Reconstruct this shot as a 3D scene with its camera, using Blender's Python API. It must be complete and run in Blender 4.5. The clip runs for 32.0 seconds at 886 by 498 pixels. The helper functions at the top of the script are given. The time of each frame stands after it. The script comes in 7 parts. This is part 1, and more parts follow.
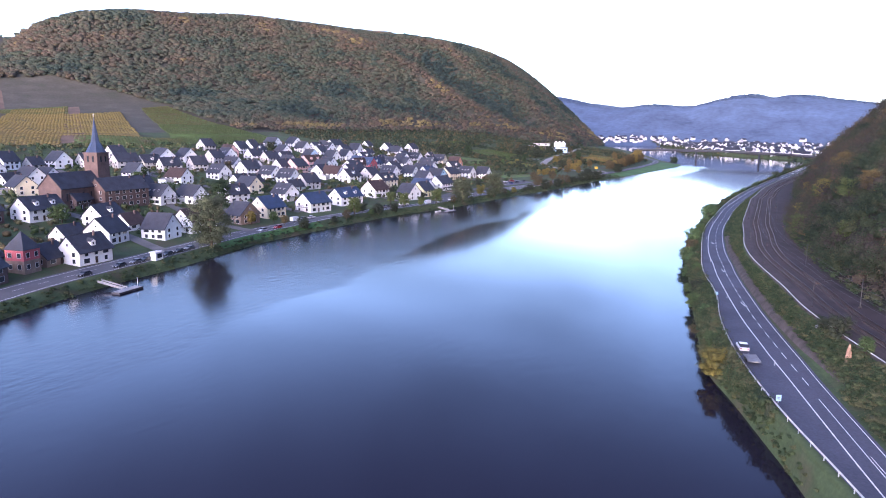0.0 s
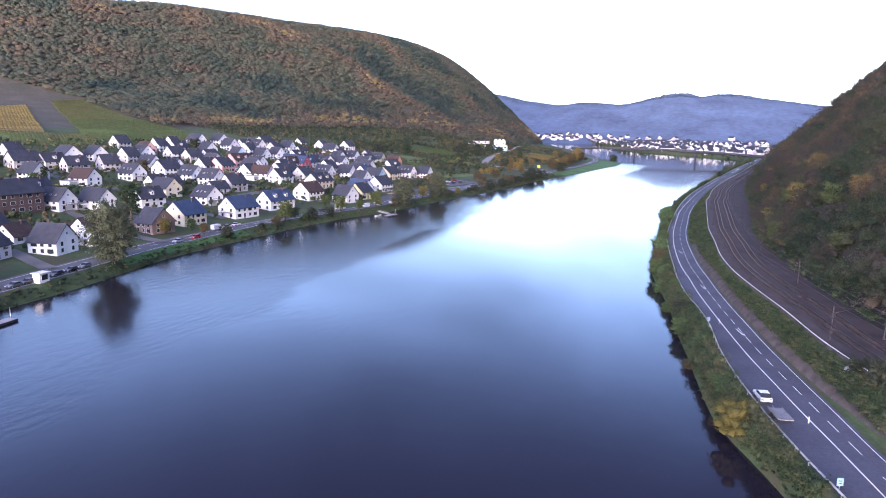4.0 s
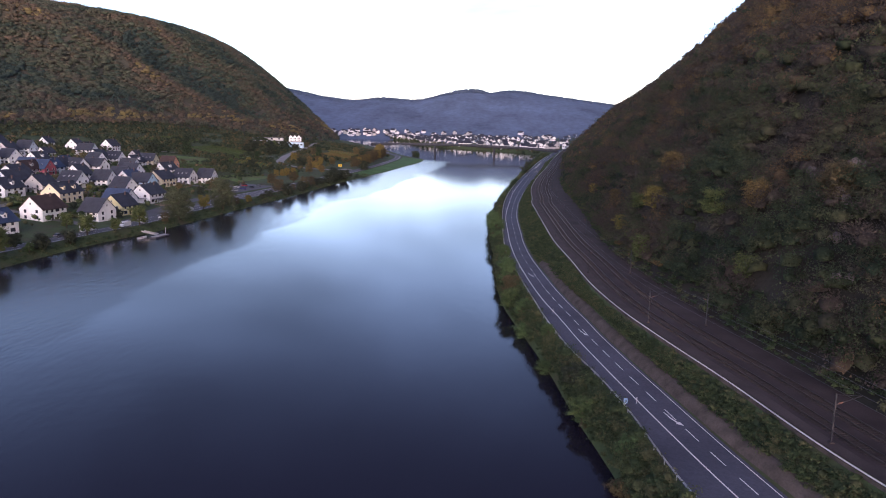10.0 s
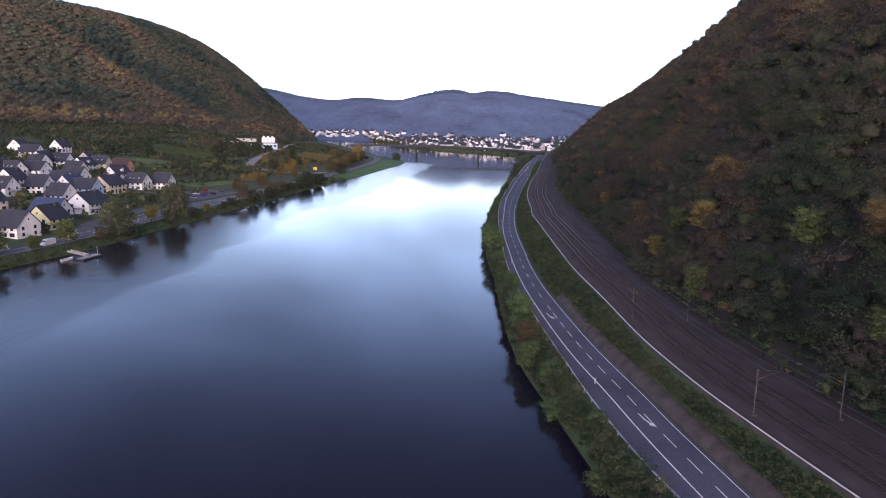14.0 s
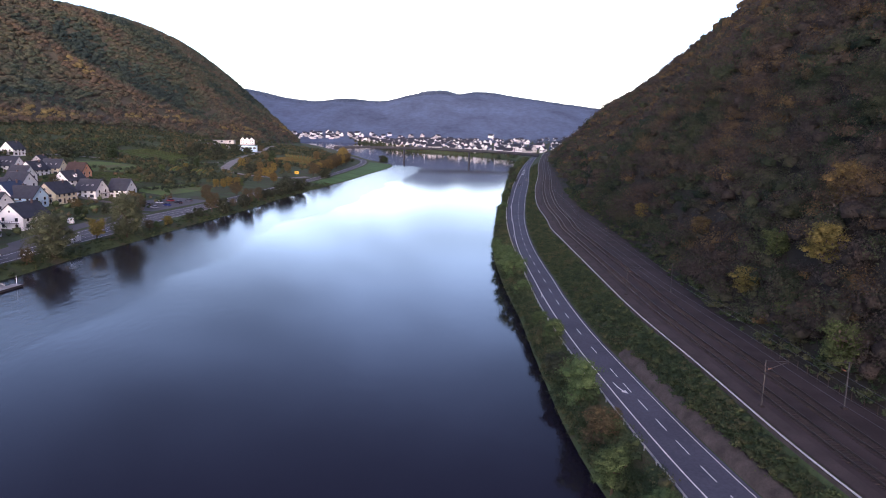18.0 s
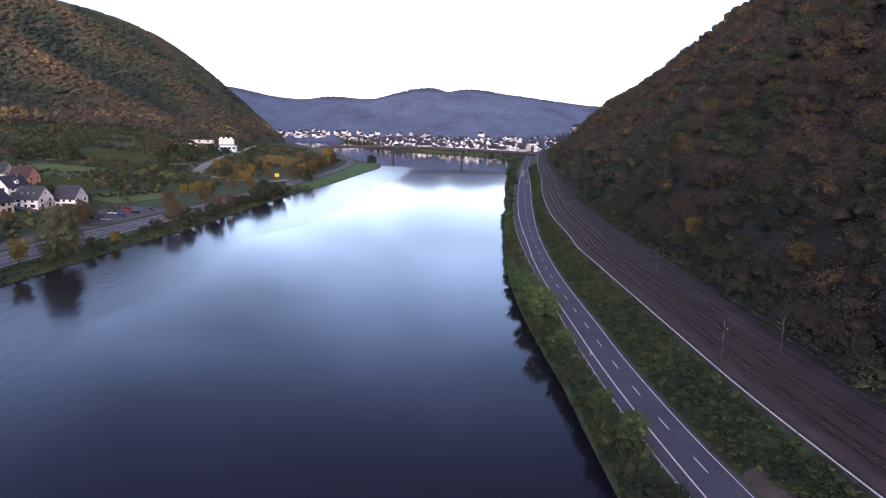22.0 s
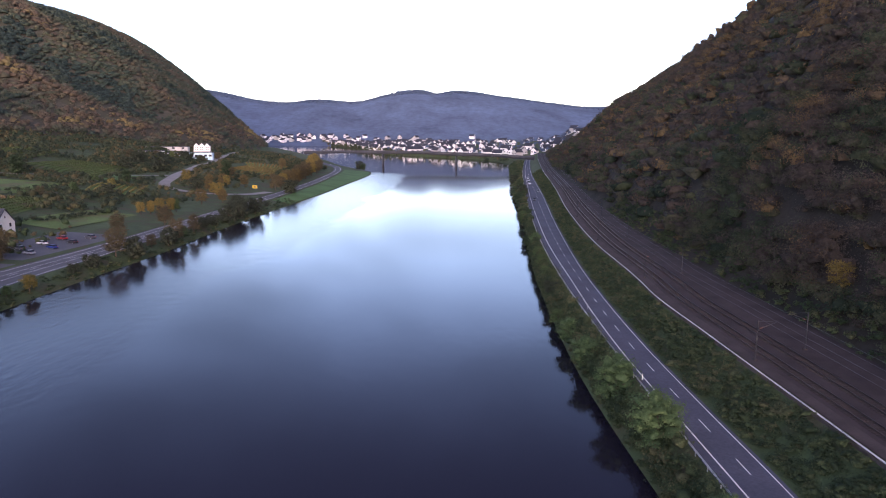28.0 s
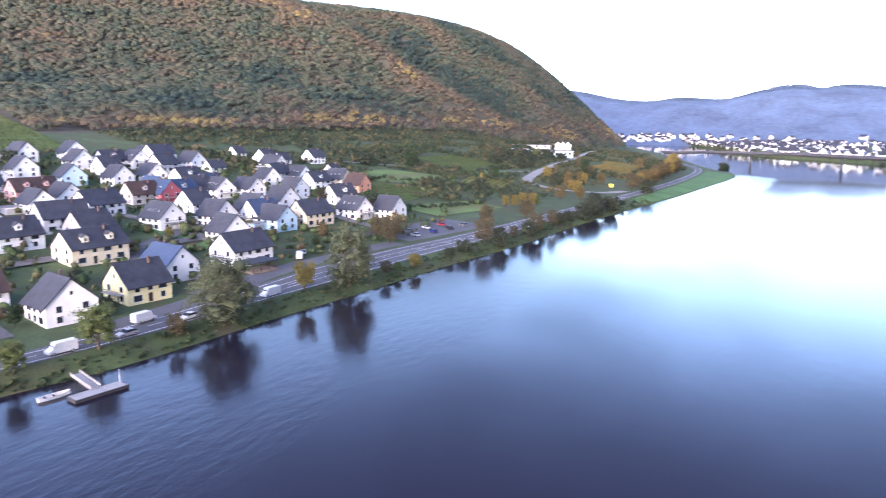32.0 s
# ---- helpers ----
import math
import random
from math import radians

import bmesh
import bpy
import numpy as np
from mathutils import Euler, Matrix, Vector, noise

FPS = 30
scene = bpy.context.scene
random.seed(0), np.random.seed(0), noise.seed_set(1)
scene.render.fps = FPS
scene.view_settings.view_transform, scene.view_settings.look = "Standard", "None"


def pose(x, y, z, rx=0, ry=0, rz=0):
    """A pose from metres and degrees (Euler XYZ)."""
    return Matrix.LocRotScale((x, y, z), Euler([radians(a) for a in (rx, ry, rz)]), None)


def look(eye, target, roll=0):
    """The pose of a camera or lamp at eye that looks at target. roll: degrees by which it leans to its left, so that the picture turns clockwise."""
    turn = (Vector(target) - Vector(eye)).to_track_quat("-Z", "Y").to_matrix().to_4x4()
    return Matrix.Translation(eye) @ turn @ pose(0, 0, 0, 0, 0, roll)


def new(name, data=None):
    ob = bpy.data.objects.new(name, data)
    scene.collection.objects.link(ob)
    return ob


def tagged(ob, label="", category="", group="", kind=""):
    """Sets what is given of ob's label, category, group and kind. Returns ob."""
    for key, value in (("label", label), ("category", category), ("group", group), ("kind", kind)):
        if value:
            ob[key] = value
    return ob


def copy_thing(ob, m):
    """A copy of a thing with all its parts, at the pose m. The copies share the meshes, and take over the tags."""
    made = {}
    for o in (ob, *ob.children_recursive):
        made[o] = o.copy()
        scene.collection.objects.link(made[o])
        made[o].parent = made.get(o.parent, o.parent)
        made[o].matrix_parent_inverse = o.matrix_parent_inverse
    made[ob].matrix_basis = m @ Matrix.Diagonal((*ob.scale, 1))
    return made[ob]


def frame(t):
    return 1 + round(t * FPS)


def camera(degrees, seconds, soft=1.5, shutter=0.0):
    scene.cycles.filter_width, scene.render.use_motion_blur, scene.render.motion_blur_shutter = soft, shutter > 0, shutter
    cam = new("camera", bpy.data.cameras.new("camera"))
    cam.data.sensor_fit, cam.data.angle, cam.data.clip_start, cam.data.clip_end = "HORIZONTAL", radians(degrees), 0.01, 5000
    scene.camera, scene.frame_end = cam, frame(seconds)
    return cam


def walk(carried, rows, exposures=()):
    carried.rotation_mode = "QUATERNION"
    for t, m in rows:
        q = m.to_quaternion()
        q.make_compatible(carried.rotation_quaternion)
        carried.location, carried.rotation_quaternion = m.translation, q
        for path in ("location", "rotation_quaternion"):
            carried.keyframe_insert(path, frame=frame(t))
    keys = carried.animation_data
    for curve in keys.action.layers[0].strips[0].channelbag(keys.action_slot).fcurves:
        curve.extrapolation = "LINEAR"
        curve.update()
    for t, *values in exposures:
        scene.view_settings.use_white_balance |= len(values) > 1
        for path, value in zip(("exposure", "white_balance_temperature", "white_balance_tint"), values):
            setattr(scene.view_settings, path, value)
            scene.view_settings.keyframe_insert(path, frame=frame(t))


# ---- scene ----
cam = camera(64.72, 32.0, soft=1.0, shutter=0.3)
# seconds, place in metres, tilt, roll, heading
PATH = [
    (0, 40.68, -163.09, 47.64, 80.07, -0.80, 24.04),
    (0.5, 39.05, -160.07, 47.69, 80.01, -0.92, 24.13),
    (1, 37.25, -156.89, 47.76, 79.94, -1.03, 24.10),
    (1.5, 35.41, -153.60, 47.81, 79.87, -1.14, 24.04),
    (2, 33.54, -150.20, 47.81, 79.85, -1.20, 24.01),
    (2.5, 31.74, -146.76, 47.78, 79.83, -1.18, 23.97),
    (3, 29.89, -143.18, 47.75, 79.91, -1.09, 19.86),
    (3.5, 28.00, -139.48, 47.73, 79.90, -1.16, 18.92),
    (5.5, 20.30, -123.51, 47.82, 79.83, -1.35, 14.27),
    (6, 18.27, -118.84, 47.79, 80.04, -1.12, 4.82),
    (6.5, 16.30, -114.00, 47.76, 80.14, -0.94, -2.20),
    (7, 14.76, -109.09, 47.73, 80.10, -0.99, -2.79),
    (7.5, 13.64, -104.05, 47.71, 80.05, -1.02, -2.80),
    (8, 12.69, -98.79, 47.69, 79.98, -1.04, -0.52),
    (8.5, 11.93, -93.47, 47.67, 79.96, -0.96, -0.51),
    (9, 11.21, -88.01, 47.63, 79.92, -1.01, 0.98),
    (9.5, 10.58, -82.46, 47.58, 79.84, -1.00, 2.44),
    (10, 9.87, -76.71, 47.53, 79.85, -1.04, 2.37),
    (10.5, 9.24, -70.98, 47.43, 79.84, -0.99, 2.04),
    (11, 8.58, -65.13, 47.30, 79.85, -1.02, 1.70),
    (11.5, 7.99, -59.34, 47.17, 79.85, -0.99, 1.42),
    (12, 7.32, -53.47, 47.08, 79.89, -1.13, 1.23),
    (12.5, 6.67, -47.71, 46.98, 79.90, -1.18, 1.09),
    (13, 6.01, -41.84, 46.86, 79.93, -1.19, 0.94),
    (13.5, 5.49, -36.09, 46.72, 79.94, -1.13, 0.83),
    (14, 4.87, -30.35, 46.55, 79.98, -1.20, 0.72),
    (14.5, 4.25, -24.72, 46.36, 80.00, -1.23, 0.60),
    (16.5, -0.00, -0.00, 45.33, 80.14, -1.10, -0.00),
    (17, -0.74, 5.54, 45.24, 80.15, -1.15, -0.16),
    (17.5, -1.37, 10.97, 45.15, 80.15, -1.18, -0.32),
    (18, -2.03, 16.61, 45.09, 80.17, -1.18, -0.53),
    (18.5, -2.55, 22.23, 45.03, 80.18, -1.24, -0.66),
    (19, -3.15, 28.02, 44.98, 80.18, -1.23, -0.81),
    (19.5, -3.66, 33.72, 44.93, 80.16, -1.20, -0.99),
    (20, -4.16, 39.51, 44.89, 80.13, -1.14, -1.13),
    (20.5, -4.62, 45.37, 44.85, 80.11, -1.14, -1.25),
    (21, -5.09, 51.37, 44.81, 80.09, -1.11, -1.35),
    (21.5, -5.47, 57.35, 44.76, 80.06, -1.00, -1.45),
    (22, -5.84, 63.32, 44.70, 80.05, -0.99, -1.52),
    (22.5, -6.18, 69.22, 44.62, 80.06, -1.06, -1.59),
    (23, -6.62, 75.15, 44.52, 80.00, -0.91, -1.69),
    (23.5, -7.10, 81.07, 44.43, 79.96, -0.78, -1.82),
    (24, -7.65, 87.06, 44.37, 79.96, -0.84, -1.90),
    (24.5, -8.11, 92.86, 44.35, 79.93, -0.76, -1.97),
    (25, -8.60, 98.55, 44.35, 79.90, -0.71, -2.07),
    (25.5, -9.10, 103.95, 44.38, 79.87, -0.63, -2.16),
    (27.5, -11.92, 121.31, 45.19, 80.03, -0.53, -2.57),
    (28, -12.54, 123.25, 45.38, 80.24, -0.38, -2.62),
    (28.5, -12.94, 124.31, 45.52, 80.38, -0.22, -1.69),
    (29, -13.12, 124.49, 45.60, 80.36, -0.11, -0.67),
    (29.5, -13.26, 124.26, 45.62, 80.26, -0.01, 0.60),
    (30, -13.46, 123.92, 45.60, 80.19, -0.08, 4.07),
    (30.5, -13.74, 123.55, 45.52, 80.16, -0.08, 7.70),
    (31, -14.22, 123.38, 45.40, 80.09, -0.05, 12.71),
    (31.5, -14.71, 123.45, 45.27, 80.05, -0.16, 18.42),
    (32, -15.16, 123.67, 45.14, 80.01, -0.33, 25.67),
]
EXPOSURE = [(0, 1.65, 4950, 24), (3.5, 1.68, 5000, 24), (6, 1.25, 5300, 24), (8, 0.54, 5350, 25), (10, 0.56, 5400, 25), (14, 0.7, 5400, 25), (17, 0.8, 5450, 25), (25, 0.85, 5450, 25), (28, 0.9, 5500, 26), (30, 1.3, 5500, 23), (31, 1.85, 5350, 21), (32, 2.2, 5150, 18)]
walk(cam, [(t, pose(x, y, z, a, b, c)) for t, x, y, z, a, b, c in PATH], EXPOSURE)
# ---- world, sun, exposure ----
SUN_LIFT, SUN_TURN = 18.0, 178.0
world = bpy.data.worlds.new("dusk_sky")
scene.world = world
world.use_nodes = True
wn = world.node_tree.nodes
sky = wn.new("ShaderNodeTexSky")
sky.sky_type = 'NISHITA'
sky.sun_disc = False
sky.sun_elevation = radians(SUN_LIFT)
sky.sun_rotation = radians(SUN_TURN)
sky.air_density, sky.dust_density, sky.ozone_density = 1.0, 2.0, 1.0
wn["Background"].inputs["Strength"].default_value = 0.15
wc = wn.new("ShaderNodeTexCoord")
split = wn.new("ShaderNodeSeparateXYZ")
lift = wn.new("ShaderNodeValToRGB")   # a clear pale horizon under a darker dusk sky
lift.color_ramp.interpolation = 'EASE'
le = lift.color_ramp.elements
le[0].position, le[0].color = 0.02, (2.9, 2.7, 2.75, 1)
le[1].position, le[1].color = 0.5, (0.67, 0.53, 0.55, 1)
lm = le.new(0.2)
lm.color = (1.43, 1.27, 1.22, 1)
glow = wn.new("ShaderNodeMix")
glow.data_type, glow.blend_type = 'RGBA', 'MULTIPLY'
glow.inputs["Factor"].default_value = 1.0
wl_ = world.node_tree.links
wl_.new(wc.outputs["Generated"], split.inputs["Vector"])
wl_.new(split.outputs["Z"], lift.inputs["Fac"])
wl_.new(sky.outputs["Color"], glow.inputs["A"])
wl_.new(lift.outputs["Color"], glow.inputs["B"])
# thin high cloud, drawn out towards the horizon
high = wn.new("ShaderNodeMath")
high.operation = 'ADD'
high.inputs[1].default_value = 0.12
flat = wn.new("ShaderNodeVectorMath")
flat.operation = 'DIVIDE'
cloud = wn.new("ShaderNodeTexNoise")
cloud.inputs["Scale"].default_value, cloud.inputs["Detail"].default_value, cloud.inputs["Distortion"].default_value = 0.55, 5, 0.6
thin = wn.new("ShaderNodeMapRange")
thin.inputs["From Min"].default_value, thin.inputs["From Max"].default_value = 0.35, 0.68
thin.inputs["To Min"].default_value, thin.inputs["To Max"].default_value = 0.68, 1.58
veil = wn.new("ShaderNodeMix")
veil.data_type, veil.blend_type = 'RGBA', 'MULTIPLY'
veil.inputs["Factor"].default_value = 1.0
wl_.new(split.outputs["Z"], high.inputs[0])
wl_.new(wc.outputs["Generated"], flat.inputs[0])
wl_.new(high.outputs[0], flat.inputs[1])
drift = wn.new("ShaderNodeVectorMath")
drift.inputs[1].default_value = (-18.0, 6.3, 0)
wl_.new(flat.outputs[0], drift.inputs[0])
wl_.new(drift.outputs[0], cloud.inputs["Vector"])
wl_.new(cloud.outputs["Fac"], thin.inputs["Value"])
wl_.new(glow.outputs["Result"], veil.inputs["A"])
wl_.new(thin.outputs["Result"], veil.inputs["B"])
wl_.new(veil.outputs["Result"], wn["Background"].inputs["Color"])
sun = new("sun", bpy.data.lights.new("sun", 'SUN'))
sun.data.energy, sun.data.angle, sun.data.color = 0.75, radians(90), (1.0, 0.95, 0.88)
a, b = radians(SUN_TURN), radians(SUN_LIFT)
sun.matrix_world = look((0, 0, 300), (-math.sin(a) * 100, -math.cos(a) * 100, 300 - 100 * math.tan(b)))
tagged(sun, "soft low dusk sun through thin cloud", "sun")

# ---- materials ----
MATS = {}


def material(name, base, rough=0.8, vary=0.25, size=3.0, fine=0.3, bump=0.0, metal=0.0, stain=None, spec=0.3, coords="Object"):
    """A procedural surface: two scales of noise round the base colour, an optional stain colour and a fine relief."""
    if name in MATS:
        return MATS[name]
    m = bpy.data.materials.new(name)
    m.use_nodes = True
    nt = m.node_tree
    b = nt.nodes["Principled BSDF"]
    b.inputs["Roughness"].default_value = rough
    b.inputs["Metallic"].default_value = metal
    b.inputs["Specular IOR Level"].default_value = spec
    tc = nt.nodes.new("ShaderNodeTexCoord")
    big = nt.nodes.new("ShaderNodeTexNoise")
    big.inputs["Scale"].default_value, big.inputs["Detail"].default_value = 1.0 / size, 5
    small = nt.nodes.new("ShaderNodeTexNoise")
    small.inputs["Scale"].default_value, small.inputs["Detail"].default_value = 1.0 / fine, 3
    for n in (big, small):
        nt.links.new(tc.outputs[coords], n.inputs["Vector"])
    ramp = nt.nodes.new("ShaderNodeValToRGB")
    e = ramp.color_ramp.elements
    dark = tuple(c * (1 - vary) for c in base)
    light = tuple(min(1, c * (1 + vary)) for c in base)
    e[0].position, e[0].color = 0.3, (*(stain if stain else dark), 1)
    e[1].position, e[1].color = 0.7, (*light, 1)
    mid = e.new(0.48)
    mid.color = (*base, 1)
    nt.links.new(big.outputs["Fac"], ramp.inputs["Fac"])
    mix = nt.nodes.new("ShaderNodeMix")
    mix.data_type, mix.blend_type = 'RGBA', 'OVERLAY'
    mix.inputs["Factor"].default_value = 0.35
    nt.links.new(ramp.outputs["Color"], mix.inputs["A"])
    nt.links.new(small.outputs["Fac"], mix.inputs["B"])
    nt.links.new(mix.outputs["Result"], b.inputs["Base Color"])
    if bump:
        bp = nt.nodes.new("ShaderNodeBump")
        bp.inputs["Strength"].default_value, bp.inputs["Distance"].default_value = bump, fine * 0.3
        nt.links.new(small.outputs["Fac"], bp.inputs["Height"])
        nt.links.new(bp.outputs["Normal"], b.inputs["Normal"])
    MATS[name] = m
    return m


def foliage(name, colours, patch=60.0, grain=0.5, speckle=0.12, mottle=0.24, soft=0.0, thin=0.0):
    """Leaves: each plant's own tint picks from the colours, drifting over the slope in wide patches, with leaf-to-leaf variation."""
    if name in MATS:
        return MATS[name]
    # late-autumn leaf colours, each mixed with a little cool grey
    greyed = []
    for c in colours:
        grey = (c[0] + c[1] + c[2]) / 3
        greyed.append((c[0] * 0.84 + grey * 0.13, c[1] * 0.86 + grey * 0.15, c[2] * 0.85 + grey * 0.16))
    colours = greyed
    m = bpy.data.materials.new(name)
    m.use_nodes = True
    nt = m.node_tree
    b = nt.nodes["Principled BSDF"]
    b.inputs["Roughness"].default_value = 0.75
    b.inputs["Specular IOR Level"].default_value = 0.15
    at = nt.nodes.new("ShaderNodeAttribute")
    at.attribute_name = "tint"
    tc = nt.nodes.new("ShaderNodeTexCoord")
    drift = nt.nodes.new("ShaderNodeTexNoise")
    drift.inputs["Scale"].default_value, drift.inputs["Detail"].default_value = 1.0 / patch, 3
    nt.links.new(tc.outputs["Object"], drift.inputs["Vector"])
    s1 = nt.nodes.new("ShaderNodeMath")
    s1.operation = 'MULTIPLY_ADD'
    nt.links.new(drift.outputs["Fac"], s1.inputs[0])
    s1.inputs[1].default_value, s1.inputs[2].default_value = 1.3, -0.65
    add = nt.nodes.new("ShaderNodeMath")
    nt.links.new(at.outputs["Fac"], add.inputs[0])
    nt.links.new(s1.outputs[0], add.inputs[1])
    ramp = nt.nodes.new("ShaderNodeValToRGB")
    e = ramp.color_ramp.elements
    e[0].color, e[1].color = (*colours[0], 1), (*colours[-1], 1)
    e[0].position, e[1].position = 0.02, 0.98
    for i, c in enumerate(colours[1:-1]):
        n = e.new((i + 1) / (len(colours) - 1))
        n.color = (*c, 1)
    nt.links.new(add.outputs[0], ramp.inputs["Fac"])
    geo = nt.nodes.new("ShaderNodeNewGeometry")
    hsv = nt.nodes.new("ShaderNodeHueSaturation")
    v = nt.nodes.new("ShaderNodeMapRange")
    v.inputs["To Min"].default_value, v.inputs["To Max"].default_value = 1 - speckle, 1 + speckle
    nt.links.new(geo.outputs["Random Per Island"], v.inputs["Value"])
    tuft = nt.nodes.new("ShaderNodeTexNoise")
    tuft.inputs["Scale"].default_value, tuft.inputs["Detail"].default_value = 1.0 / grain, 3
    nt.links.new(tc.outputs["Object"], tuft.inputs["Vector"])
    tv = nt.nodes.new("ShaderNodeMapRange")
    tv.inputs["From Min"].default_value, tv.inputs["From Max"].default_value = 0.3, 0.7
    tv.inputs["To Min"].default_value, tv.inputs["To Max"].default_value = 1 - mottle, 1 + mottle
    nt.links.new(tuft.outputs["Fac"], tv.inputs["Value"])
    vv = nt.nodes.new("ShaderNodeMath")
    vv.operation = 'MULTIPLY'
    nt.links.new(v.outputs["Result"], vv.inputs[0])
    nt.links.new(tv.outputs["Result"], vv.inputs[1])
    nt.links.new(vv.outputs[0], hsv.inputs["Value"])
    bp = nt.nodes.new("ShaderNodeBump")
    bp.inputs["Strength"].default_value, bp.inputs["Distance"].default_value = 0.35, grain * 0.22
    nt.links.new(tuft.outputs["Fac"], bp.inputs["Height"])
    if soft:
        # leaves in a canopy take light from all the open sky above them, whatever side of the crown they are on
        up = nt.nodes.new("ShaderNodeVectorMath")
        up.operation = 'MULTIPLY_ADD'
        up.inputs[1].default_value, up.inputs[2].default_value = (1 - soft,) * 3, (0, 0, soft)
        unit = nt.nodes.new("ShaderNodeVectorMath")
        unit.operation = 'NORMALIZE'
        nt.links.new(bp.outputs["Normal"], up.inputs[0])
        nt.links.new(up.outputs[0], unit.inputs[0])
        nt.links.new(unit.outputs[0], b.inputs["Normal"])
    else:
        nt.links.new(bp.outputs["Normal"], b.inputs["Normal"])
    nt.links.new(ramp.outputs["Color"], hsv.inputs["Color"])
    nt.links.new(hsv.outputs["Color"], b.inputs["Base Color"])
    if thin:
        # thin leaves let a share of the light through
        tr = nt.nodes.new("ShaderNodeBsdfTranslucent")
        mix = nt.nodes.new("ShaderNodeMixShader")
        mix.inputs[0].default_value = thin
        nt.links.new(hsv.outputs["Color"], tr.inputs["Color"])
        nt.links.new(b.outputs[0], mix.inputs[1])
        nt.links.new(tr.outputs[0], mix.inputs[2])
        nt.links.new(mix.outputs[0], nt.nodes["Material Output"].inputs["Surface"])
    MATS[name] = m
    return m


def water_material():
    """Dark river water: mirror-smooth in mid-stream, with wind ripples where the sheet's ruffle value is high."""
    m = bpy.data.materials.new("river_water")
    m.use_nodes = True
    nt = m.node_tree
    b = nt.nodes["Principled BSDF"]
    b.inputs["Base Color"].default_value = (0.014, 0.0125, 0.022, 1)
    b.inputs["IOR"].default_value = 1.33
    b.inputs["Specular IOR Level"].default_value = 0.36
    tc = nt.nodes.new("ShaderNodeTexCoord")
    at = nt.nodes.new("ShaderNodeAttribute")
    at.attribute_name = "tint"
    rough = nt.nodes.new("ShaderNodeMapRange")
    rough.inputs["To Min"].default_value, rough.inputs["To Max"].default_value = CALM_ROUGH, RUFFLED_ROUGH
    nt.links.new(at.outputs["Fac"], rough.inputs["Value"])
    nt.links.new(rough.outputs["Result"], b.inputs["Roughness"])
    mp = nt.nodes.new("ShaderNodeMapping")
    mp.inputs["Scale"].default_value = (1.0, 0.4, 1.0)
    mp.inputs["Rotation"].default_value = (0, 0, radians(70))
    nt.links.new(tc.outputs["Object"], mp.inputs["Vector"])
    swell = nt.nodes.new("ShaderNodeTexNoise")
    swell.inputs["Scale"].default_value, swell.inputs["Detail"].default_value = 0.55, 4
    nt.links.new(mp.outputs["Vector"], swell.inputs["Vector"])
    wide = nt.nodes.new("ShaderNodeTexNoise")
    wide.inputs["Scale"].default_value, wide.inputs["Detail"].default_value = 0.014, 4
    nt.links.new(tc.outputs["Object"], wide.inputs["Vector"])
    amount = nt.nodes.new("ShaderNodeMapRange")
    amount.inputs["From Min"].default_value, amount.inputs["From Max"].default_value = 0.4, 0.65
    amount.inputs["To Min"].default_value, amount.inputs["To Max"].default_value = 0.014, 0.06
    nt.links.new(wide.outputs["Fac"], amount.inputs["Value"])
    more = nt.nodes.new("ShaderNodeMath")
    more.operation = 'MULTIPLY_ADD'
    nt.links.new(at.outputs["Fac"], more.inputs[0])
    more.inputs[1].default_value = 0.08
    nt.links.new(amount.outputs["Result"], more.inputs[2])
    bp = nt.nodes.new("ShaderNodeBump")
    bp.inputs["Distance"].default_value = 0.5
    nt.links.new(more.outputs[0], bp.inputs["Strength"])
    nt.links.new(swell.outputs["Fac"], bp.inputs["Height"])
    nt.links.new(bp.outputs["Normal"], b.inputs["Normal"])
    return m


CALM_ROUGH, RUFFLED_ROUGH = 0.07, 0.15
ASPHALT = material("asphalt", (0.078, 0.082, 0.112), 0.85, 0.18, 9.0, 0.4, stain=(0.062, 0.065, 0.09))
QUAY_ASPHALT = material("quay_asphalt", (0.11, 0.11, 0.12), 0.85, 0.15, 11.0, 0.5)
PAINT = material("road_paint", (0.72, 0.72, 0.72), 0.7, 0.12, 0.8, 0.1)
GRASS = material("grass", (0.058, 0.082, 0.034), 0.95, 0.35, 9.0, 0.6, 0.4, stain=(0.075, 0.07, 0.04))
MEADOW = material("meadow", (0.085, 0.165, 0.05), 0.95, 0.2, 14.0, 0.6, 0.3)
FIELD = material("vineyard_ground", (0.112, 0.165, 0.045), 0.95, 0.25, 16.0, 0.8, 0.3, stain=(0.13, 0.115, 0.06))
GOLD = material("golden_vineyard_ground", (0.185, 0.145, 0.05), 0.95, 0.25, 16.0, 0.8, 0.3, stain=(0.12, 0.115, 0.05))
FALLOW = material("fallow_vineyard_ground", (0.15, 0.105, 0.075), 0.95, 0.25, 16.0, 0.8, 0.3)
EARTH = material("hill_ground", (0.036, 0.032, 0.024), 0.95, 0.4, 14.0, 0.8, 0.5, stain=(0.024, 0.025, 0.019))
LITTER = material("leaf_litter", (0.073, 0.068, 0.05), 0.95, 0.3, 22.0, 2.5, 0.5, stain=(0.06, 0.062, 0.04))
# blue base colour: the haze over the far hills is painted into it
FARHILL = material("haze_tinted_hill_ground", (0.097, 0.130, 0.204), 0.95, 0.26, 110.0, 14.0, 0.5)
STREET = material("village_paving", (0.16, 0.155, 0.15), 0.9, 0.2, 8.0, 0.5)
BALLAST = material("ballast", (0.045, 0.034, 0.034), 0.95, 0.3, 6.0, 0.15, 0.6, stain=(0.03, 0.023, 0.023))
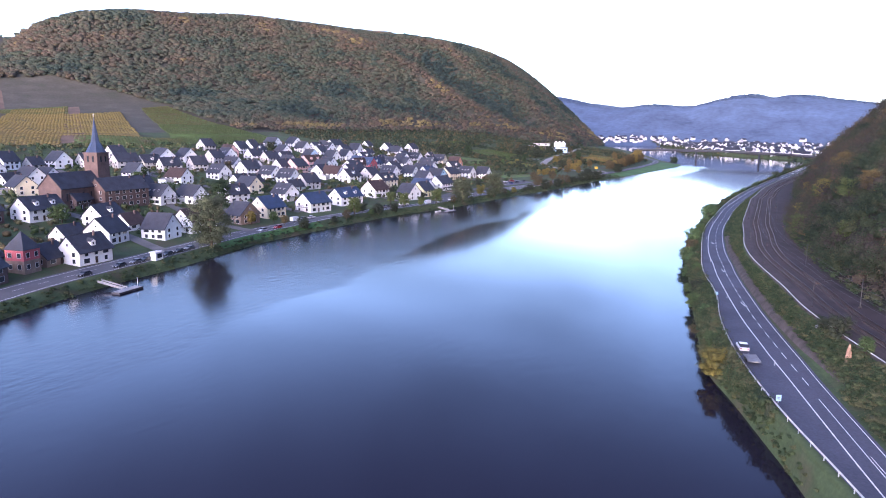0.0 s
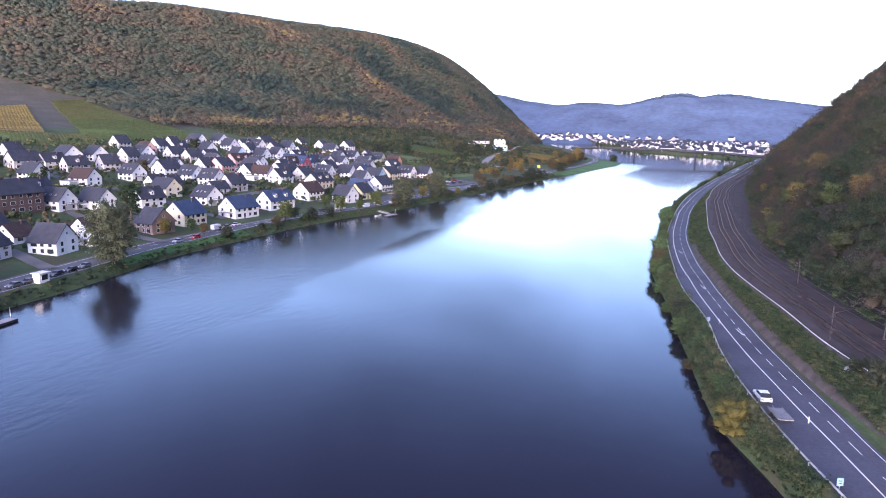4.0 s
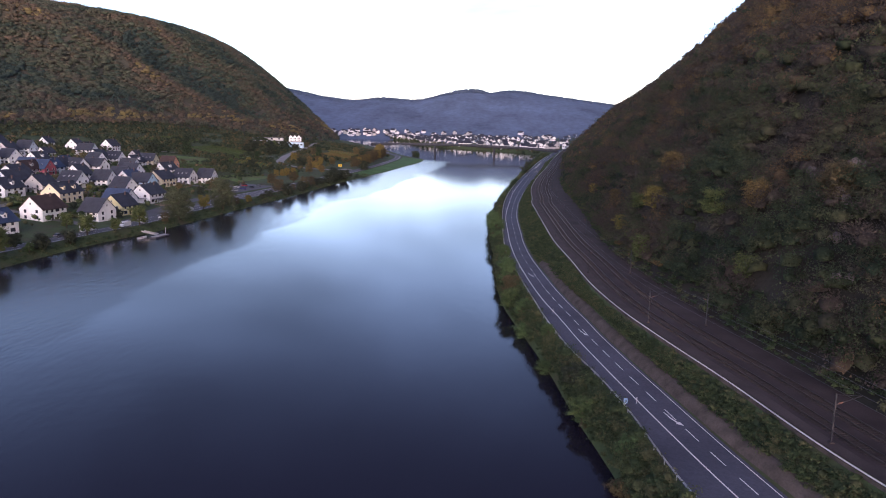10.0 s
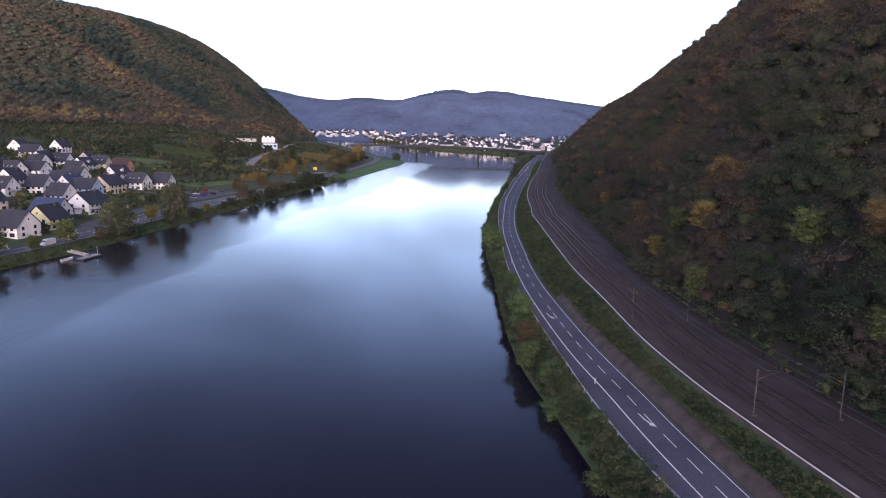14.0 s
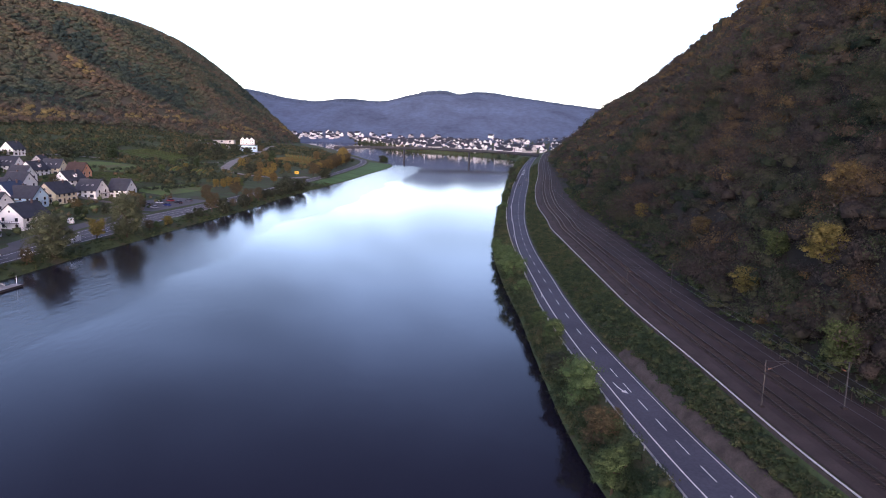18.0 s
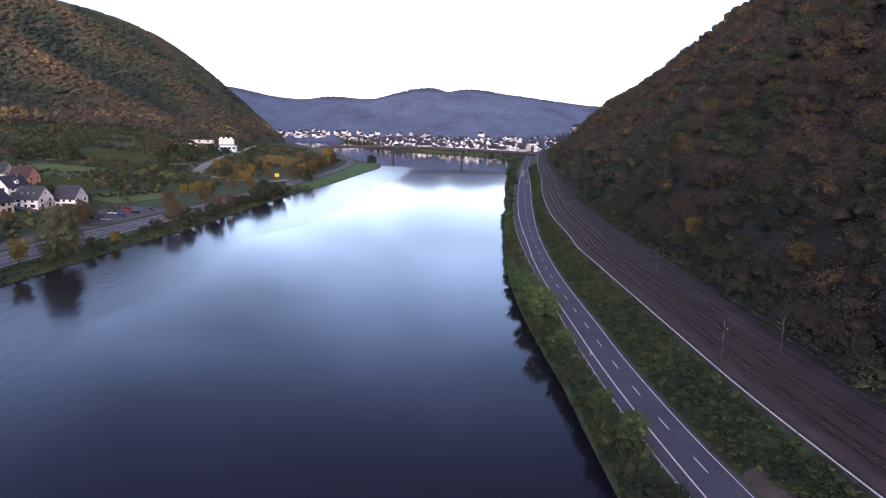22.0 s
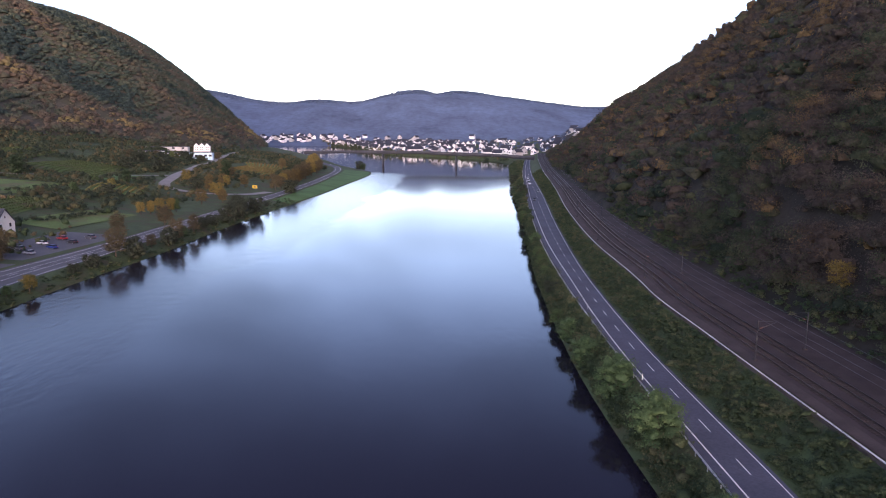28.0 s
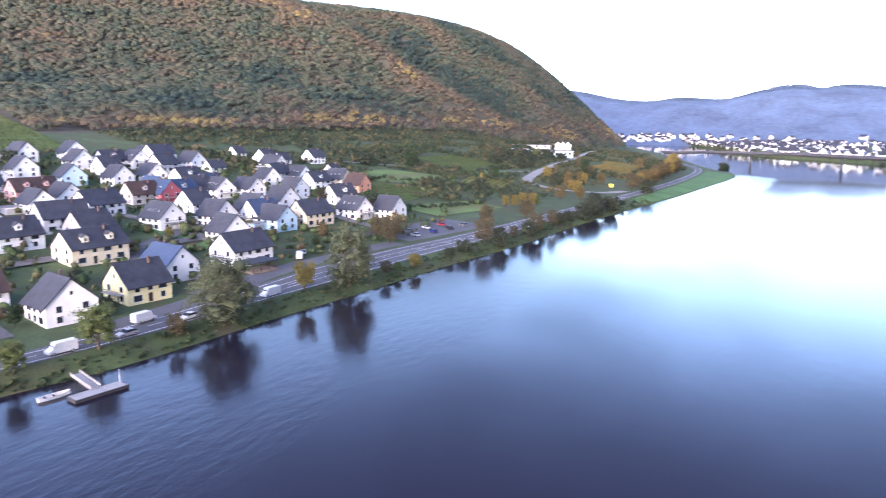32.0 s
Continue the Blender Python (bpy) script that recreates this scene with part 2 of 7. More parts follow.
GRAVEL = material("cinder_path", (0.06, 0.047, 0.046), 0.95, 0.25, 5.0, 0.2, 0.4)
STONE = material("quarry_stone", (0.085, 0.07, 0.062), 0.95, 0.35, 2.5, 0.3, 0.8)
COPING = material("white_coping", (0.6, 0.6, 0.61), 0.75, 0.15, 3.0, 0.2)
STEEL = material("galvanised_steel", (0.55, 0.57, 0.6), 0.45, 0.12, 2.0, 0.2, metal=0.6)
RAIL = material("rail_steel", (0.11, 0.095, 0.092), 0.5, 0.2, 4.0, 0.2, metal=0.7)
SLEEPER = material("concrete_sleeper", (0.044, 0.035, 0.034), 0.9, 0.2, 1.0, 0.1)
CONCRETE = material("concrete", (0.30, 0.30, 0.31), 0.85, 0.15, 4.0, 0.3, stain=(0.24, 0.24, 0.24))
WATER = water_material()
GLASS = material("dark_window_glass", (0.03, 0.035, 0.045), 0.08, 0.2, 1.0, 0.3, spec=0.6)
FRAME = material("white_window_frame", (0.75, 0.75, 0.75), 0.6, 0.05, 1.0, 0.2)
DARKWOOD = material("dark_timber", (0.06, 0.04, 0.03), 0.8, 0.3, 1.0, 0.1)
BARK = material("bark", (0.09, 0.07, 0.05), 0.95, 0.3, 0.8, 0.1, 0.6)
RUBBER = material("tyre_rubber", (0.02, 0.02, 0.02), 0.9, 0.1, 0.5, 0.05)
WALLS = {"white": material("white_render", (0.80, 0.80, 0.80), 0.85, 0.06, 4.0, 0.3, stain=(0.7, 0.69, 0.66)),
         "cream": material("cream_render", (0.74, 0.66, 0.48), 0.85, 0.06, 4.0, 0.3),
         "yellow": material("pale_yellow_render", (0.78, 0.72, 0.40), 0.85, 0.06, 4.0, 0.3),
         "grey": material("grey_render", (0.46, 0.45, 0.45), 0.85, 0.1, 4.0, 0.3),
         "pink": material("pink_render", (0.66, 0.42, 0.38), 0.85, 0.08, 4.0, 0.3),
         "red": material("red_render", (0.40, 0.11, 0.13), 0.85, 0.08, 4.0, 0.3),
         "orange": material("apricot_render", (0.72, 0.36, 0.22), 0.85, 0.08, 4.0, 0.3),
         "blue": material("pale_blue_render", (0.50, 0.66, 0.80), 0.85, 0.06, 4.0, 0.3),
         "brick": material("brown_brick", (0.115, 0.082, 0.076), 0.9, 0.25, 2.5, 0.25, 0.3),
         "stone": material("brown_stone", (0.22, 0.17, 0.14), 0.9, 0.25, 2.0, 0.3, 0.3),
         "timber": material("timber_infill", (0.66, 0.62, 0.55), 0.85, 0.1, 2.0, 0.3)}
ROOFS = {"slate": material("slate_roof", (0.040, 0.044, 0.060), 0.7, 0.25, 3.0, 0.35, 0.3),
         "brown": material("brown_tile_roof", (0.052, 0.036, 0.034), 0.75, 0.25, 3.0, 0.35, 0.3),
         "blue": material("blue_slate_roof", (0.04, 0.06, 0.115), 0.65, 0.2, 3.0, 0.35, 0.3),
         "flat": material("flat_roof_felt", (0.30, 0.30, 0.31), 0.85, 0.15, 3.0, 0.35)}
STEEPWOOD = foliage("steep_slope_leaves", [(0.035, 0.054, 0.031), (0.059, 0.078, 0.038), (0.097, 0.104, 0.047), (0.087, 0.069, 0.057), (0.104, 0.078, 0.059), (0.160, 0.108, 0.050), (0.208, 0.136, 0.048)], 38, 1.1, 0.12, 0.2, 0.4, 0.45)
# autumn colours with less red and more blue, hazy air put into the leaves
FARBANK = foliage("hazed_bank_leaves", [(0.055, 0.081, 0.070), (0.078, 0.103, 0.073), (0.109, 0.124, 0.078), (0.131, 0.124, 0.081), (0.158, 0.122, 0.078), (0.170, 0.119, 0.083), (0.291, 0.224, 0.075)], 70, 2.4, 0.08, 0.16, 0.5, 0.4)
SCRUB = foliage("scrub_leaves", [(0.041, 0.063, 0.028), (0.059, 0.085, 0.034), (0.082, 0.105, 0.039), (0.117, 0.116, 0.049)], 25, 0.5, 0.12, 0.2, 0.3, 0.35)
# leaf colours with the blue of distant haze mixed in
DISTANT = foliage("haze_tinted_wood_leaves", [(0.080, 0.110, 0.184), (0.090, 0.122, 0.198), (0.100, 0.130, 0.202), (0.106, 0.134, 0.202)], 160, 60.0, 0.04, 0.10, 0.6)
ORCHARD = foliage("orchard_leaves", [(0.037, 0.053, 0.028), (0.052, 0.069, 0.032), (0.076, 0.085, 0.038), (0.132, 0.106, 0.041)], 34, 0.8, 0.1, 0.2, 0.4, 0.3)
GARDEN = foliage("garden_leaves", [(0.035, 0.055, 0.02), (0.06, 0.085, 0.028), (0.09, 0.095, 0.035), (0.12, 0.085, 0.04)], 20)
LEAVES = {"willow": foliage("willow_leaves", [(0.092, 0.106, 0.057), (0.115, 0.127, 0.064)], 8, 0.045, 0.12, 0.2, 0.35, 0.35),
          "osier": foliage("osier_leaves", [(0.085, 0.138, 0.050), (0.112, 0.168, 0.058)], 8, 0.045, 0.12, 0.2, 0.35, 0.35),
          "green": foliage("green_leaves", [(0.074, 0.115, 0.041), (0.108, 0.149, 0.049)], 8, 0.045, 0.12, 0.2, 0.35, 0.35),
          "dark": foliage("dark_leaves", [(0.038, 0.062, 0.028), (0.061, 0.086, 0.035)], 8, 0.045, 0.12, 0.2, 0.35, 0.35),
          "lime": foliage("lime_leaves", [(0.103, 0.135, 0.040), (0.144, 0.163, 0.048)], 8, 0.045, 0.12, 0.2, 0.35, 0.35),
          "yellow": foliage("yellow_leaves", [(0.192, 0.162, 0.036), (0.252, 0.198, 0.041)], 8, 0.045, 0.12, 0.2, 0.35, 0.35),
          "ochre": foliage("ochre_leaves", [(0.144, 0.106, 0.039), (0.190, 0.132, 0.040)], 8, 0.045, 0.12, 0.2, 0.35, 0.35),
          "gold": foliage("golden_bush_leaves", [(0.137, 0.120, 0.023), (0.189, 0.159, 0.026)], 8, 0.045, 0.12, 0.2, 0.35, 0.35),
          "red": foliage("red_leaves", [(0.13, 0.03, 0.025), (0.18, 0.045, 0.03)], 8, 0.045, 0.12, 0.2, 0.35, 0.35),
          "orange": foliage("orange_leaves", [(0.21, 0.15, 0.03), (0.27, 0.195, 0.036)], 8, 0.045, 0.12, 0.2, 0.35, 0.35),
          "brown": foliage("brown_leaves", [(0.10, 0.085, 0.045), (0.13, 0.10, 0.045)], 8, 0.045, 0.12, 0.2, 0.35, 0.35),
          "shrub": foliage("shrub_leaves", [(0.045, 0.055, 0.034), (0.062, 0.07, 0.04)], 8, 0.045, 0.12, 0.2, 0.35, 0.35)}
# ---- the plan: lines along the valley (y, x), in metres ----
def smooth_line(*pts):
    ys = np.array([p[0] for p in pts], float)
    xs = np.array([p[1] for p in pts], float)
    m = np.gradient(xs, ys)

    def f(y):
        y = np.clip(np.asarray(y, float), ys[0], ys[-1])
        i = np.clip(np.searchsorted(ys, y) - 1, 0, len(ys) - 2)
        h = ys[i + 1] - ys[i]
        u = (y - ys[i]) / h
        return ((2 * u**3 - 3 * u**2 + 1) * xs[i] + (u**3 - 2 * u**2 + u) * h * m[i]
                + (-2 * u**3 + 3 * u**2) * xs[i + 1] + (u**3 - u**2) * h * m[i + 1])
    return f


water_right = smooth_line((-1500, 330), (-400, 110), (-250, 84), (-120, 58), (-62, 49.3), (-48, 44.8), (-34, 40.2), (-20, 35.2), (1, 32), (17, 30.2), (34, 28),
                          (53, 26.2), (74, 23.4), (101, 19.6), (150, 18.6), (180, 19), (200, 18.6), (240, 18.8), (289, 22), (343, 27.2), (416, 37), (523, 50),
                          (600, 58), (684, 69), (807, 85), (950, 104), (1060, 116), (1150, 100), (1240, 45), (1330, -30), (1450, -90),
                          (1800, -170), (2100, -300), (2500, -600), (4500, -2000))
guard_line = smooth_line((-1500, 345), (-400, 124), (-250, 98), (-120, 68), (-74, 55.4), (-50, 47.6), (-37, 43.9), (-17, 39.4), (5, 36), (25, 34.4),
                         (38, 32.6), (51, 30), (70, 27.6), (91, 26), (115, 24.4), (150, 22.6), (185, 22.7), (214, 23.7), (258, 25.4), (305, 28.3),
                         (357, 33), (455, 45), (616, 68), (775, 92), (860, 106), (1000, 130), (1200, 165), (4500, 700))
edge_left = smooth_line((-1500, 347), (-400, 126.5), (-250, 100.5), (-120, 69.6), (-68, 57.0), (-41, 51.0), (-30, 48.6), (-20, 46.3), (-7, 43.6), (0, 42.1), (10, 40.2),
                        (20, 38.5), (33, 36.4), (46, 34.4), (60, 32.4), (75, 30.7), (92, 28.5), (111, 26.9), (126, 26.0), (150, 25.0), (180, 24.8), (200, 25.2), (222, 25.7),
                        (243, 26.3), (270, 27.9), (305, 30.9), (357, 35.5), (455, 47.5), (616, 70.5), (775, 94.5), (860, 108.5), (1000, 132.5), (1200, 168), (4500, 703))
edge_right = smooth_line((-1500, 353.5), (-400, 132.5), (-250, 106.5), (-120, 75.3), (-70, 62.4), (-50, 58.0), (-28, 53.3), (-20, 51.8), (-12, 50.2), (-4, 48.6), (5, 46.9),
                         (12, 45.6), (21, 44.1), (35, 41.9), (45, 40.3), (55, 38.9), (63, 37.8), (76, 36.4), (92, 34.4), (105, 33.1), (117, 32.2), (131, 31.3), (150, 30.3),
                         (166, 30.0), (185, 30.1), (200, 30.6), (215, 30.9), (230, 31.3), (245, 31.8), (263, 32.8), (298, 35.5), (320, 37.6), (368, 43.4), (415, 49.6),
                         (557, 70), (748, 96), (845, 111), (1000, 137), (1200, 173), (4500, 708))
wall_line = smooth_line((-1500, 372), (-400, 150), (-250, 123), (-120, 91), (-60, 72), (-32, 62.9), (-15, 57.6), (0, 53.6), (25, 49.2), (45, 45.2),
                        (62, 42.2), (82, 40), (120, 38.8), (150, 37.9), (180, 38.3), (206, 38.8), (240, 39.5), (270, 40.4), (280, 41.5), (334, 45.4),
                        (417, 55.5), (535, 74), (739, 104), (860, 123.6), (1000, 147), (1200, 183), (4500, 720))
slope_line = smooth_line((-1500, 395), (-400, 174), (-250, 147), (-120, 113), (-40, 82), (10, 66), (38, 59.5), (84, 54), (139, 52), (175, 54.3),
                        (195, 55.3), (240, 57), (290, 57.6), (328, 59.5), (386, 65), (471, 76), (590, 94), (668, 104), (745, 115), (860, 134),
                        (1000, 159), (1200, 195), (4500, 735))
hill_foot = smooth_line((-1500, 395), (-400, 174), (-250, 147), (-120, 113), (-40, 82), (10, 66.5), (38, 61.5), (84, 56.5), (139, 53.5), (175, 55.5),
                        (195, 57.2), (240, 60), (290, 62.5), (328, 64.5), (386, 69.5), (471, 79.5), (590, 96), (668, 105), (745, 115), (860, 134),
                        (1000, 159), (1200, 195), (4500, 735))
water_left = smooth_line((-1500, 90), (-400, -60), (-250, -85), (-120, -110), (-57, -123), (-36, -128), (-14, -131), (15, -133), (39, -137), (60, -140),
                         (92, -139.5), (138, -137.5), (164, -135), (190, -130), (210, -124.5), (235, -121.5), (251, -120), (272, -117), (298, -114),
                         (332, -110), (375, -103.5), (432, -98.5), (505, -89.5), (600, -75), (708, -63), (760, -57), (834, -52.5), (870, -56),
                         (900, -66), (1000, -100), (1100, -125), (1300, -180), (1500, -240), (1800, -340), (2100, -480), (2500, -800), (4500, -2200))
quay_near = smooth_line((-1500, 84), (-400, -66), (-250, -91), (-120, -116), (-57, -128), (-36, -133), (-15, -136), (10, -138.5), (40, -143), (63, -146),
                        (82, -146), (109, -146), (141, -145.5), (165, -141), (190, -135.5), (210, -131), (226, -129), (255, -126.5), (272, -124.5),
                        (292, -122.5), (325, -120), (366, -114), (432, -107.5), (530, -99), (600, -92), (720, -84), (900, -90), (1000, -118),
                        (1100, -140), (1300, -200), (1500, -255), (4500, -2230))
quay_far = smooth_line((-1500, 77), (-400, -73), (-250, -99), (-120, -127), (-57, -141), (-36, -145), (-15, -148), (10, -151), (40, -155), (63, -157.5),
                       (82, -157), (109, -156), (141, -154.5), (165, -149.5), (190, -143.5), (210, -139.5), (226, -138.5), (255, -138), (272, -139),
                       (292, -139.5), (325, -136), (366, -128.5), (432, -120), (530, -109), (600, -101), (720, -92), (900, -98), (1000, -126),
                       (1100, -148), (1300, -208), (1500, -263), (4500, -2240))
QUAY_Z, ROAD_Z, RAIL_Z = 2.8, 5.0, 10.2
left_foot = smooth_line((-1500, 300), (600, 320), (850, 300), (1050, 165), (1300, 80), (1500, 45), (1800, 70), (2100, 140), (2500, 200), (4500, 250))
left_foot_z = smooth_line((-1500, 38), (600, 39), (850, 36), (1050, 15), (1300, 9), (4500, 8))
left_slope = smooth_line((-1500, 0.43), (850, 0.44), (1050, 0.685), (1300, 0.925), (1700, 0.82), (4500, 0.5))
left_cap = smooth_line((-1500, 100), (-400, 105), (200, 112), (400, 128), (460, 152), (540, 206), (640, 272), (800, 256), (1000, 233), (1306, 222), (1600, 195), (2000, 140), (2500, 120), (4500, 100))
right_slope = smooth_line((-1500, 0.88), (300, 0.94), (600, 0.9), (900, 0.7), (1200, 0.54), (4500, 0.3))
right_cap = smooth_line((-1500, 190), (800, 215), (1000, 170), (1200, 105), (1500, 60), (1900, 40), (4500, 40))
far_crest = smooth_line((-2500, 120), (-1200, 140), (-700, 165), (-480, 128), (-406, 124), (-330, 133), (-178, 131), (-66, 158), (41, 163), (60, 158), (80, 159),
                        (125, 167), (280, 154), (415, 135), (590, 118), (705, 124), (1000, 140), (2500, 150))
town_rise = smooth_line((0, 2.8), (22, 2.9), (40, 4), (60, 5.5), (80, 8), (110, 11), (140, 12.5), (170, 15.5), (200, 20), (240, 27), (300, 36), (345, 41), (1500, 42))


def wobble(x, y, size, seed=0.0):
    """Soft bumps between -1 and 1, of about that size in metres."""
    a, b = x / size + seed, y / size - seed
    return (np.sin(1.7 * a + 1.3 * np.sin(b * 1.1 + seed)) * np.cos(1.3 * b + 0.9 * np.sin(a * 0.8)) * 0.6
            + 0.4 * np.sin(2.9 * a - 1.7 * b + 2 * seed))


def ground_z(x, y):
    """The height of the land (the river bed where there is water)."""
    x, y = np.broadcast_arrays(np.asarray(x, float), np.asarray(y, float))
    wl, wr, g, er, w, ft = water_left(y), water_right(y), guard_line(y), edge_right(y), wall_line(y), hill_foot(y)
    qn, qf = quay_near(y), quay_far(y)
    z = np.full(x.shape, -2.5)
    z = np.where((x < wl + 2), np.minimum(-(x - wl) * 1.0, 0) - 0.0, z)
    # left side
    d = wl - x
    bank = np.clip(d / np.maximum(wl - qn - 0.7, 0.1), 0, 1)
    dq = wl - qf
    town = town_rise(np.maximum(d - (dq - 22) * np.clip((d - 15) / 20, 0, 1), 0))
    town = np.where(d < dq + 0.5, QUAY_Z, town)
    d0, z0, s = left_foot(y), left_foot_z(y), left_slope(y)
    low = np.minimum(town, np.maximum(z0, 4 + 0.13 * np.maximum(d - 40, 0)))
    low = low + wobble(x, y, 37, 2.0) * np.clip((d - 60) / 150, 0, 1) * 1.2
    up = np.clip((d - d0) / 200, 0, 1)
    near = np.clip((1000 - y) / 300, 0, 1)
    rise = z0 + s * (d - d0) + (wobble(x, y, 140, 1.0) * 10 + wobble(x, y, 330, 5.0) * 16) * up * (1 - 0.8 * near)
    rise = rise + 0.14 * np.clip(d - d0 - 230, 0, 400) * near
    spur = y - (981 - (d - 295) * 0.19)
    rise = rise + (11 * np.exp(-(spur / 28) ** 2) - 15 * np.exp(-((spur - 85) / 42) ** 2)) * up * np.clip((620 - d) / 150, 0, 1)
    back = np.clip((d - 740) / 350, 0, 1) * 110 - np.clip((d - 1350) / 250, 0, 1) * 140
    cap = left_cap(y) + wobble(x, y, 260, 3.0) * 9 * (1 - near) - back * near
    k = 26.0
    hill = -k * np.logaddexp(-np.clip(rise, -200, 900) / k, -cap / k)
    left = np.where(d > d0 - 30, np.maximum(low, hill), low)
    left = np.where(d < wl - qn, bank * QUAY_Z, left)
    z = np.where(d > 0, left, z)
    # right side
    gap = np.maximum(g - 1.0 - wr, 0.5)
    e = (x - wr) / gap
    plain = ROAD_Z - 0.15 + np.clip(gap - 40, 0, 300) * 0.035 * np.clip(e - 0.1, 0, 1)
    steep = np.clip(e * np.maximum(gap / 9, 1.0), 0, 1)
    z = np.where(x > wr, steep * plain, z)
    zr = ROAD_Z + np.clip(gap - 40, 0, 300) * 0.035 - 0.02
    z = np.where(x > g - 1.0, zr, z)
    rail = np.maximum(RAIL_Z, zr + 1)
    z = np.where(x > er + 1.6, zr + (rail - 0.5 - zr) * np.clip((x - er - 1.6) / np.maximum(w - er - 2.0, 0.5), 0, 1), z)
    z = np.where(x > w + 0.2, rail, z)
    up = x - ft
    climb = (x - slope_line(y)) * np.clip(up / 14, 0, 1) ** 0.7
    rise = rail + right_slope(y) * climb * (1 + 0.25 * np.clip(1 - up / 25, 0, 1)) + (wobble(x, y, 45, 4.0) * 5 + wobble(x, y, 120, 7.0) * 9) * np.clip(up / 60, 0, 1)
    k = 16.0
    slope = -k * np.logaddexp(-np.clip(rise, -200, 900) / k, -right_cap(y) / k)
    z = np.where(up > 0, np.maximum(slope, rail), z)
    # the hills that close the valley
    far = np.clip((y - 1900) / 600, 0, 1)
    far = far * far * (3 - 2 * far)
    crest = far_crest(x) + wobble(x, y, 210, 6.0) * 3
    lift = far * (crest + 6 * np.clip((y - 2500) / 1500, 0, 1)) + (wobble(x, y, 240, 8.0) * 18 + wobble(x + 0.5 * y, y * 0.6, 150, 3.0) * 6) * far * (1 - far) * 3
    z = np.where(y > 1900, np.maximum(z, np.where(far > 0.02, lift, -3.0)), z)
    return z
# ---- helpers for building ----
def raw_mesh(name, verts, faces, mats, tint=None, face_mat=None, smooth=False):
    """A mesh from arrays: verts (n, 3) and faces of one size (m, k)."""
    me = bpy.data.meshes.new(name)
    v = np.asarray(verts, np.float32)
    fc = np.asarray(faces, np.int32)
    k = fc.shape[1]
    me.vertices.add(len(v))
    me.vertices.foreach_set("co", v.ravel())
    me.loops.add(fc.size)
    me.loops.foreach_set("vertex_index", fc.ravel())
    me.polygons.add(len(fc))
    me.polygons.foreach_set("loop_start", np.arange(0, fc.size, k, dtype=np.int32))
    if face_mat is not None:
        me.polygons.foreach_set("material_index", np.asarray(face_mat, np.int32))
    me.polygons.foreach_set("use_smooth", np.broadcast_to(smooth, len(fc)).copy())
    for m in mats:
        me.materials.append(m)
    if tint is not None:
        a = me.attributes.new("tint", 'FLOAT', 'POINT')
        a.data.foreach_set("value", np.asarray(tint, np.float32))
    me.update(calc_edges=True)
    return me


def part(name, bm, mat, parent, label=""):
    """One bmesh as one mesh object under a thing or a part."""
    if isinstance(bm, bpy.types.Mesh):
        me = bm
    else:
        me = bpy.data.meshes.new(name)
        bm.to_mesh(me)
        bm.free()
        for m in (mat if isinstance(mat, (list, tuple)) else [mat]):
            me.materials.append(m)
    ob = new(name, me)
    ob.parent = parent
    if label:
        tagged(ob, label)
    return ob


def add_box(bm, cx, cy, cz, sx, sy, sz, turn=None, mi=0):
    r = bmesh.ops.create_cube(bm, size=1.0)
    m = Matrix.Translation((cx, cy, cz)) @ (turn if turn else Matrix()) @ Matrix.Diagonal((sx, sy, sz, 1))
    bmesh.ops.transform(bm, matrix=m, verts=r["verts"])
    if mi:
        for fc in {fc for v in r["verts"] for fc in v.link_faces}:
            fc.material_index = mi
    return r["verts"]


def add_tube(bm, a, b, r0, r1, n=8):
    a, b = Vector(a), Vector(b)
    d = b - a
    r = bmesh.ops.create_cone(bm, cap_ends=True, segments=n, radius1=r0, radius2=r1, depth=d.length)
    m = Matrix.Translation((a + b) / 2) @ d.to_track_quat('Z', 'Y').to_matrix().to_4x4()
    bmesh.ops.transform(bm, matrix=m, verts=r["verts"])
    return r["verts"]


def prism(bm, outline, y0, y1, mi=0):
    """An outline of (x, z) points drawn out from y0 to y1."""
    a = [bm.verts.new((x, y0, z)) for x, z in outline]
    b = [bm.verts.new((x, y1, z)) for x, z in outline]
    n = len(a)
    fs = [bm.faces.new(a), bm.faces.new(b[::-1])]
    for i in range(n):
        fs.append(bm.faces.new((a[i], b[i], b[(i + 1) % n], a[(i + 1) % n])))
    for fc in fs:
        fc.material_index = mi
    bmesh.ops.recalc_face_normals(bm, faces=fs)


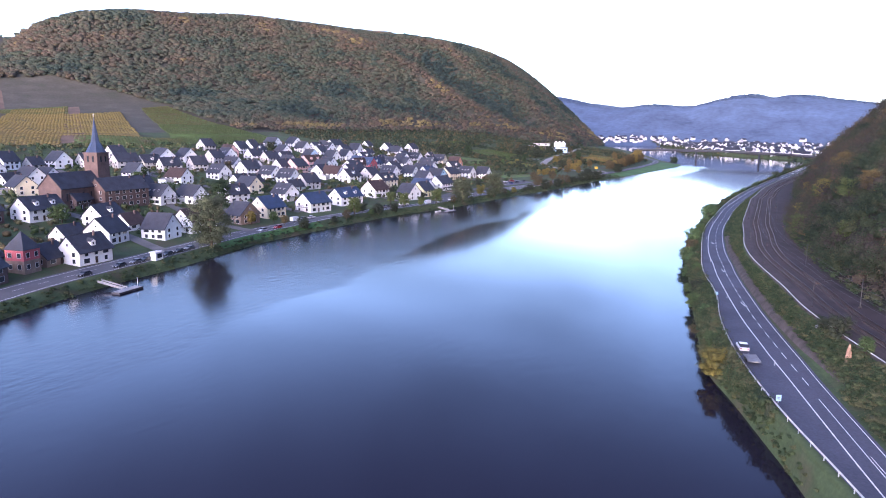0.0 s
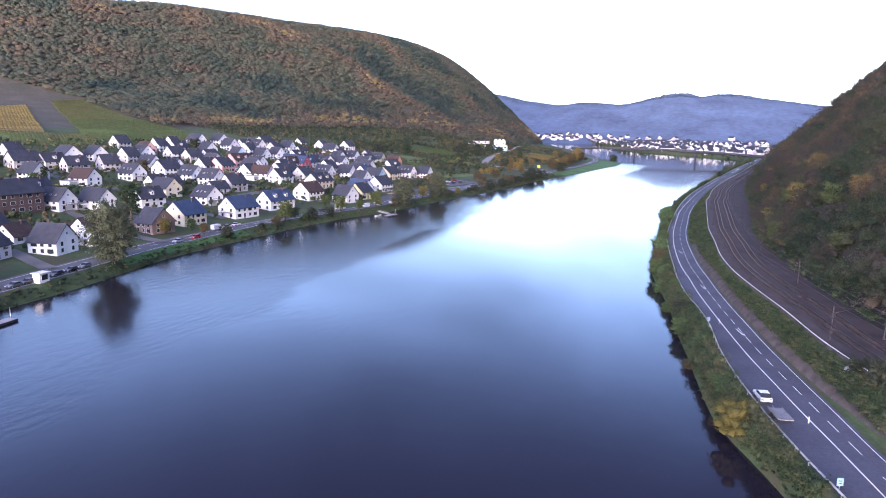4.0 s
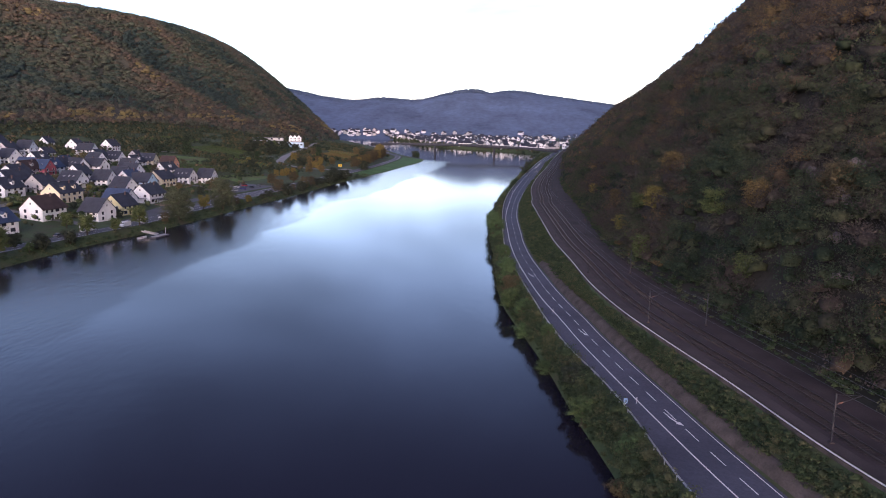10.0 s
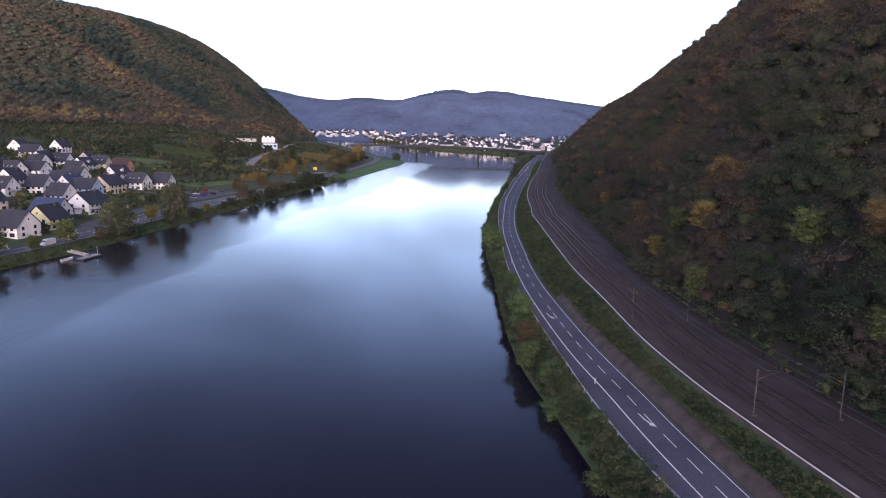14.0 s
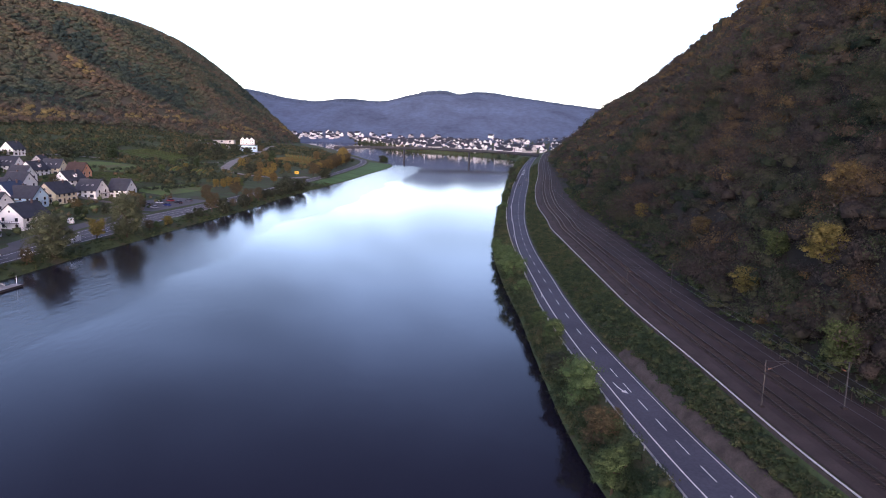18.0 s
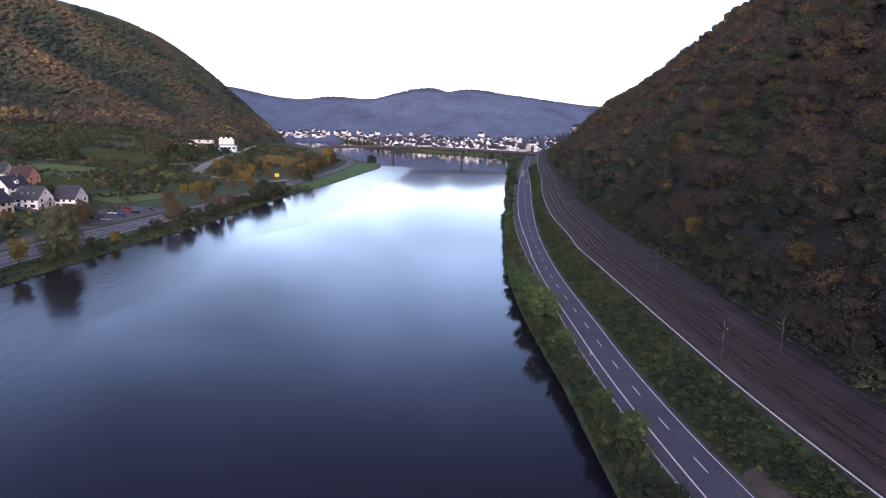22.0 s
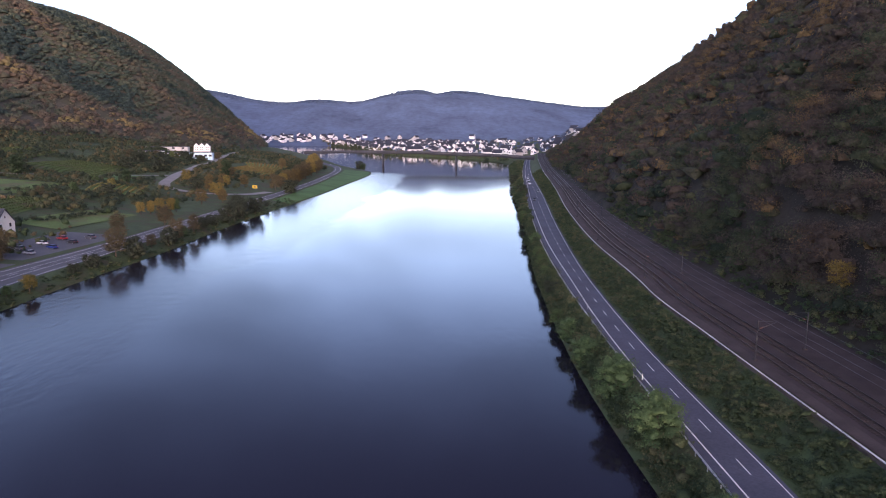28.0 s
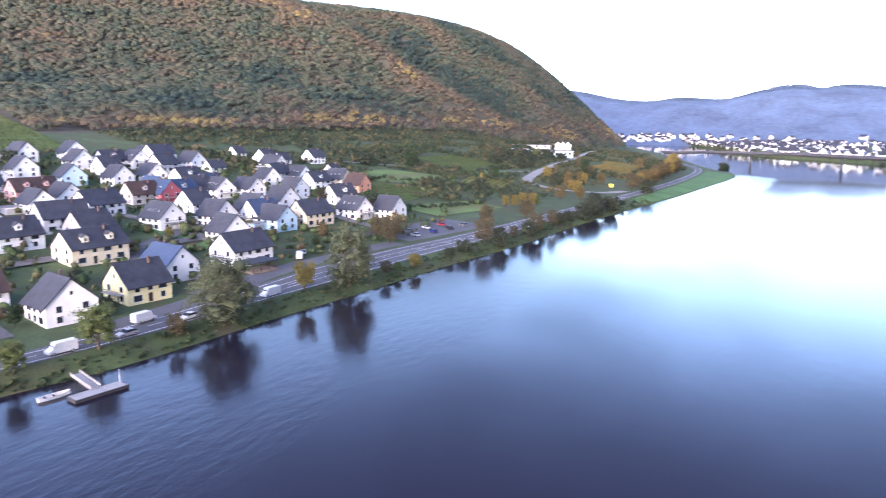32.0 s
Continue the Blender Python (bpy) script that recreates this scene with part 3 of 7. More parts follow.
def strip_mesh(name, f0, f1, y0, y1, step, lift, mat, thick=0.0, z=None, across=1):
    """A band between two lines of the plan, laid on the ground or at a height."""
    ys = np.arange(y0, y1 + step * 0.5, step)
    a, b = f0(ys), f1(ys)
    cols = []
    for i in range(across + 1):
        u = i / across
        x = a + (b - a) * u
        zz = (ground_z(x, ys) if z is None else (z(ys) if callable(z) else np.full(len(ys), z))) + lift
        cols.append(np.stack([x, ys, zz], 1))
    v = np.stack(cols, 1)
    n, k = len(ys), across + 1
    i, j = np.meshgrid(np.arange(n - 1), np.arange(across), indexing="ij")
    i, j = i.ravel(), j.ravel()
    fc = np.stack([i * k + j, i * k + j + 1, (i + 1) * k + j + 1, (i + 1) * k + j], 1)
    v = v.reshape(-1, 3)
    if thick:
        low = v - (0, 0, thick)
        m = len(v)
        l0 = np.arange(n - 1) * k
        sides = np.concatenate([np.stack([l0, l0 + k, l0 + k + m, l0 + m], 1), np.stack([l0 + across + m, l0 + k + across + m, l0 + k + across, l0 + across], 1),
                                [[0, across, 0 + across + m, m]], [[(n - 1) * k + m, (n - 1) * k + across + m, (n - 1) * k + across, (n - 1) * k]]]) if across == 1 else np.concatenate(
            [np.stack([l0, l0 + k, l0 + k + m, l0 + m], 1), np.stack([l0 + across + m, l0 + k + across + m, l0 + k + across, l0 + across], 1)])
        v, fc = np.concatenate([v, low]), np.concatenate([fc, sides])
    return raw_mesh(name, v, fc, [mat])


def shifted(f, dx):
    return lambda y: f(y) + dx


def between(f, g, u):
    return lambda y: f(y) + (g(y) - f(y)) * u




def ball(level):
    """Corners and faces of a unit ball of triangles."""
    bm = bmesh.new()
    bmesh.ops.create_icosphere(bm, subdivisions=level, radius=1.0)
    v = np.array([w.co[:] for w in bm.verts])
    fc = np.array([[w.index for w in q.verts] for q in bm.faces])
    bm.free()
    return v, fc


BALLS = {1: ball(1), 2: ball(2), 3: ball(3)}


def leaf_cloud(centres, radii, per, size, tints, seed=0, hang=0.0, level=2, core=(0.45, 0.75), fuzz=(0.6, 1.15)):
    """Lobed crowns: a close mass of foliage with leaf sprays standing out of it all over. Returns verts, faces, tint, smooth."""
    g = np.random.default_rng(seed)
    n = len(centres)
    lobes = 10
    off = g.normal(size=(n, lobes, 3))
    off /= np.linalg.norm(off, axis=2, keepdims=True)
    off[:, :, 2] = np.abs(off[:, :, 2]) * 0.8 - 0.25
    off *= g.uniform(0.4, 0.85, (n, lobes, 1))
    size = np.asarray(size).reshape(-1, 1, 1)
    # the mass: how far a ray from the middle runs to leave the last lobe
    u, bf = BALLS[level]
    dot = off @ u.T
    disc = 0.38 ** 2 - (off ** 2).sum(2)[:, :, None] + dot ** 2
    reach = np.where(disc > 0, dot + np.sqrt(np.maximum(disc, 0)), 0.34).max(1)
    reach = np.maximum(reach, 0.3) * g.uniform(core[0], core[1], reach.shape)
    mass = centres[:, None, :] + u[None] * reach[:, :, None] * radii[:, None, :]
    cf = (bf[None] + (np.arange(n) * len(u))[:, None, None]).reshape(-1, 3)
    mass = mass.reshape(-1, 3)
    # the sprays
    which = g.integers(0, lobes, (n, per))
    base = np.take_along_axis(off, which[:, :, None].repeat(3, 2), 1)
    d = g.normal(size=(n, per, 3))
    d /= np.linalg.norm(d, axis=2, keepdims=True)
    d[:, :, 2] = np.where(d[:, :, 2] < -0.3, -d[:, :, 2], d[:, :, 2])
    p = base + d * 0.38 * g.uniform(fuzz[0], fuzz[1], (n, per, 1))
    if hang:
        p[:, :, 2] -= hang * g.uniform(0, 1, (n, per)) * (p[:, :, 0] ** 2 + p[:, :, 1] ** 2)
    p = centres[:, None, :] + p * radii[:, None, :]
    nrm = d + base * 0.6 + g.normal(size=d.shape) * 0.32
    nrm /= np.linalg.norm(nrm, axis=2, keepdims=True)
    t = np.cross(nrm, g.normal(size=d.shape))
    t /= np.linalg.norm(t, axis=2, keepdims=True) + 1e-9
    b = np.cross(nrm, t)
    s = size * g.uniform(0.6, 1.25, (n, per, 1))
    v = np.stack([p + t * s, p - t * s * 0.5 + b * s * 0.8, p - t * s * 0.5 - b * s * 0.8], 2).reshape(-1, 3)
    fc = np.arange(len(v)).reshape(-1, 3) + len(mass)
    smooth = np.concatenate([np.ones(len(cf), bool), np.zeros(len(fc), bool)])
    return np.concatenate([mass, v]), np.concatenate([cf, fc]), np.concatenate([np.repeat(tints, len(u)), np.repeat(tints, per * 3)]), smooth
# ---- the land: one sheet, woven along the valley ----
def build_ground():
    ys = np.concatenate([np.arange(-1500, -260, 40), np.arange(-260, 60, 5), np.arange(60, 640, 6), np.arange(640, 1120, 12), np.arange(1120, 2700, 28), np.arange(2700, 4500, 150)])
    wl, wr, g, el, er, w, ft = (f(ys) for f in (water_left, water_right, guard_line, edge_left, edge_right, wall_line, hill_foot))
    qn, qf = quay_near(ys), quay_far(ys)
    cols = []
    for d in (2600, 2200, 1900, 1680, 1500, 1370, 1250, 1150, 1070, 1000, 920, 850, 790, 740, 690, 645, 600, 560, 525, 490, 460, 430, 400, 375, 350, 325, 300, 275, 250, 228, 206, 186, 166, 146, 128, 110, 95, 80, 66, 54, 44):
        cols.append(wl - np.maximum(d, wl - qf + 4 + d * 0.1))
    cols += [qf - 2.5, qf - 0.6, qf, qn, qn + 0.7, between(quay_near, water_left, 0.6)(ys), wl, wl + 2.4]
    cols += [wl + (wr - wl) * u for u in (0.1, 0.5, 0.9)] + [wr - 1.0, wr + 0.01]
    gap = g - 1 - wr
    cols += [wr + np.minimum(9, gap) * u for u in (0.3, 0.6, 0.9)] + [wr + np.maximum(gap * u, np.minimum(9, gap) * (0.9 + 0.006 * i)) for i, u in enumerate((0.08, 0.14, 0.2, 0.26, 0.32, 0.38, 0.44, 0.5, 0.56, 0.62, 0.68, 0.74, 0.8, 0.86, 0.92))]
    cols += [g - 0.98, g, el, er, er + 1.55, er + 1.65, er + 1.6 + (w - er - 2) * 0.5, w - 0.4, w + 0.18, w + 0.25, between(wall_line, hill_foot, 0.5)(ys), ft]
    for u in (3, 7, 12, 18, 25, 33, 42, 52, 63, 75, 88, 102, 118, 136, 158, 185, 220, 270, 340, 440, 600, 850, 1300, 2200):
        cols.append(ft + u)
    x = np.stack(cols, 1)
    x = np.maximum.accumulate(x, 1)
    y = np.repeat(ys[:, None], x.shape[1], 1)
    z = ground_z(x, y)
    n, k = x.shape
    i, j = np.meshgrid(np.arange(n - 1), np.arange(k - 1), indexing="ij")
    i, j = i.ravel(), j.ravel()
    fc = np.stack([i * k + j, i * k + j + 1, (i + 1) * k + j + 1, (i + 1) * k + j], 1)
    mid = x[:-1, :-1].ravel() + 1
    my = y[:-1, :-1].ravel()
    wood = (mid > hill_foot(my) - 1) | (water_left(my) - mid > left_foot(my) + 10) | (my > 1900)
    # past y 1880 the wooded ground takes FARHILL, haze tint included
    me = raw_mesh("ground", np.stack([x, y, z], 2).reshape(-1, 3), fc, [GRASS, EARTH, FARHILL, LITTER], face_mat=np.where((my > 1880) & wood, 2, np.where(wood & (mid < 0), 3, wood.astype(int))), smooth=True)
    return tagged(new("ground", me), "grassy valley floor with wooded hillsides of brown earth", "ground", kind="structure")


ground = build_ground()
# the current line: ruffled water on the village side of it, smooth water in mid-stream
calm_edge = smooth_line((-1600, 60), (-400, -30), (-150, -62), (-14, -71), (31, -74), (96, -80), (157, -81), (204, -76), (300, -73), (351, -71), (385, -58), (433, -53), (560, -42), (785, -19), (835, -22), (870, -60), (930, -140), (1300, -260), (4500, -2300))


def build_water():
    ys = np.concatenate([np.arange(-1600, -250, 50), np.arange(-250, 900, 4), np.arange(900, 3000, 25)])
    wl, wr = water_left(ys) - 6, water_right(ys) + 6
    cols = [np.full(len(ys), -2300.0), wl - 8] + [wl + (wr - wl) * u for u in np.linspace(0, 1, 90)] + [wr + 8, np.full(len(ys), 1100.0)]
    x = np.maximum.accumulate(np.stack(cols, 1), 1)
    y = np.repeat(ys[:, None], x.shape[1], 1)
    edge = calm_edge(y) + 4.5 * wobble(x * 0.3, y, 23, 2.7) + 1.6 * wobble(x, y, 7, 5.1)
    u = np.clip((edge - x) / 5 + 0.5, 0, 1)
    ruffle = u * u * (3 - 2 * u)
    n, k = x.shape
    i, j = np.meshgrid(np.arange(n - 1), np.arange(k - 1), indexing="ij")
    i, j = i.ravel(), j.ravel()
    fc = np.stack([i * k + j, i * k + j + 1, (i + 1) * k + j + 1, (i + 1) * k + j], 1)
    me = raw_mesh("water", np.stack([x, y, 0 * x], 2).reshape(-1, 3), fc, [WATER], ruffle.ravel(), smooth=True)
    return tagged(new("water", me), "calm dark blue river reflecting the pale sky, ruffled along the village bank", "river", kind="structure")


water = build_water()
# ---- the river road, its lines and rail ----
def road_z(y):
    return ground_z(edge_left(y) + 0.5, y)


road = tagged(new("road", strip_mesh("road", shifted(guard_line, 0.15), shifted(edge_right, 0.35), -420, 1180, 4, 0.05, ASPHALT, z=road_z, across=4)),
              "grey asphalt river road with white lane lines", "road", kind="structure")


def line_part(name, f, half, y0, y1, step=4, parent=road, lift=0.056, z=road_z):
    ob = new(name, strip_mesh(name, shifted(f, -half), shifted(f, half), y0, y1, step, lift, PAINT, z=z))
    ob.parent = parent
    return ob


centre = between(edge_left, edge_right, 0.5)
line_part("edge_line", edge_left, 0.11, -420, 1150)
line_part("edge_line", shifted(edge_right, -0.25), 0.08, -420, 1150)
line_part("centre_line", shifted(centre, -0.22), 0.07, -420, -38)
line_part("centre_line", shifted(centre, 0.22), 0.07, -420, -60)


def painted_bar(parent, name, x, y, yaw, me, z):
    ob = new(name, me)
    ob.parent = parent
    ob.matrix_basis = pose(x, y, z, 0, 0, yaw)
    return ob


def flat_mesh(name, outline, mat):
    bm = bmesh.new()
    bm.faces.new([bm.verts.new((x, y, 0)) for x, y in outline])
    me = bpy.data.meshes.new(name)
    bm.to_mesh(me)
    bm.free()
    me.materials.append(mat)
    return me


DASH = flat_mesh("dash", [(-0.08, -2), (0.08, -2), (0.08, 2), (-0.08, 2)], PAINT)


def heading(f, y):
    return math.degrees(math.atan2(-float(f(y + 2) - f(y - 2)), 4))


y = -32.0
while y < 900:
    painted_bar(road, "dash", float(centre(y)), y, heading(centre, y), DASH, float(road_z(y)) + 0.057)
    y += 7.0 if y < 128 else 12.0
ARROW = flat_mesh("lane_arrow", [(0.3, -2.8), (0.46, -2.75), (0.42, -0.6), (0.12, 1.0), (0.36, 1.35), (-0.5, 2.2), (-0.5, 0.7), (-0.15, 0.88), (0.18, -0.75)], PAINT)
for x, y in ((41.0, 22.0), (34.4, 65.4), (28.1, 121.5)):
    painted_bar(road, "lane_arrow", x - 0.2, y, heading(centre, y) + 180, ARROW, ROAD_Z + 0.058)

# guard rail with its posts
guard = tagged(new("guardrail"), "long galvanised steel guardrail on posts beside the river road", "guardrail")


def rail_beam(f, y0, y1, step, profile, name, mat, parent, z):
    ys = np.arange(y0, y1 + 0.1, step)
    x, zz = f(ys), z(ys)
    v = np.stack([np.stack([x + px, ys, zz + pz], 1) for px, pz in profile], 1)
    n, k = v.shape[:2]
    i, j = np.meshgrid(np.arange(n - 1), np.arange(k), indexing="ij")
    i, j = i.ravel(), j.ravel()
    fc = np.stack([i * k + j, i * k + (j + 1) % k, (i + 1) * k + (j + 1) % k, (i + 1) * k + j], 1)
    ob = new(name, raw_mesh(name, v.reshape(-1, 3), fc, [mat]))
    ob.parent = parent
    return ob


rail_beam(guard_line, -420, 1150, 4, [(0.0, 0.45), (0.08, 0.52), (0.0, 0.6), (0.08, 0.68), (0.0, 0.77), (-0.04, 0.77), (-0.04, 0.45)], "beam", material("galvanised_beam", (0.56, 0.57, 0.6), 0.6, 0.1, 3.0, 0.2, metal=0.15), guard, road_z)
bm = bmesh.new()
add_box(bm, 0, 0, 0.34, 0.12, 0.1, 0.72)
POST = bpy.data.meshes.new("post")
bm.to_mesh(POST)
bm.free()
POST.materials.append(STEEL)
for i in range(270):
    y = -140 + i * 4.0
    ob = new("post", POST)
    ob.parent = guard
    ob.location = (float(guard_line(y)) - 0.1, y, float(road_z(y)))

# delineator posts along the right edge
bm = bmesh.new()
prism(bm, [(-0.07, 0), (0.07, 0), (0.07, 1.0), (-0.07, 1.06)], -0.06, 0.06)
delineator = tagged(part("delineator_post", bm, COPING, None), "white plastic marker post at the roadside", "marker post", "roadside marker posts")
delineator.location = (float(edge_left(-25)) - 0.6, -25, ROAD_Z)
for y in (28, 80, 131, 182, 231, 277, 325, 375):
    copy_thing(delineator, pose(float(edge_left(y)) - 0.55, y, ROAD_Z))
# ---- railway on its terrace ----
def rail_z(y):
    return ground_z(wall_line(y) + 1.5, y)


ballast = tagged(new("ballast_bed", strip_mesh("ballast_bed", shifted(wall_line, 0.3), shifted(hill_foot, 1.0), -420, 1180, 5, 0.05, BALLAST, z=rail_z, across=6)),
                 "dark brown railway ballast terrace above the road", "ballast", kind="structure")
path = tagged(new("cinder_path", strip_mesh("cinder_path", shifted(wall_line, 0.45), shifted(wall_line, 2.4), -420, 1180, 5, 0.075, GRAVEL, z=rail_z)),
              "narrow cinder path beside the railway", "path", kind="structure")
retaining = tagged(new("retaining_wall"), "low stone retaining wall with a white coping along the railway", "wall", kind="structure")
ob = new("wall_body", strip_mesh("wall_body", shifted(wall_line, -0.35), shifted(wall_line, 0.28), -420, 1180, 4, 0.0, STONE, 1.4, z=rail_z))
ob.parent = retaining
for y in np.arange(-140, 640, 4.0):
    ob = new("coping", strip_mesh("coping", shifted(wall_line, -0.37), shifted(wall_line, -0.2), y, y + 3.96, 3.96, 0.28, COPING, 0.12, z=rail_z))
    ob.parent = retaining
ob = tagged(new("coping_row", strip_mesh("coping_row", shifted(wall_line, -0.37), shifted(wall_line, -0.2), 640, 1180, 6, 0.28, COPING, 0.12, z=rail_z)), kind="stuff")
ob.parent = retaining
ob = tagged(new("coping_row", strip_mesh("coping_row", shifted(wall_line, -0.37), shifted(wall_line, -0.2), -420, -140, 6, 0.28, COPING, 0.12, z=rail_z)), kind="stuff")
ob.parent = retaining
# the battered stone revetment at the foot of the bank, behind a narrow verge
low = tagged(new("roadside_wall"), "low brown quarry stone revetment leaning back behind the road verge", "wall", kind="structure")
REVET = smooth_line((-34, 2.2), (-10, 1.4), (10, 0.9), (40, 0.6), (80, 0.5), (110, 0.5), (138, 0.7))


def revet_profile(y):
    """Cross section of the revetment: an uneven stone face, a cap and the earth behind."""
    o = float(edge_right(y)) + float(REVET(y))
    k = 0.12 * math.sin(y * 2.1) + 0.08 * math.sin(y * 5.3)
    return [(o, 4.6), (o + 0.3, 5.5 + k * 0.4), (o + 0.9 + k, 6.1), (o + 1.7 + k, 6.55 + k), (o + 2.15, 6.75), (o + 2.5, 5.4)]


v = [(px, y, pz) for y in np.arange(-34, 138.1, 0.8) for px, pz in revet_profile(y)]
n = len(v) // 6
fc = [(i * 6 + k, (i + 1) * 6 + k, (i + 1) * 6 + k + 1, i * 6 + k + 1) for i in range(n - 1) for k in range(5)]
ob = new("wall_body", raw_mesh("wall_body", v, fc, [STONE], smooth=True))
ob.parent = low
SL = np.arange(-140, 560, 0.65)
for off in (4.6, 9.0):
    line = shifted(wall_line, off)
    track = tagged(new("railway_track"), "railway track with rusty steel rails on concrete sleepers", "railway track", "pair of tracks", "structure")
    for s in (-0.75, 0.75):
        rail_beam(shifted(line, s), -420, 1180, 4, [(-0.07, 0.2), (0.07, 0.2), (0.07, 0.38), (-0.07, 0.38)], "rail", RAIL, track, rail_z)
    x = line(SL)
    zz = rail_z(SL) - 0.02
    box = np.array([(a, b, c) for a in (-1.3, 1.3) for b in (-0.13, 0.13) for c in (0, 0.16)])
    v = (np.stack([x, SL, zz], 1)[:, None, :] + box[None]).reshape(-1, 3)
    q = np.array([(0, 1, 3, 2), (4, 6, 7, 5), (0, 4, 5, 1), (2, 3, 7, 6), (1, 5, 7, 3)])
    fc = (np.arange(len(SL))[:, None, None] * 8 + q[None]).reshape(-1, 4)
    ob = tagged(new("sleepers", raw_mesh("sleepers", v, fc, [SLEEPER])), kind="stuff")
    ob.parent = track


MAST = material("grey_mast_paint", (0.042, 0.042, 0.048), 0.7, 0.15, 2.0, 0.2)


def catenary_mast(side):
    root = tagged(new("catenary_mast"), "grey steel railway mast with a bracket arm for the overhead line", "catenary mast", "railway masts")
    bm = bmesh.new()
    prism(bm, [(-0.09, 0.2), (0.09, 0.2), (0.06, 6.4), (-0.06, 6.4)], -0.04, 0.04)
    for sx in (-0.13, 0.13):
        add_box(bm, sx * 0.5, 0, 3.25, 0.03, 0.11, 6.2)
    part("mast", bm, MAST, root)
    bm = bmesh.new()
    add_box(bm, 0, 0, 0.1, 0.6, 0.6, 0.36)
    part("foundation", bm, SLEEPER, root)
    bm = bmesh.new()
    add_tube(bm, (0, 0, 5.0), (3.0 * side, 0, 6.2), 0.035, 0.035, 6)
    add_tube(bm, (0, 0, 6.3), (3.0 * side, 0, 6.2), 0.025, 0.025, 6)
    part("bracket_arm", bm, MAST, root)
    bm = bmesh.new()
    add_tube(bm, (0.35 * side, 0, 5.15), (0.85 * side, 0, 5.35), 0.09, 0.09, 8)
    part("insulator", bm, material("brown_porcelain", (0.12, 0.06, 0.04), 0.3, 0.1, 0.5, 0.1), root)
    return root


mast_a = catenary_mast(1)
mast_a.location = (float(wall_line(4.5)) + 1.6, 4.5, RAIL_Z)
for y in (-58, 55.9, 102.2, 163.9, 225, 286, 345, 405, 470, 540, 615, 700):
    copy_thing(mast_a, pose(float(wall_line(y)) + 1.7, y, float(rail_z(y))))
mast_b = catenary_mast(-1)
mast_b.location = (float(wall_line(8.5)) + 11.9, 8.5, RAIL_Z)
for y in (-50, 55.2, 102.0, 167, 230, 291, 350, 410, 475, 545, 620):
    copy_thing(mast_b, pose(float(wall_line(y)) + 12.4, y, float(rail_z(y))))
wires = tagged(new("overhead_line"), "thin dark overhead wires above the railway tracks", "overhead line", kind="structure")
WIRE = material("wire", (0.12, 0.12, 0.13), 0.5, 0.1, 1.0, 0.1, metal=0.5)
for off in (4.7, 8.9):
    for h in (5.2, 6.2):
        rail_beam(shifted(wall_line, off), -140, 720, 10, [(-0.015, h), (0.015, h), (0, h + 0.03)], "wire", WIRE, wires, rail_z)
# ---- houses ----
KINDS = {"S": (9.0, 8.2, 2.8, 1), "M": (11.5, 10.4, 4.4, 2), "L": (15.0, 10.8, 4.9, 2), "B": (21.0, 12.5, 8.2, 3)}
HOUSES = {}
WORDS = {"white": "white-rendered", "cream": "cream-rendered", "yellow": "pale yellow", "grey": "grey-rendered", "pink": "pink-rendered", "red": "red-painted", "orange": "apricot",
         "blue": "pale blue", "brick": "brown brick", "stone": "brown stone", "timber": "half-timbered"}
ROOFWORDS = {"slate": "dark slate gable roof", "brown": "brown tiled gable roof", "blue": "blue slate gable roof", "flat": "flat roof"}


def window_mesh(w, h):
    """A frame round a sunk dark pane, in one piece."""
    bm = bmesh.new()
    add_box(bm, 0, 0, 0, w, 0.14, h)
    front = min(bm.faces, key=lambda fc: fc.calc_center_median().y)
    bmesh.ops.inset_individual(bm, faces=[front], thickness=0.11, depth=-0.05)
    front.material_index = 1
    me = bpy.data.meshes.new("window")
    bm.to_mesh(me)
    bm.free()
    me.materials.append(FRAME)
    me.materials.append(GLASS)
    return me


WIN = window_mesh(1.35, 1.5)
WIDE_WIN = window_mesh(2.3, 1.6)
SMALL_WIN = window_mesh(0.8, 0.9)


def set_window(root, me, x, y, z, yaw):
    ob = new("window", me)
    ob.parent = root
    ob.matrix_basis = pose(x, y, z, 0, 0, yaw)
    return ob


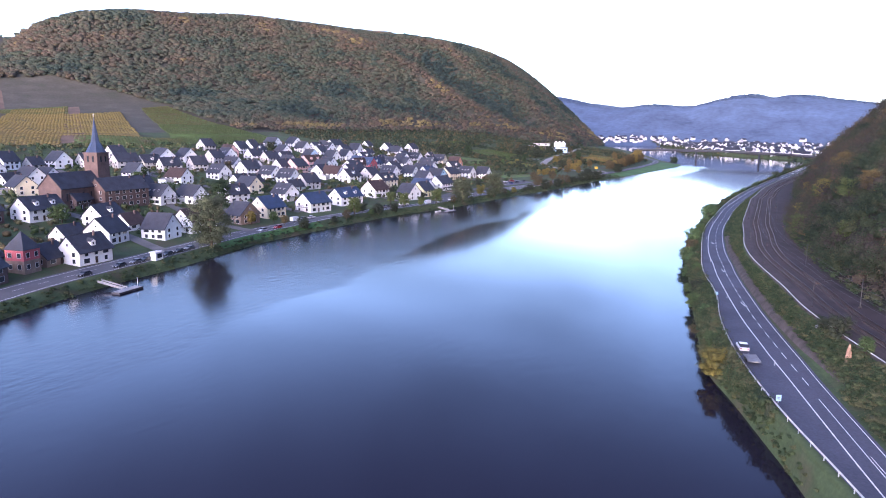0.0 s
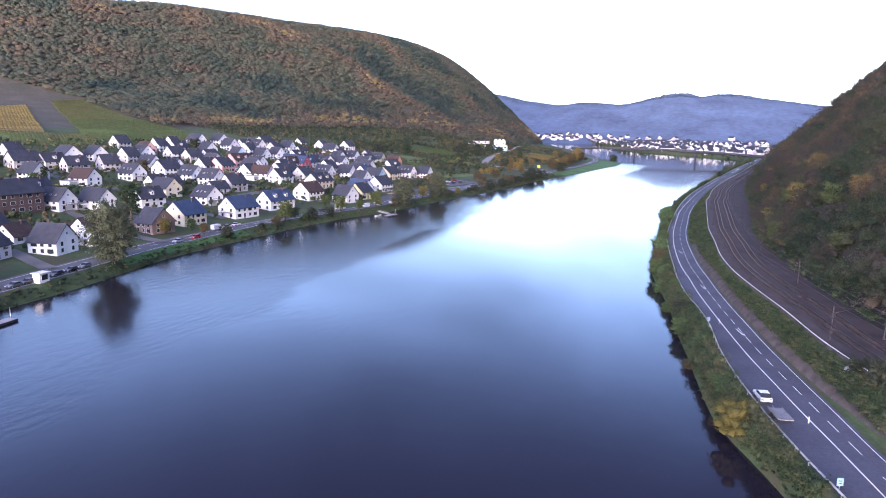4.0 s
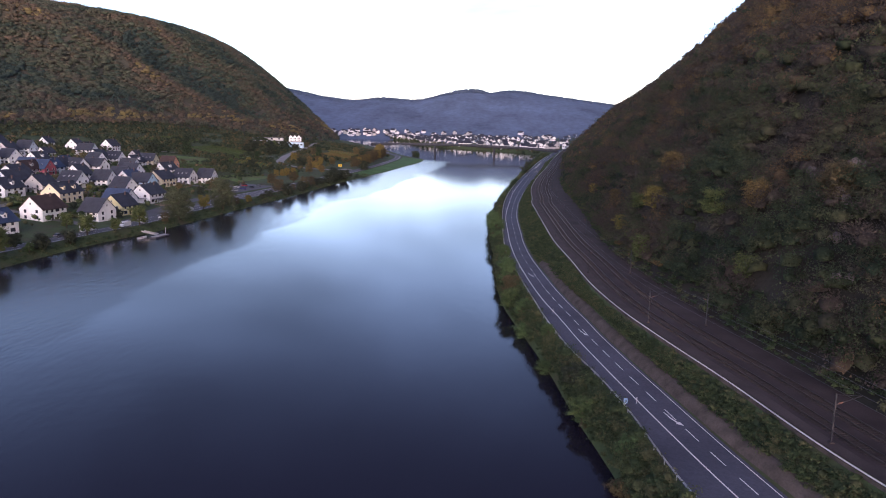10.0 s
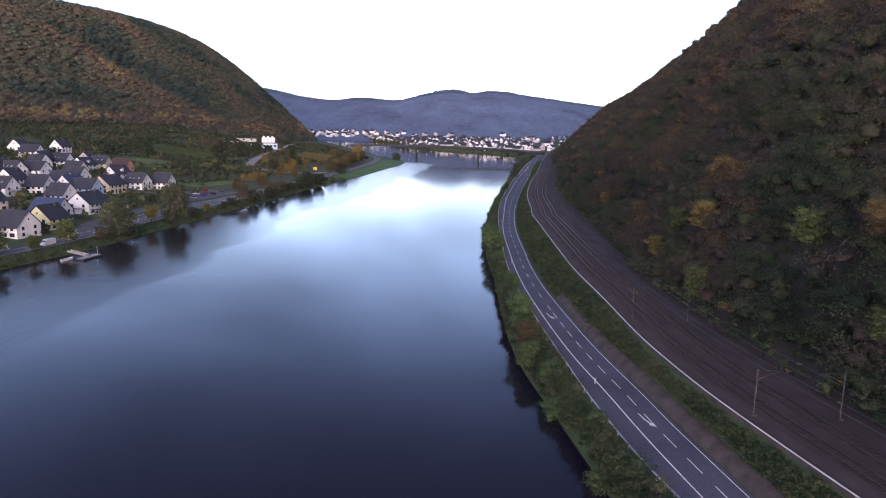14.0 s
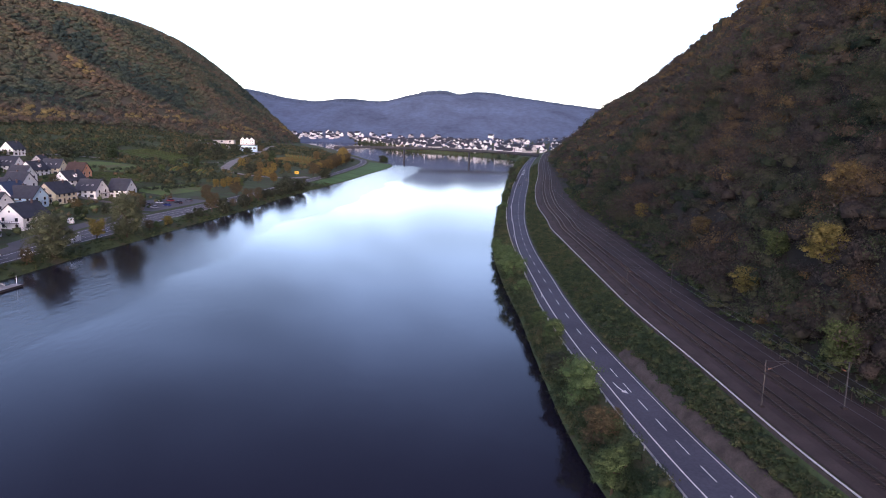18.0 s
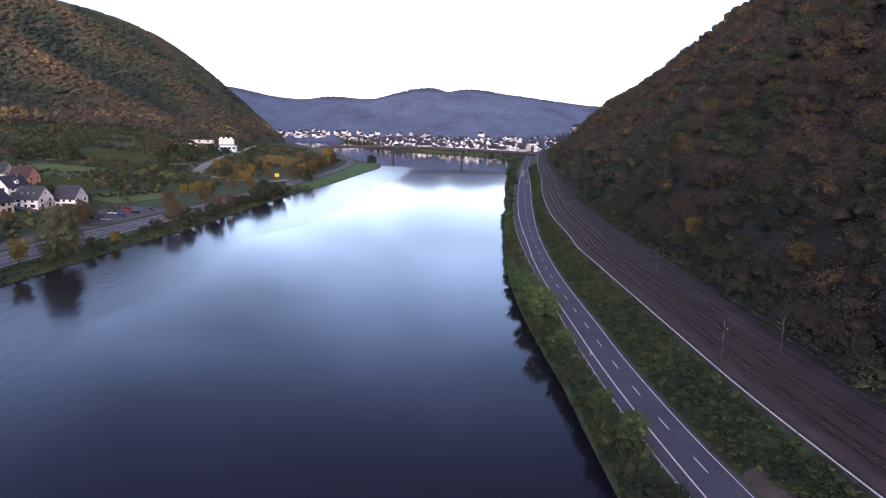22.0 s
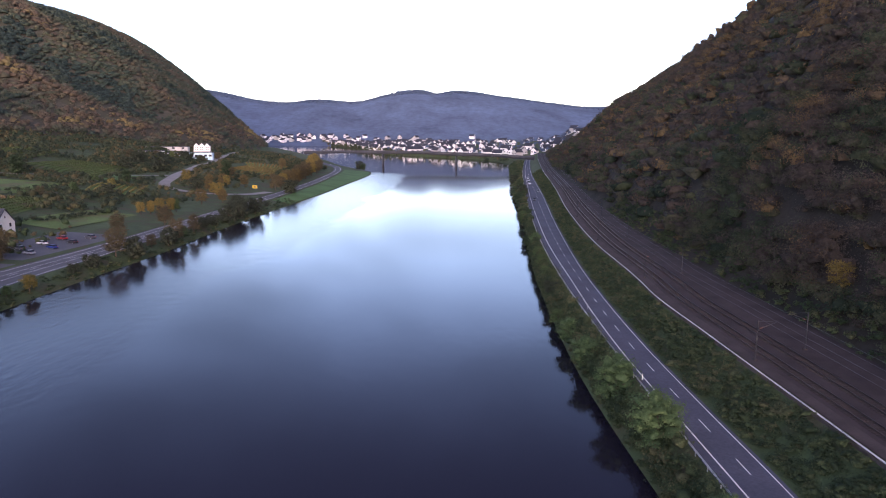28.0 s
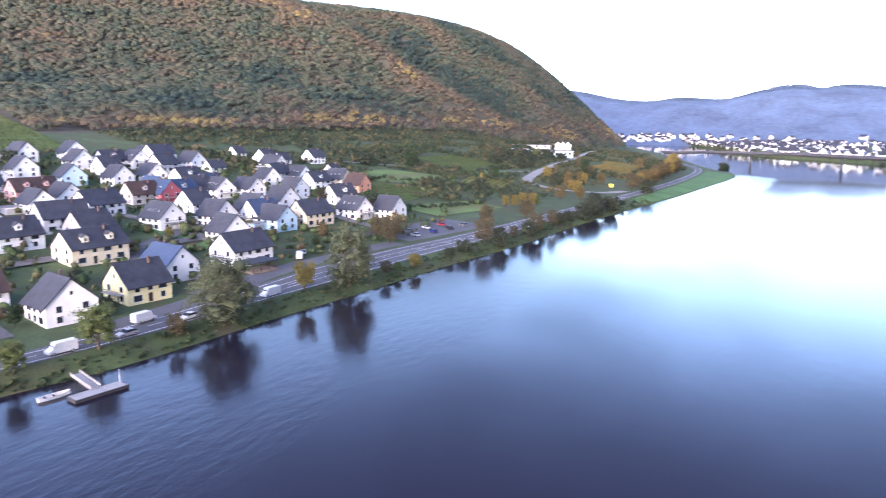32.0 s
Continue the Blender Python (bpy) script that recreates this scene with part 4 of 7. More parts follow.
def build_house(kind, wall, roof, var):
    """Ridge along y; x is the eaves side."""
    ln, wd, eave, floors = KINDS[kind]
    ln, wd = ln * (1 + 0.12 * var), wd * (1 - 0.06 * var)
    root = tagged(new("house"), "%s house with a %s" % (WORDS[wall], ROOFWORDS[roof]), "house", "village houses")
    pitch = 0.0 if roof == "flat" else (0.92 if kind in "SM" else 0.86)
    rise = wd / 2 * pitch
    bm = bmesh.new()
    if pitch:
        prism(bm, [(-wd / 2, -1.2), (wd / 2, -1.2), (wd / 2, eave), (0, eave + rise), (-wd / 2, eave)], -ln / 2, ln / 2)
    else:
        add_box(bm, 0, 0, eave / 2 - 0.5, wd, ln, eave + 1.2)
    part("wall", bm, WALLS[wall], root)
    bm = bmesh.new()
    if pitch:
        o, t = 0.75, 0.26
        dz = o * pitch
        for s in (-1, 1):
            prism(bm, [(0, eave + rise + 0.03), (s * (wd / 2 + o), eave - dz + 0.03), (s * (wd / 2 + o), eave - dz + 0.03 + t), (0, eave + rise + 0.03 + t)], -ln / 2 - 0.4, ln / 2 + 0.4)
        add_box(bm, 0, 0, eave + rise + 0.26, 0.26, ln + 0.8, 0.14)
    else:
        add_box(bm, 0, 0, eave + 0.2, wd + 0.5, ln + 0.5, 0.3)
    part("roof", bm, ROOFS[roof], root)
    if pitch:
        bm = bmesh.new()
        add_box(bm, wd * 0.12, ln * 0.22, eave + rise + 0.1, 0.55, 0.55, 1.5)
        add_box(bm, wd * 0.12, ln * 0.22, eave + rise + 0.88, 0.7, 0.7, 0.12)
        part("chimney", bm, WALLS["brick"], root)
    step = eave / floors if floors > 1 else eave
    count = {"S": 2, "M": 3, "L": 4, "B": 6}[kind]
    for fl in range(floors):
        z = step * fl + step * 0.56
        for i in range(count):
            yy = (i - (count - 1) / 2) * (ln - 1.6) / count
            for s in (-1, 1):
                if fl == 0 and i == 1 and s == 1:
                    continue
                set_window(root, WIN if (i + fl) % 3 else WIDE_WIN, s * (wd / 2 + 0.02), yy, z, 90 * s)
        for s in (-1, 1):
            for xx in (-wd / 4, wd / 4):
                set_window(root, WIN, xx, s * (ln / 2 + 0.02), z, 180 if s > 0 else 0)
    if pitch:
        for s in (-1, 1):
            set_window(root, SMALL_WIN, 0, s * (ln / 2 + 0.02), eave + rise * 0.42, 180 if s > 0 else 0)
    yy = (1 - (count - 1) / 2) * (ln - 1.6) / count
    bm = bmesh.new()
    add_box(bm, wd / 2 + 0.03, yy, 1.05, 0.1, 1.0, 2.1)
    part("door", bm, DARKWOOD, root, "dark wooden front door")
    if kind in "ML" and pitch and var > 0.5:
        for i in ((-1, 1) if kind == "L" else (0,)):
            dorm = new("dormer")
            dorm.parent = root
            dorm.location = (wd * 0.27, i * ln * 0.22, eave + rise * 0.38)
            bm = bmesh.new()
            prism(bm, [(-0.9, -0.6), (0.9, -0.6), (0.9, 0.9), (0, 1.6), (-0.9, 0.9)], -1.3, 0.9)
            bmesh.ops.rotate(bm, verts=bm.verts, cent=(0, 0, 0), matrix=Matrix.Rotation(radians(90), 3, 'Z'))
            part("cheek", bm, WALLS[wall], dorm)
            bm = bmesh.new()
            for s in (-1, 1):
                prism(bm, [(0, 1.66), (s * 1.15, 0.78), (s * 1.15, 0.92), (0, 1.82)], -1.5, 1.6)
            bmesh.ops.rotate(bm, verts=bm.verts, cent=(0, 0, 0), matrix=Matrix.Rotation(radians(90), 3, 'Z'))
            part("dormer_roof", bm, ROOFS[roof], dorm)
            set_window(dorm, SMALL_WIN, 1.32, 0, 0.25, 90)
    if kind in "ML" and pitch and var == 1:
        # garage with a flat roof beside the house
        garage = new("garage")
        garage.parent = root
        garage.location = (-wd / 2 - 3.0, ln * 0.2, 0)
        bm = bmesh.new()
        add_box(bm, 0, 0, 0.85, 5.9, 6.4, 3.9)
        part("garage_wall", bm, WALLS[wall], garage)
        bm = bmesh.new()
        add_box(bm, -0.1, 0, 2.9, 6.3, 6.9, 0.25)
        part("garage_roof", bm, ROOFS["flat"], garage)
        bm = bmesh.new()
        add_box(bm, -0.2, -3.22, 1.15, 4.6, 0.1, 2.2)
        for i in range(4):
            add_box(bm, -0.2, -3.28, 0.35 + i * 0.52, 4.5, 0.05, 0.44)
        part("garage_door", bm, WALLS["grey"], garage, "grey panelled garage door")
    if kind in "ML" and pitch and var == 0:
        # balcony across the gable
        bal = new("balcony")
        bal.parent = root
        bal.location = (0, -ln / 2 - 0.75, eave / floors + 0.1)
        bm = bmesh.new()
        add_box(bm, 0, 0, 0, wd * 0.7, 1.5, 0.2)
        part("slab", bm, CONCRETE, bal)
        bm = bmesh.new()
        add_box(bm, 0, -0.72, 0.95, wd * 0.7, 0.08, 0.1)
        for i in range(9):
            add_box(bm, (i - 4) * wd * 0.7 / 8.2, -0.72, 0.5, 0.07, 0.05, 0.85)
        part("railing", bm, DARKWOOD, bal, "dark wooden balcony railing")
        for i in (-1, 1):
            bm = bmesh.new()
            add_box(bm, i * wd * 0.33, -0.66, -eave / floors / 2 - 0.3, 0.18, 0.18, eave / floors + 0.5)
            part("balcony_post", bm, DARKWOOD, bal)
        # three skylights on the eaves side
        for i in (-1, 0, 1):
            sl = new("skylight", SMALL_WIN)
            sl.parent = root
            h = 0.62
            sl.matrix_basis = pose(-wd / 2 * h, i * ln * 0.24, eave + rise * (1 - h) + 0.32, 0, 0, 270) @ pose(0, 0, 0, -90 + math.degrees(math.atan(pitch)), 0, 0)
    if wall == "timber":
        for i in range(7):
            bm = bmesh.new()
            add_box(bm, wd / 2 + 0.04, (i - 3) * ln / 7.2, eave * 0.55, 0.08, 0.2, eave)
            part("timber_post", bm, DARKWOOD, root)
        for z in (0.4, eave / 2, eave - 0.1):
            bm = bmesh.new()
            add_box(bm, wd / 2 + 0.05, 0, z, 0.08, ln, 0.2)
            part("timber_beam", bm, DARKWOOD, root)
    return root


def put_house(kind, wall, roof, x, y, yaw):
    var = (int(abs(x * 7 + y * 3)) % 3) - 1
    key = (kind, wall, roof, var)
    z = float(min(ground_z(x + dx, y + dy) for dx in (-3, 3) for dy in (-3, 3))) + 0.15
    m = pose(x, y, z, 0, 0, yaw)
    if key in HOUSES:
        return copy_thing(HOUSES[key], m)
    HOUSES[key] = build_house(*key)
    HOUSES[key].matrix_basis = m
    return HOUSES[key]
put_house("M", "white", "slate", -152.8, 220.3, 78)
put_house("M", "yellow", "slate", -153.0, 240.5, -9)
put_house("L", "cream", "slate", -189.5, 256.5, -7)
put_house("L", "white", "slate", -225.0, 273.5, -13)
put_house("M", "white", "slate", -212.5, 249.1, -7)
put_house("L", "white", "slate", -160.0, 285.0, -7)
put_house("M", "white", "slate", -182.6, 304.0, 79)
put_house("M", "white", "slate", -201.3, 318.7, 87)
put_house("M", "white", "blue", -194.0, 334.3, -13)
put_house("M", "blue", "slate", -185.1, 332.0, 81)
put_house("L", "cream", "slate", -181.4, 348.9, -9)
put_house("M", "white", "slate", -176.4, 373.2, 82)
put_house("M", "white", "slate", -166.9, 386.4, 86)
put_house("M", "orange", "brown", -211.1, 429.5, 88)
put_house("M", "cream", "slate", -235.5, 449.1, 90)
put_house("M", "white", "slate", -236.9, 430.0, -9)
put_house("M", "red", "blue", -250.7, 339.6, 84)
put_house("M", "white", "blue", -250.9, 348.7, -6)
put_house("M", "grey", "brown", -254.6, 331.3, -10)
put_house("M", "grey", "slate", -252.6, 361.0, -16)
put_house("L", "white", "slate", -241.7, 300.6, 0)
put_house("L", "pink", "brown", -280.1, 301.9, -9)
put_house("M", "white", "slate", -237.7, 377.8, 81)
put_house("L", "white", "slate", -266.8, 434.5, 0)
put_house("M", "white", "slate", -221.2, 390.1, 86)
put_house("M", "white", "slate", -205.9, 362.4, 81)
put_house("M", "white", "slate", -303.1, 469.1, -3)
put_house("S", "white", "slate", -301.6, 483.6, -14)
put_house("M", "white", "slate", -294.3, 353.5, 84)
put_house("M", "white", "slate", -291.3, 370.7, 80)
put_house("M", "blue", "slate", -305.2, 336.9, 76)
put_house("M", "grey", "slate", -306.9, 392.5, -3)
put_house("M", "white", "slate", -305.0, 410.4, 92)
put_house("S", "white", "slate", -295.2, 417.1, -9)
put_house("M", "white", "slate", -277.6, 379.0, -5)
put_house("M", "white", "slate", -319.8, 385.8, 82)
put_house("M", "white", "slate", -313.5, 363.3, -5)
put_house("M", "white", "slate", -328.5, 359.4, 84)
put_house("M", "white", "slate", -327.9, 329.8, 79)
put_house("M", "white", "blue", -254.8, 370.3, -3)
put_house("M", "white", "blue", -162.4, 259.1, 80)
put_house("M", "brick", "slate", -164.5, -36.5, 14)
put_house("S", "stone", "slate", -160.2, -16.8, 12)
put_house("L", "brick", "slate", -149.9, -47.2, 19)
put_house("M", "white", "slate", -155.0, -7.0, 3)
put_house("S", "timber", "slate", -182.9, 9.0, 8)
put_house("M", "white", "slate", -174.9, 18.5, 14)
put_house("L", "white", "slate", -219.8, 25.1, 4)
put_house("M", "brick", "slate", -232.4, 51.1, 13)
put_house("B", "brick", "slate", -228.8, 72.2, -3)
put_house("M", "white", "slate", -200.0, 38.9, 9)
put_house("S", "white", "brown", -189.1, 41.7, 4)
put_house("M", "white", "slate", -168.7, 38.6, 102)
put_house("L", "white", "brown", -171.0, 58.6, 2)
put_house("M", "white", "slate", -224.3, 92.0, 93)
put_house("M", "white", "slate", -305.5, 84.0, 84)
put_house("M", "white", "slate", -338.9, 126.7, 88)
put_house("S", "white", "slate", -313.7, 100.0, 87)
put_house("S", "white", "slate", -306.2, 73.7, 0)
put_house("M", "grey", "slate", -333.8, 143.9, -9)
put_house("L", "grey", "slate", -324.1, 161.6, -12)
put_house("M", "grey", "slate", -344.4, 172.4, -7)
put_house("L", "white", "slate", -328.8, 197.1, 77)
put_house("M", "white", "slate", -323.4, 213.4, 81)
put_house("M", "white", "slate", -297.3, 144.7, 91)
put_house("M", "white", "slate", -249.2, 102.5, -6)
put_house("M", "white", "brown", -272.8, 154.7, 89)
put_house("M", "grey", "slate", -299.4, 198.4, -21)
put_house("M", "white", "slate", -270.1, 185.8, 84)
put_house("M", "white", "slate", -292.4, 224.7, 86)
put_house("L", "white", "slate", -270.2, 214.2, -8)
put_house("M", "white", "slate", -248.3, 208.8, 84)
put_house("S", "white", "slate", -243.9, 174.3, -6)
put_house("S", "white", "slate", -235.1, 176.5, -7)
put_house("M", "stone", "slate", -170.0, 87.6, 81)
put_house("L", "cream", "blue", -173.0, 109.4, -4)
put_house("M", "white", "slate", -197.6, 156.5, 78)
put_house("M", "grey", "slate", -303.2, 280.0, -11)
put_house("M", "white", "slate", -315.2, 276.1, -11)
put_house("L", "pink", "slate", -269.1, 266.9, -3)
put_house("L", "white", "blue", -168.2, 140.9, -10)
put_house("L", "white", "blue", -168.2, 172.5, -13)
put_house("L", "white", "brown", -171.1, 211.0, -11)
put_house("M", "white", "brown", -225.8, 249.2, 90)
put_house("M", "grey", "slate", -210.7, 197.2, -13)
put_house("S", "white", "slate", -211.5, 183.7, -16)
put_house("M", "white", "slate", -209.2, 300.7, 84)
put_house("M", "white", "slate", -202.0, 339.2, 84)
put_house("M", "red", "blue", -263.0, 345.7, 75)
put_house("M", "grey", "slate", -209.9, 272.2, -5)
put_house("M", "white", "slate", -344.8, 368.5, 80)
put_house("M", "white", "slate", -350.1, 345.0, 82)
put_house("M", "white", "slate", -324.6, 374.7, -5)
put_house("S", "white", "slate", -340.6, 409.7, 88)
put_house("L", "white", "slate", -326.9, 408.3, -4)
put_house("L", "white", "flat", -299.1, 383.5, -5)
put_house("M", "white", "slate", -268.0, 306.5, 79)
put_house("M", "white", "slate", -345.6, 296.2, -7)
put_house("M", "pink", "brown", -331.0, 265.7, 76)
put_house("M", "white", "slate", -338.2, 308.3, -7)
put_house("M", "white", "slate", -299.6, 294.5, -6)
put_house("M", "white", "slate", -286.9, 456.5, 87)
put_house("M", "white", "slate", -295.3, 508.4, -9)
put_house("M", "white", "slate", -258.8, 416.8, 79)
put_house("M", "white", "slate", -257.8, 442.0, 84)
put_house("M", "white", "slate", -244.4, 365.9, 77)
put_house("S", "grey", "slate", -260.1, 478.8, -4)
put_house("M", "grey", "slate", -313.6, 230.6, -7)
put_house("M", "grey", "slate", -354.5, 267.1, -10)
put_house("M", "white", "slate", -235.8, 250.3, -1)
put_house("M", "white", "slate", -275.6, 258.6, -10)
put_house("S", "white", "slate", -356.7, 324.2, -9)
put_house("S", "white", "slate", -327.6, 471.2, -9)
put_house("M", "grey", "slate", -318.2, 175.6, -11)
put_house("M", "grey", "slate", -305.4, 179.6, -17)
put_house("S", "grey", "slate", -338.2, 110.0, -1)
put_house("M", "white", "slate", -340.8, 95.0, 4)
put_house("M", "white", "slate", -311.9, 60.3, 5)
put_house("L", "brick", "slate", -223.2, 2.6, 6)
put_house("M", "white", "slate", -190.0, -22.7, 13)
put_house("S", "white", "slate", -317.8, 311.9, 81)
put_house("M", "white", "slate", -318.7, 249.1, 77)
put_house("M", "white", "slate", -318.1, 38.6, -12)
put_house("M", "white", "slate", -322.7, -29.2, -7)
put_house("M", "white", "slate", -348.2, 48.1, -5)
put_house("M", "cream", "slate", -239.2, -1.6, -1)
put_house("M", "white", "slate", -325.0, 75.8, 88)
put_house("S", "grey", "slate", -306.2, 16.5, -3)
put_house("S", "white", "brown", -299.3, 34.0, -14)
put_house("M", "white", "slate", -332.6, -6.0, -12)
put_house("M", "white", "slate", -332.6, 27.1, 78)
put_house("S", "white", "slate", -266.1, 87.8, -1)
put_house("M", "white", "brown", -312.6, -2.9, -7)
put_house("M", "cream", "slate", -269.1, -25.0, 83)
put_house("S", "white", "slate", -291.6, 246.9, 85)
put_house("M", "grey", "slate", -286.1, 279.5, 83)
put_house("M", "cream", "slate", -205.3, -18.1, -11)
put_house("M", "white", "slate", -217.4, 106.5, 85)
put_house("M", "white", "slate", -221.0, 327.5, -7)
put_house("M", "white", "slate", -230.5, 204.4, 87)
put_house("M", "white", "slate", -209.9, 128.9, -12)
put_house("M", "white", "slate", -275.7, 16.4, 87)
put_house("M", "cream", "slate", -221.8, 155.6, 79)
put_house("M", "white", "slate", -198.5, 395.2, -16)
put_house("M", "white", "slate", -261.5, 290.4, 77)
put_house("M", "white", "brown", -307.9, -23.7, 86)
put_house("M", "cream", "slate", -280.9, 61.6, 75)
# ---- the church ----
church = tagged(new("church"), "brown stone church with a square tower and slate spire", "church")
church.matrix_basis = pose(-238, 69, float(ground_z(-238, 69)), 0, 0, 8)
bm = bmesh.new()
add_box(bm, 0, 0, 11, 7.36, 7.36, 24)
add_box(bm, 0, 0, 12.6, 7.6, 7.6, 0.35)
add_box(bm, 0, 0, 17.6, 7.6, 7.6, 0.35)
add_box(bm, 0, 0, 23.2, 7.9, 7.9, 0.6)
part("tower", bm, WALLS["brick"], church)
BELFRY = window_mesh(1.1, 1.5)
BELFRY.materials[0] = STONE
bm = bmesh.new()
r = bmesh.ops.create_cone(bm, cap_ends=True, segments=8, radius1=4.4, radius2=1.7, depth=5)
bmesh.ops.translate(bm, verts=r["verts"], vec=(0, 0, 26))
r = bmesh.ops.create_cone(bm, cap_ends=True, segments=8, radius1=1.75, radius2=0.05, depth=11)
bmesh.ops.translate(bm, verts=r["verts"], vec=(0, 0, 33.9))
part("spire", bm, ROOFS["blue"], church)
for s, a in ((1, 90), (-1, -90)):
    for o in (-1.4, 1.4):
        ob = set_window(church, BELFRY, s * 3.72, o, 20.5, a)
        ob.scale = (1, 1, 1.9)
        ob = set_window(church, BELFRY, o, s * 3.72, 20.5, 180 if s > 0 else 0)
        ob.scale = (1, 1, 1.9)
bm = bmesh.new()
add_tube(bm, (0, 0, 39.2), (0, 0, 41.2), 0.06, 0.06, 6)
add_box(bm, 0, 0, 40.5, 0.9, 0.1, 0.1)
part("cross", bm, STEEL, church)
bm = bmesh.new()
prism(bm, [(-6, -1.5), (6, -1.5), (6, 9), (0, 15), (-6, 9)], -28, -3.7)
part("nave", bm, WALLS["brick"], church)
bm = bmesh.new()
for s in (-1, 1):
    prism(bm, [(0, 15.05), (s * 6.6, 8.5), (s * 6.6, 8.8), (0, 15.4)], -28.4, -3.7)
part("nave_roof", bm, ROOFS["slate"], church)
for i in range(5):
    ob = set_window(church, BELFRY, 6.03, -6.5 - i * 4.6, 5.0, 90)
    ob.scale = (1, 1, 2.4)

# turret house with a red wall and a pyramid roof
turret = tagged(new("turret_house"), "old house with a red-painted corner tower under a slate pyramid roof", "house", "village houses")
turret.matrix_basis = pose(-156, -27.2, float(ground_z(-156, -27.2)), 0, 0, 12)
bm = bmesh.new()
add_box(bm, 0, 0, 1.4, 6.4, 6.4, 4.8)
part("lower_wall", bm, WALLS["stone"], turret, "brown stone lower wall")
bm = bmesh.new()
add_box(bm, 0, 0, 5.4, 6.3, 6.3, 3.4)
part("tower_wall", bm, WALLS["red"], turret, "red-painted tower wall")
bm = bmesh.new()
r = bmesh.ops.create_cone(bm, cap_ends=True, segments=4, radius1=5.0, radius2=0.1, depth=5.2)
bmesh.ops.rotate(bm, verts=r["verts"], cent=(0, 0, 0), matrix=Matrix.Rotation(radians(45), 3, 'Z'))
bmesh.ops.translate(bm, verts=r["verts"], vec=(0, 0, 9.6))
part("tower_roof", bm, ROOFS["slate"], turret)
for z in (2, 5.4):
    for o in (-1.6, 1.6):
        set_window(turret, WIN, 3.22, o, z, 90)
        set_window(turret, WIN, o, -3.22, z, 0)

# ---- the works and the white house under the hill ----
def shed(x, y, ln, wd, h, yaw, wall, roof, label, count):
    root = tagged(new("works_building"), label, "building")
    root.matrix_basis = pose(x, y, float(ground_z(x, y)), 0, 0, yaw)
    bm = bmesh.new()
    add_box(bm, 0, 0, h / 2 - 1, ln, wd, h + 2)
    part("wall", bm, WALLS[wall], root)
    bm = bmesh.new()
    add_box(bm, 0, 0, h + 0.2, ln + 0.8, wd + 0.8, 0.4)
    part("roof", bm, ROOFS[roof], root)
    for i in range(count):
        ob = set_window(root, WIDE_WIN, (i - (count - 1) / 2) * ln / count, -wd / 2 - 0.02, h * 0.55, 0)
        ob.scale = (1.3, 1, 1.3)
    return root


shed(-268, 830, 24, 10, 2.8, 8, "white", "slate", "long low white works building with a dark flat roof", 6)
shed(-246, 846, 20, 10, 3.2, 8, "white", "slate", "low white works building with large dark windows", 5)
shed(-221, 838, 22, 12, 6.5, 8, "blue", "slate", "blue and white works hall under the white house", 5)
shed(-285, 905, 60, 10, 3.2, 6, "grey", "slate", "long grey shed at the foot of the hill", 6)
villa = tagged(new("villa"), "tall white villa with three gables on a high grey plinth", "house")
villa.matrix_basis = pose(-225, 855, float(ground_z(-225, 855)), 0, 0, 8) @ Matrix.Scale(0.82, 4)
bm = bmesh.new()
add_box(bm, 0, 0, 3.5, 20, 10, 11)
part("plinth", bm, WALLS["grey"], villa)
bm = bmesh.new()
add_box(bm, 0, 0, 12, 19, 9.4, 6.4)
for gx in (-6.3, 0, 6.3):
    prism(bm, [(gx - 3.1, 15.1), (gx + 3.1, 15.1), (gx, 18.4)], -4.72, 4.72)
part("wall", bm, WALLS["white"], villa)
for gx in (-6.3, 0, 6.3):
    bm = bmesh.new()
    for sd in (-1, 1):
        prism(bm, [(gx, 18.45), (gx + sd * 3.15, 15.1), (gx + sd * 3.15, 15.35), (gx, 18.75)], -4.5, 5.0)
    part("roof", bm, ROOFS["slate"], villa)
for gx in (-7.5, -5.1, -1.2, 1.2, 5.1, 7.5):
    for z in (10.5, 13.4):
        set_window(villa, WIN, gx, -4.74, z, 0)

# lattice mast on the slope
pylon = tagged(new("power_pylon"), "thin grey steel power line mast on the slope", "pylon")
pylon.matrix_basis = pose(-242, 697, float(ground_z(-242, 697)))
bm = bmesh.new()
for sx in (-1, 1):
    for sy in (-1, 1):
        add_tube(bm, (sx * 0.9, sy * 0.9, 0), (sx * 0.2, sy * 0.2, 31), 0.05, 0.04, 5)
for i in range(12):
    w = 0.9 - i * 0.055
    add_box(bm, 0, 0, 1.5 + i * 2.5, w * 2, 0.06, 0.06)
    add_box(bm, 0, 0, 1.5 + i * 2.5, 0.06, w * 2, 0.06)
part("mast", bm, MAST, pylon)
bm = bmesh.new()
add_box(bm, 0, 0, 29.5, 9, 0.15, 0.15)
part("cross_arm", bm, MAST, pylon)


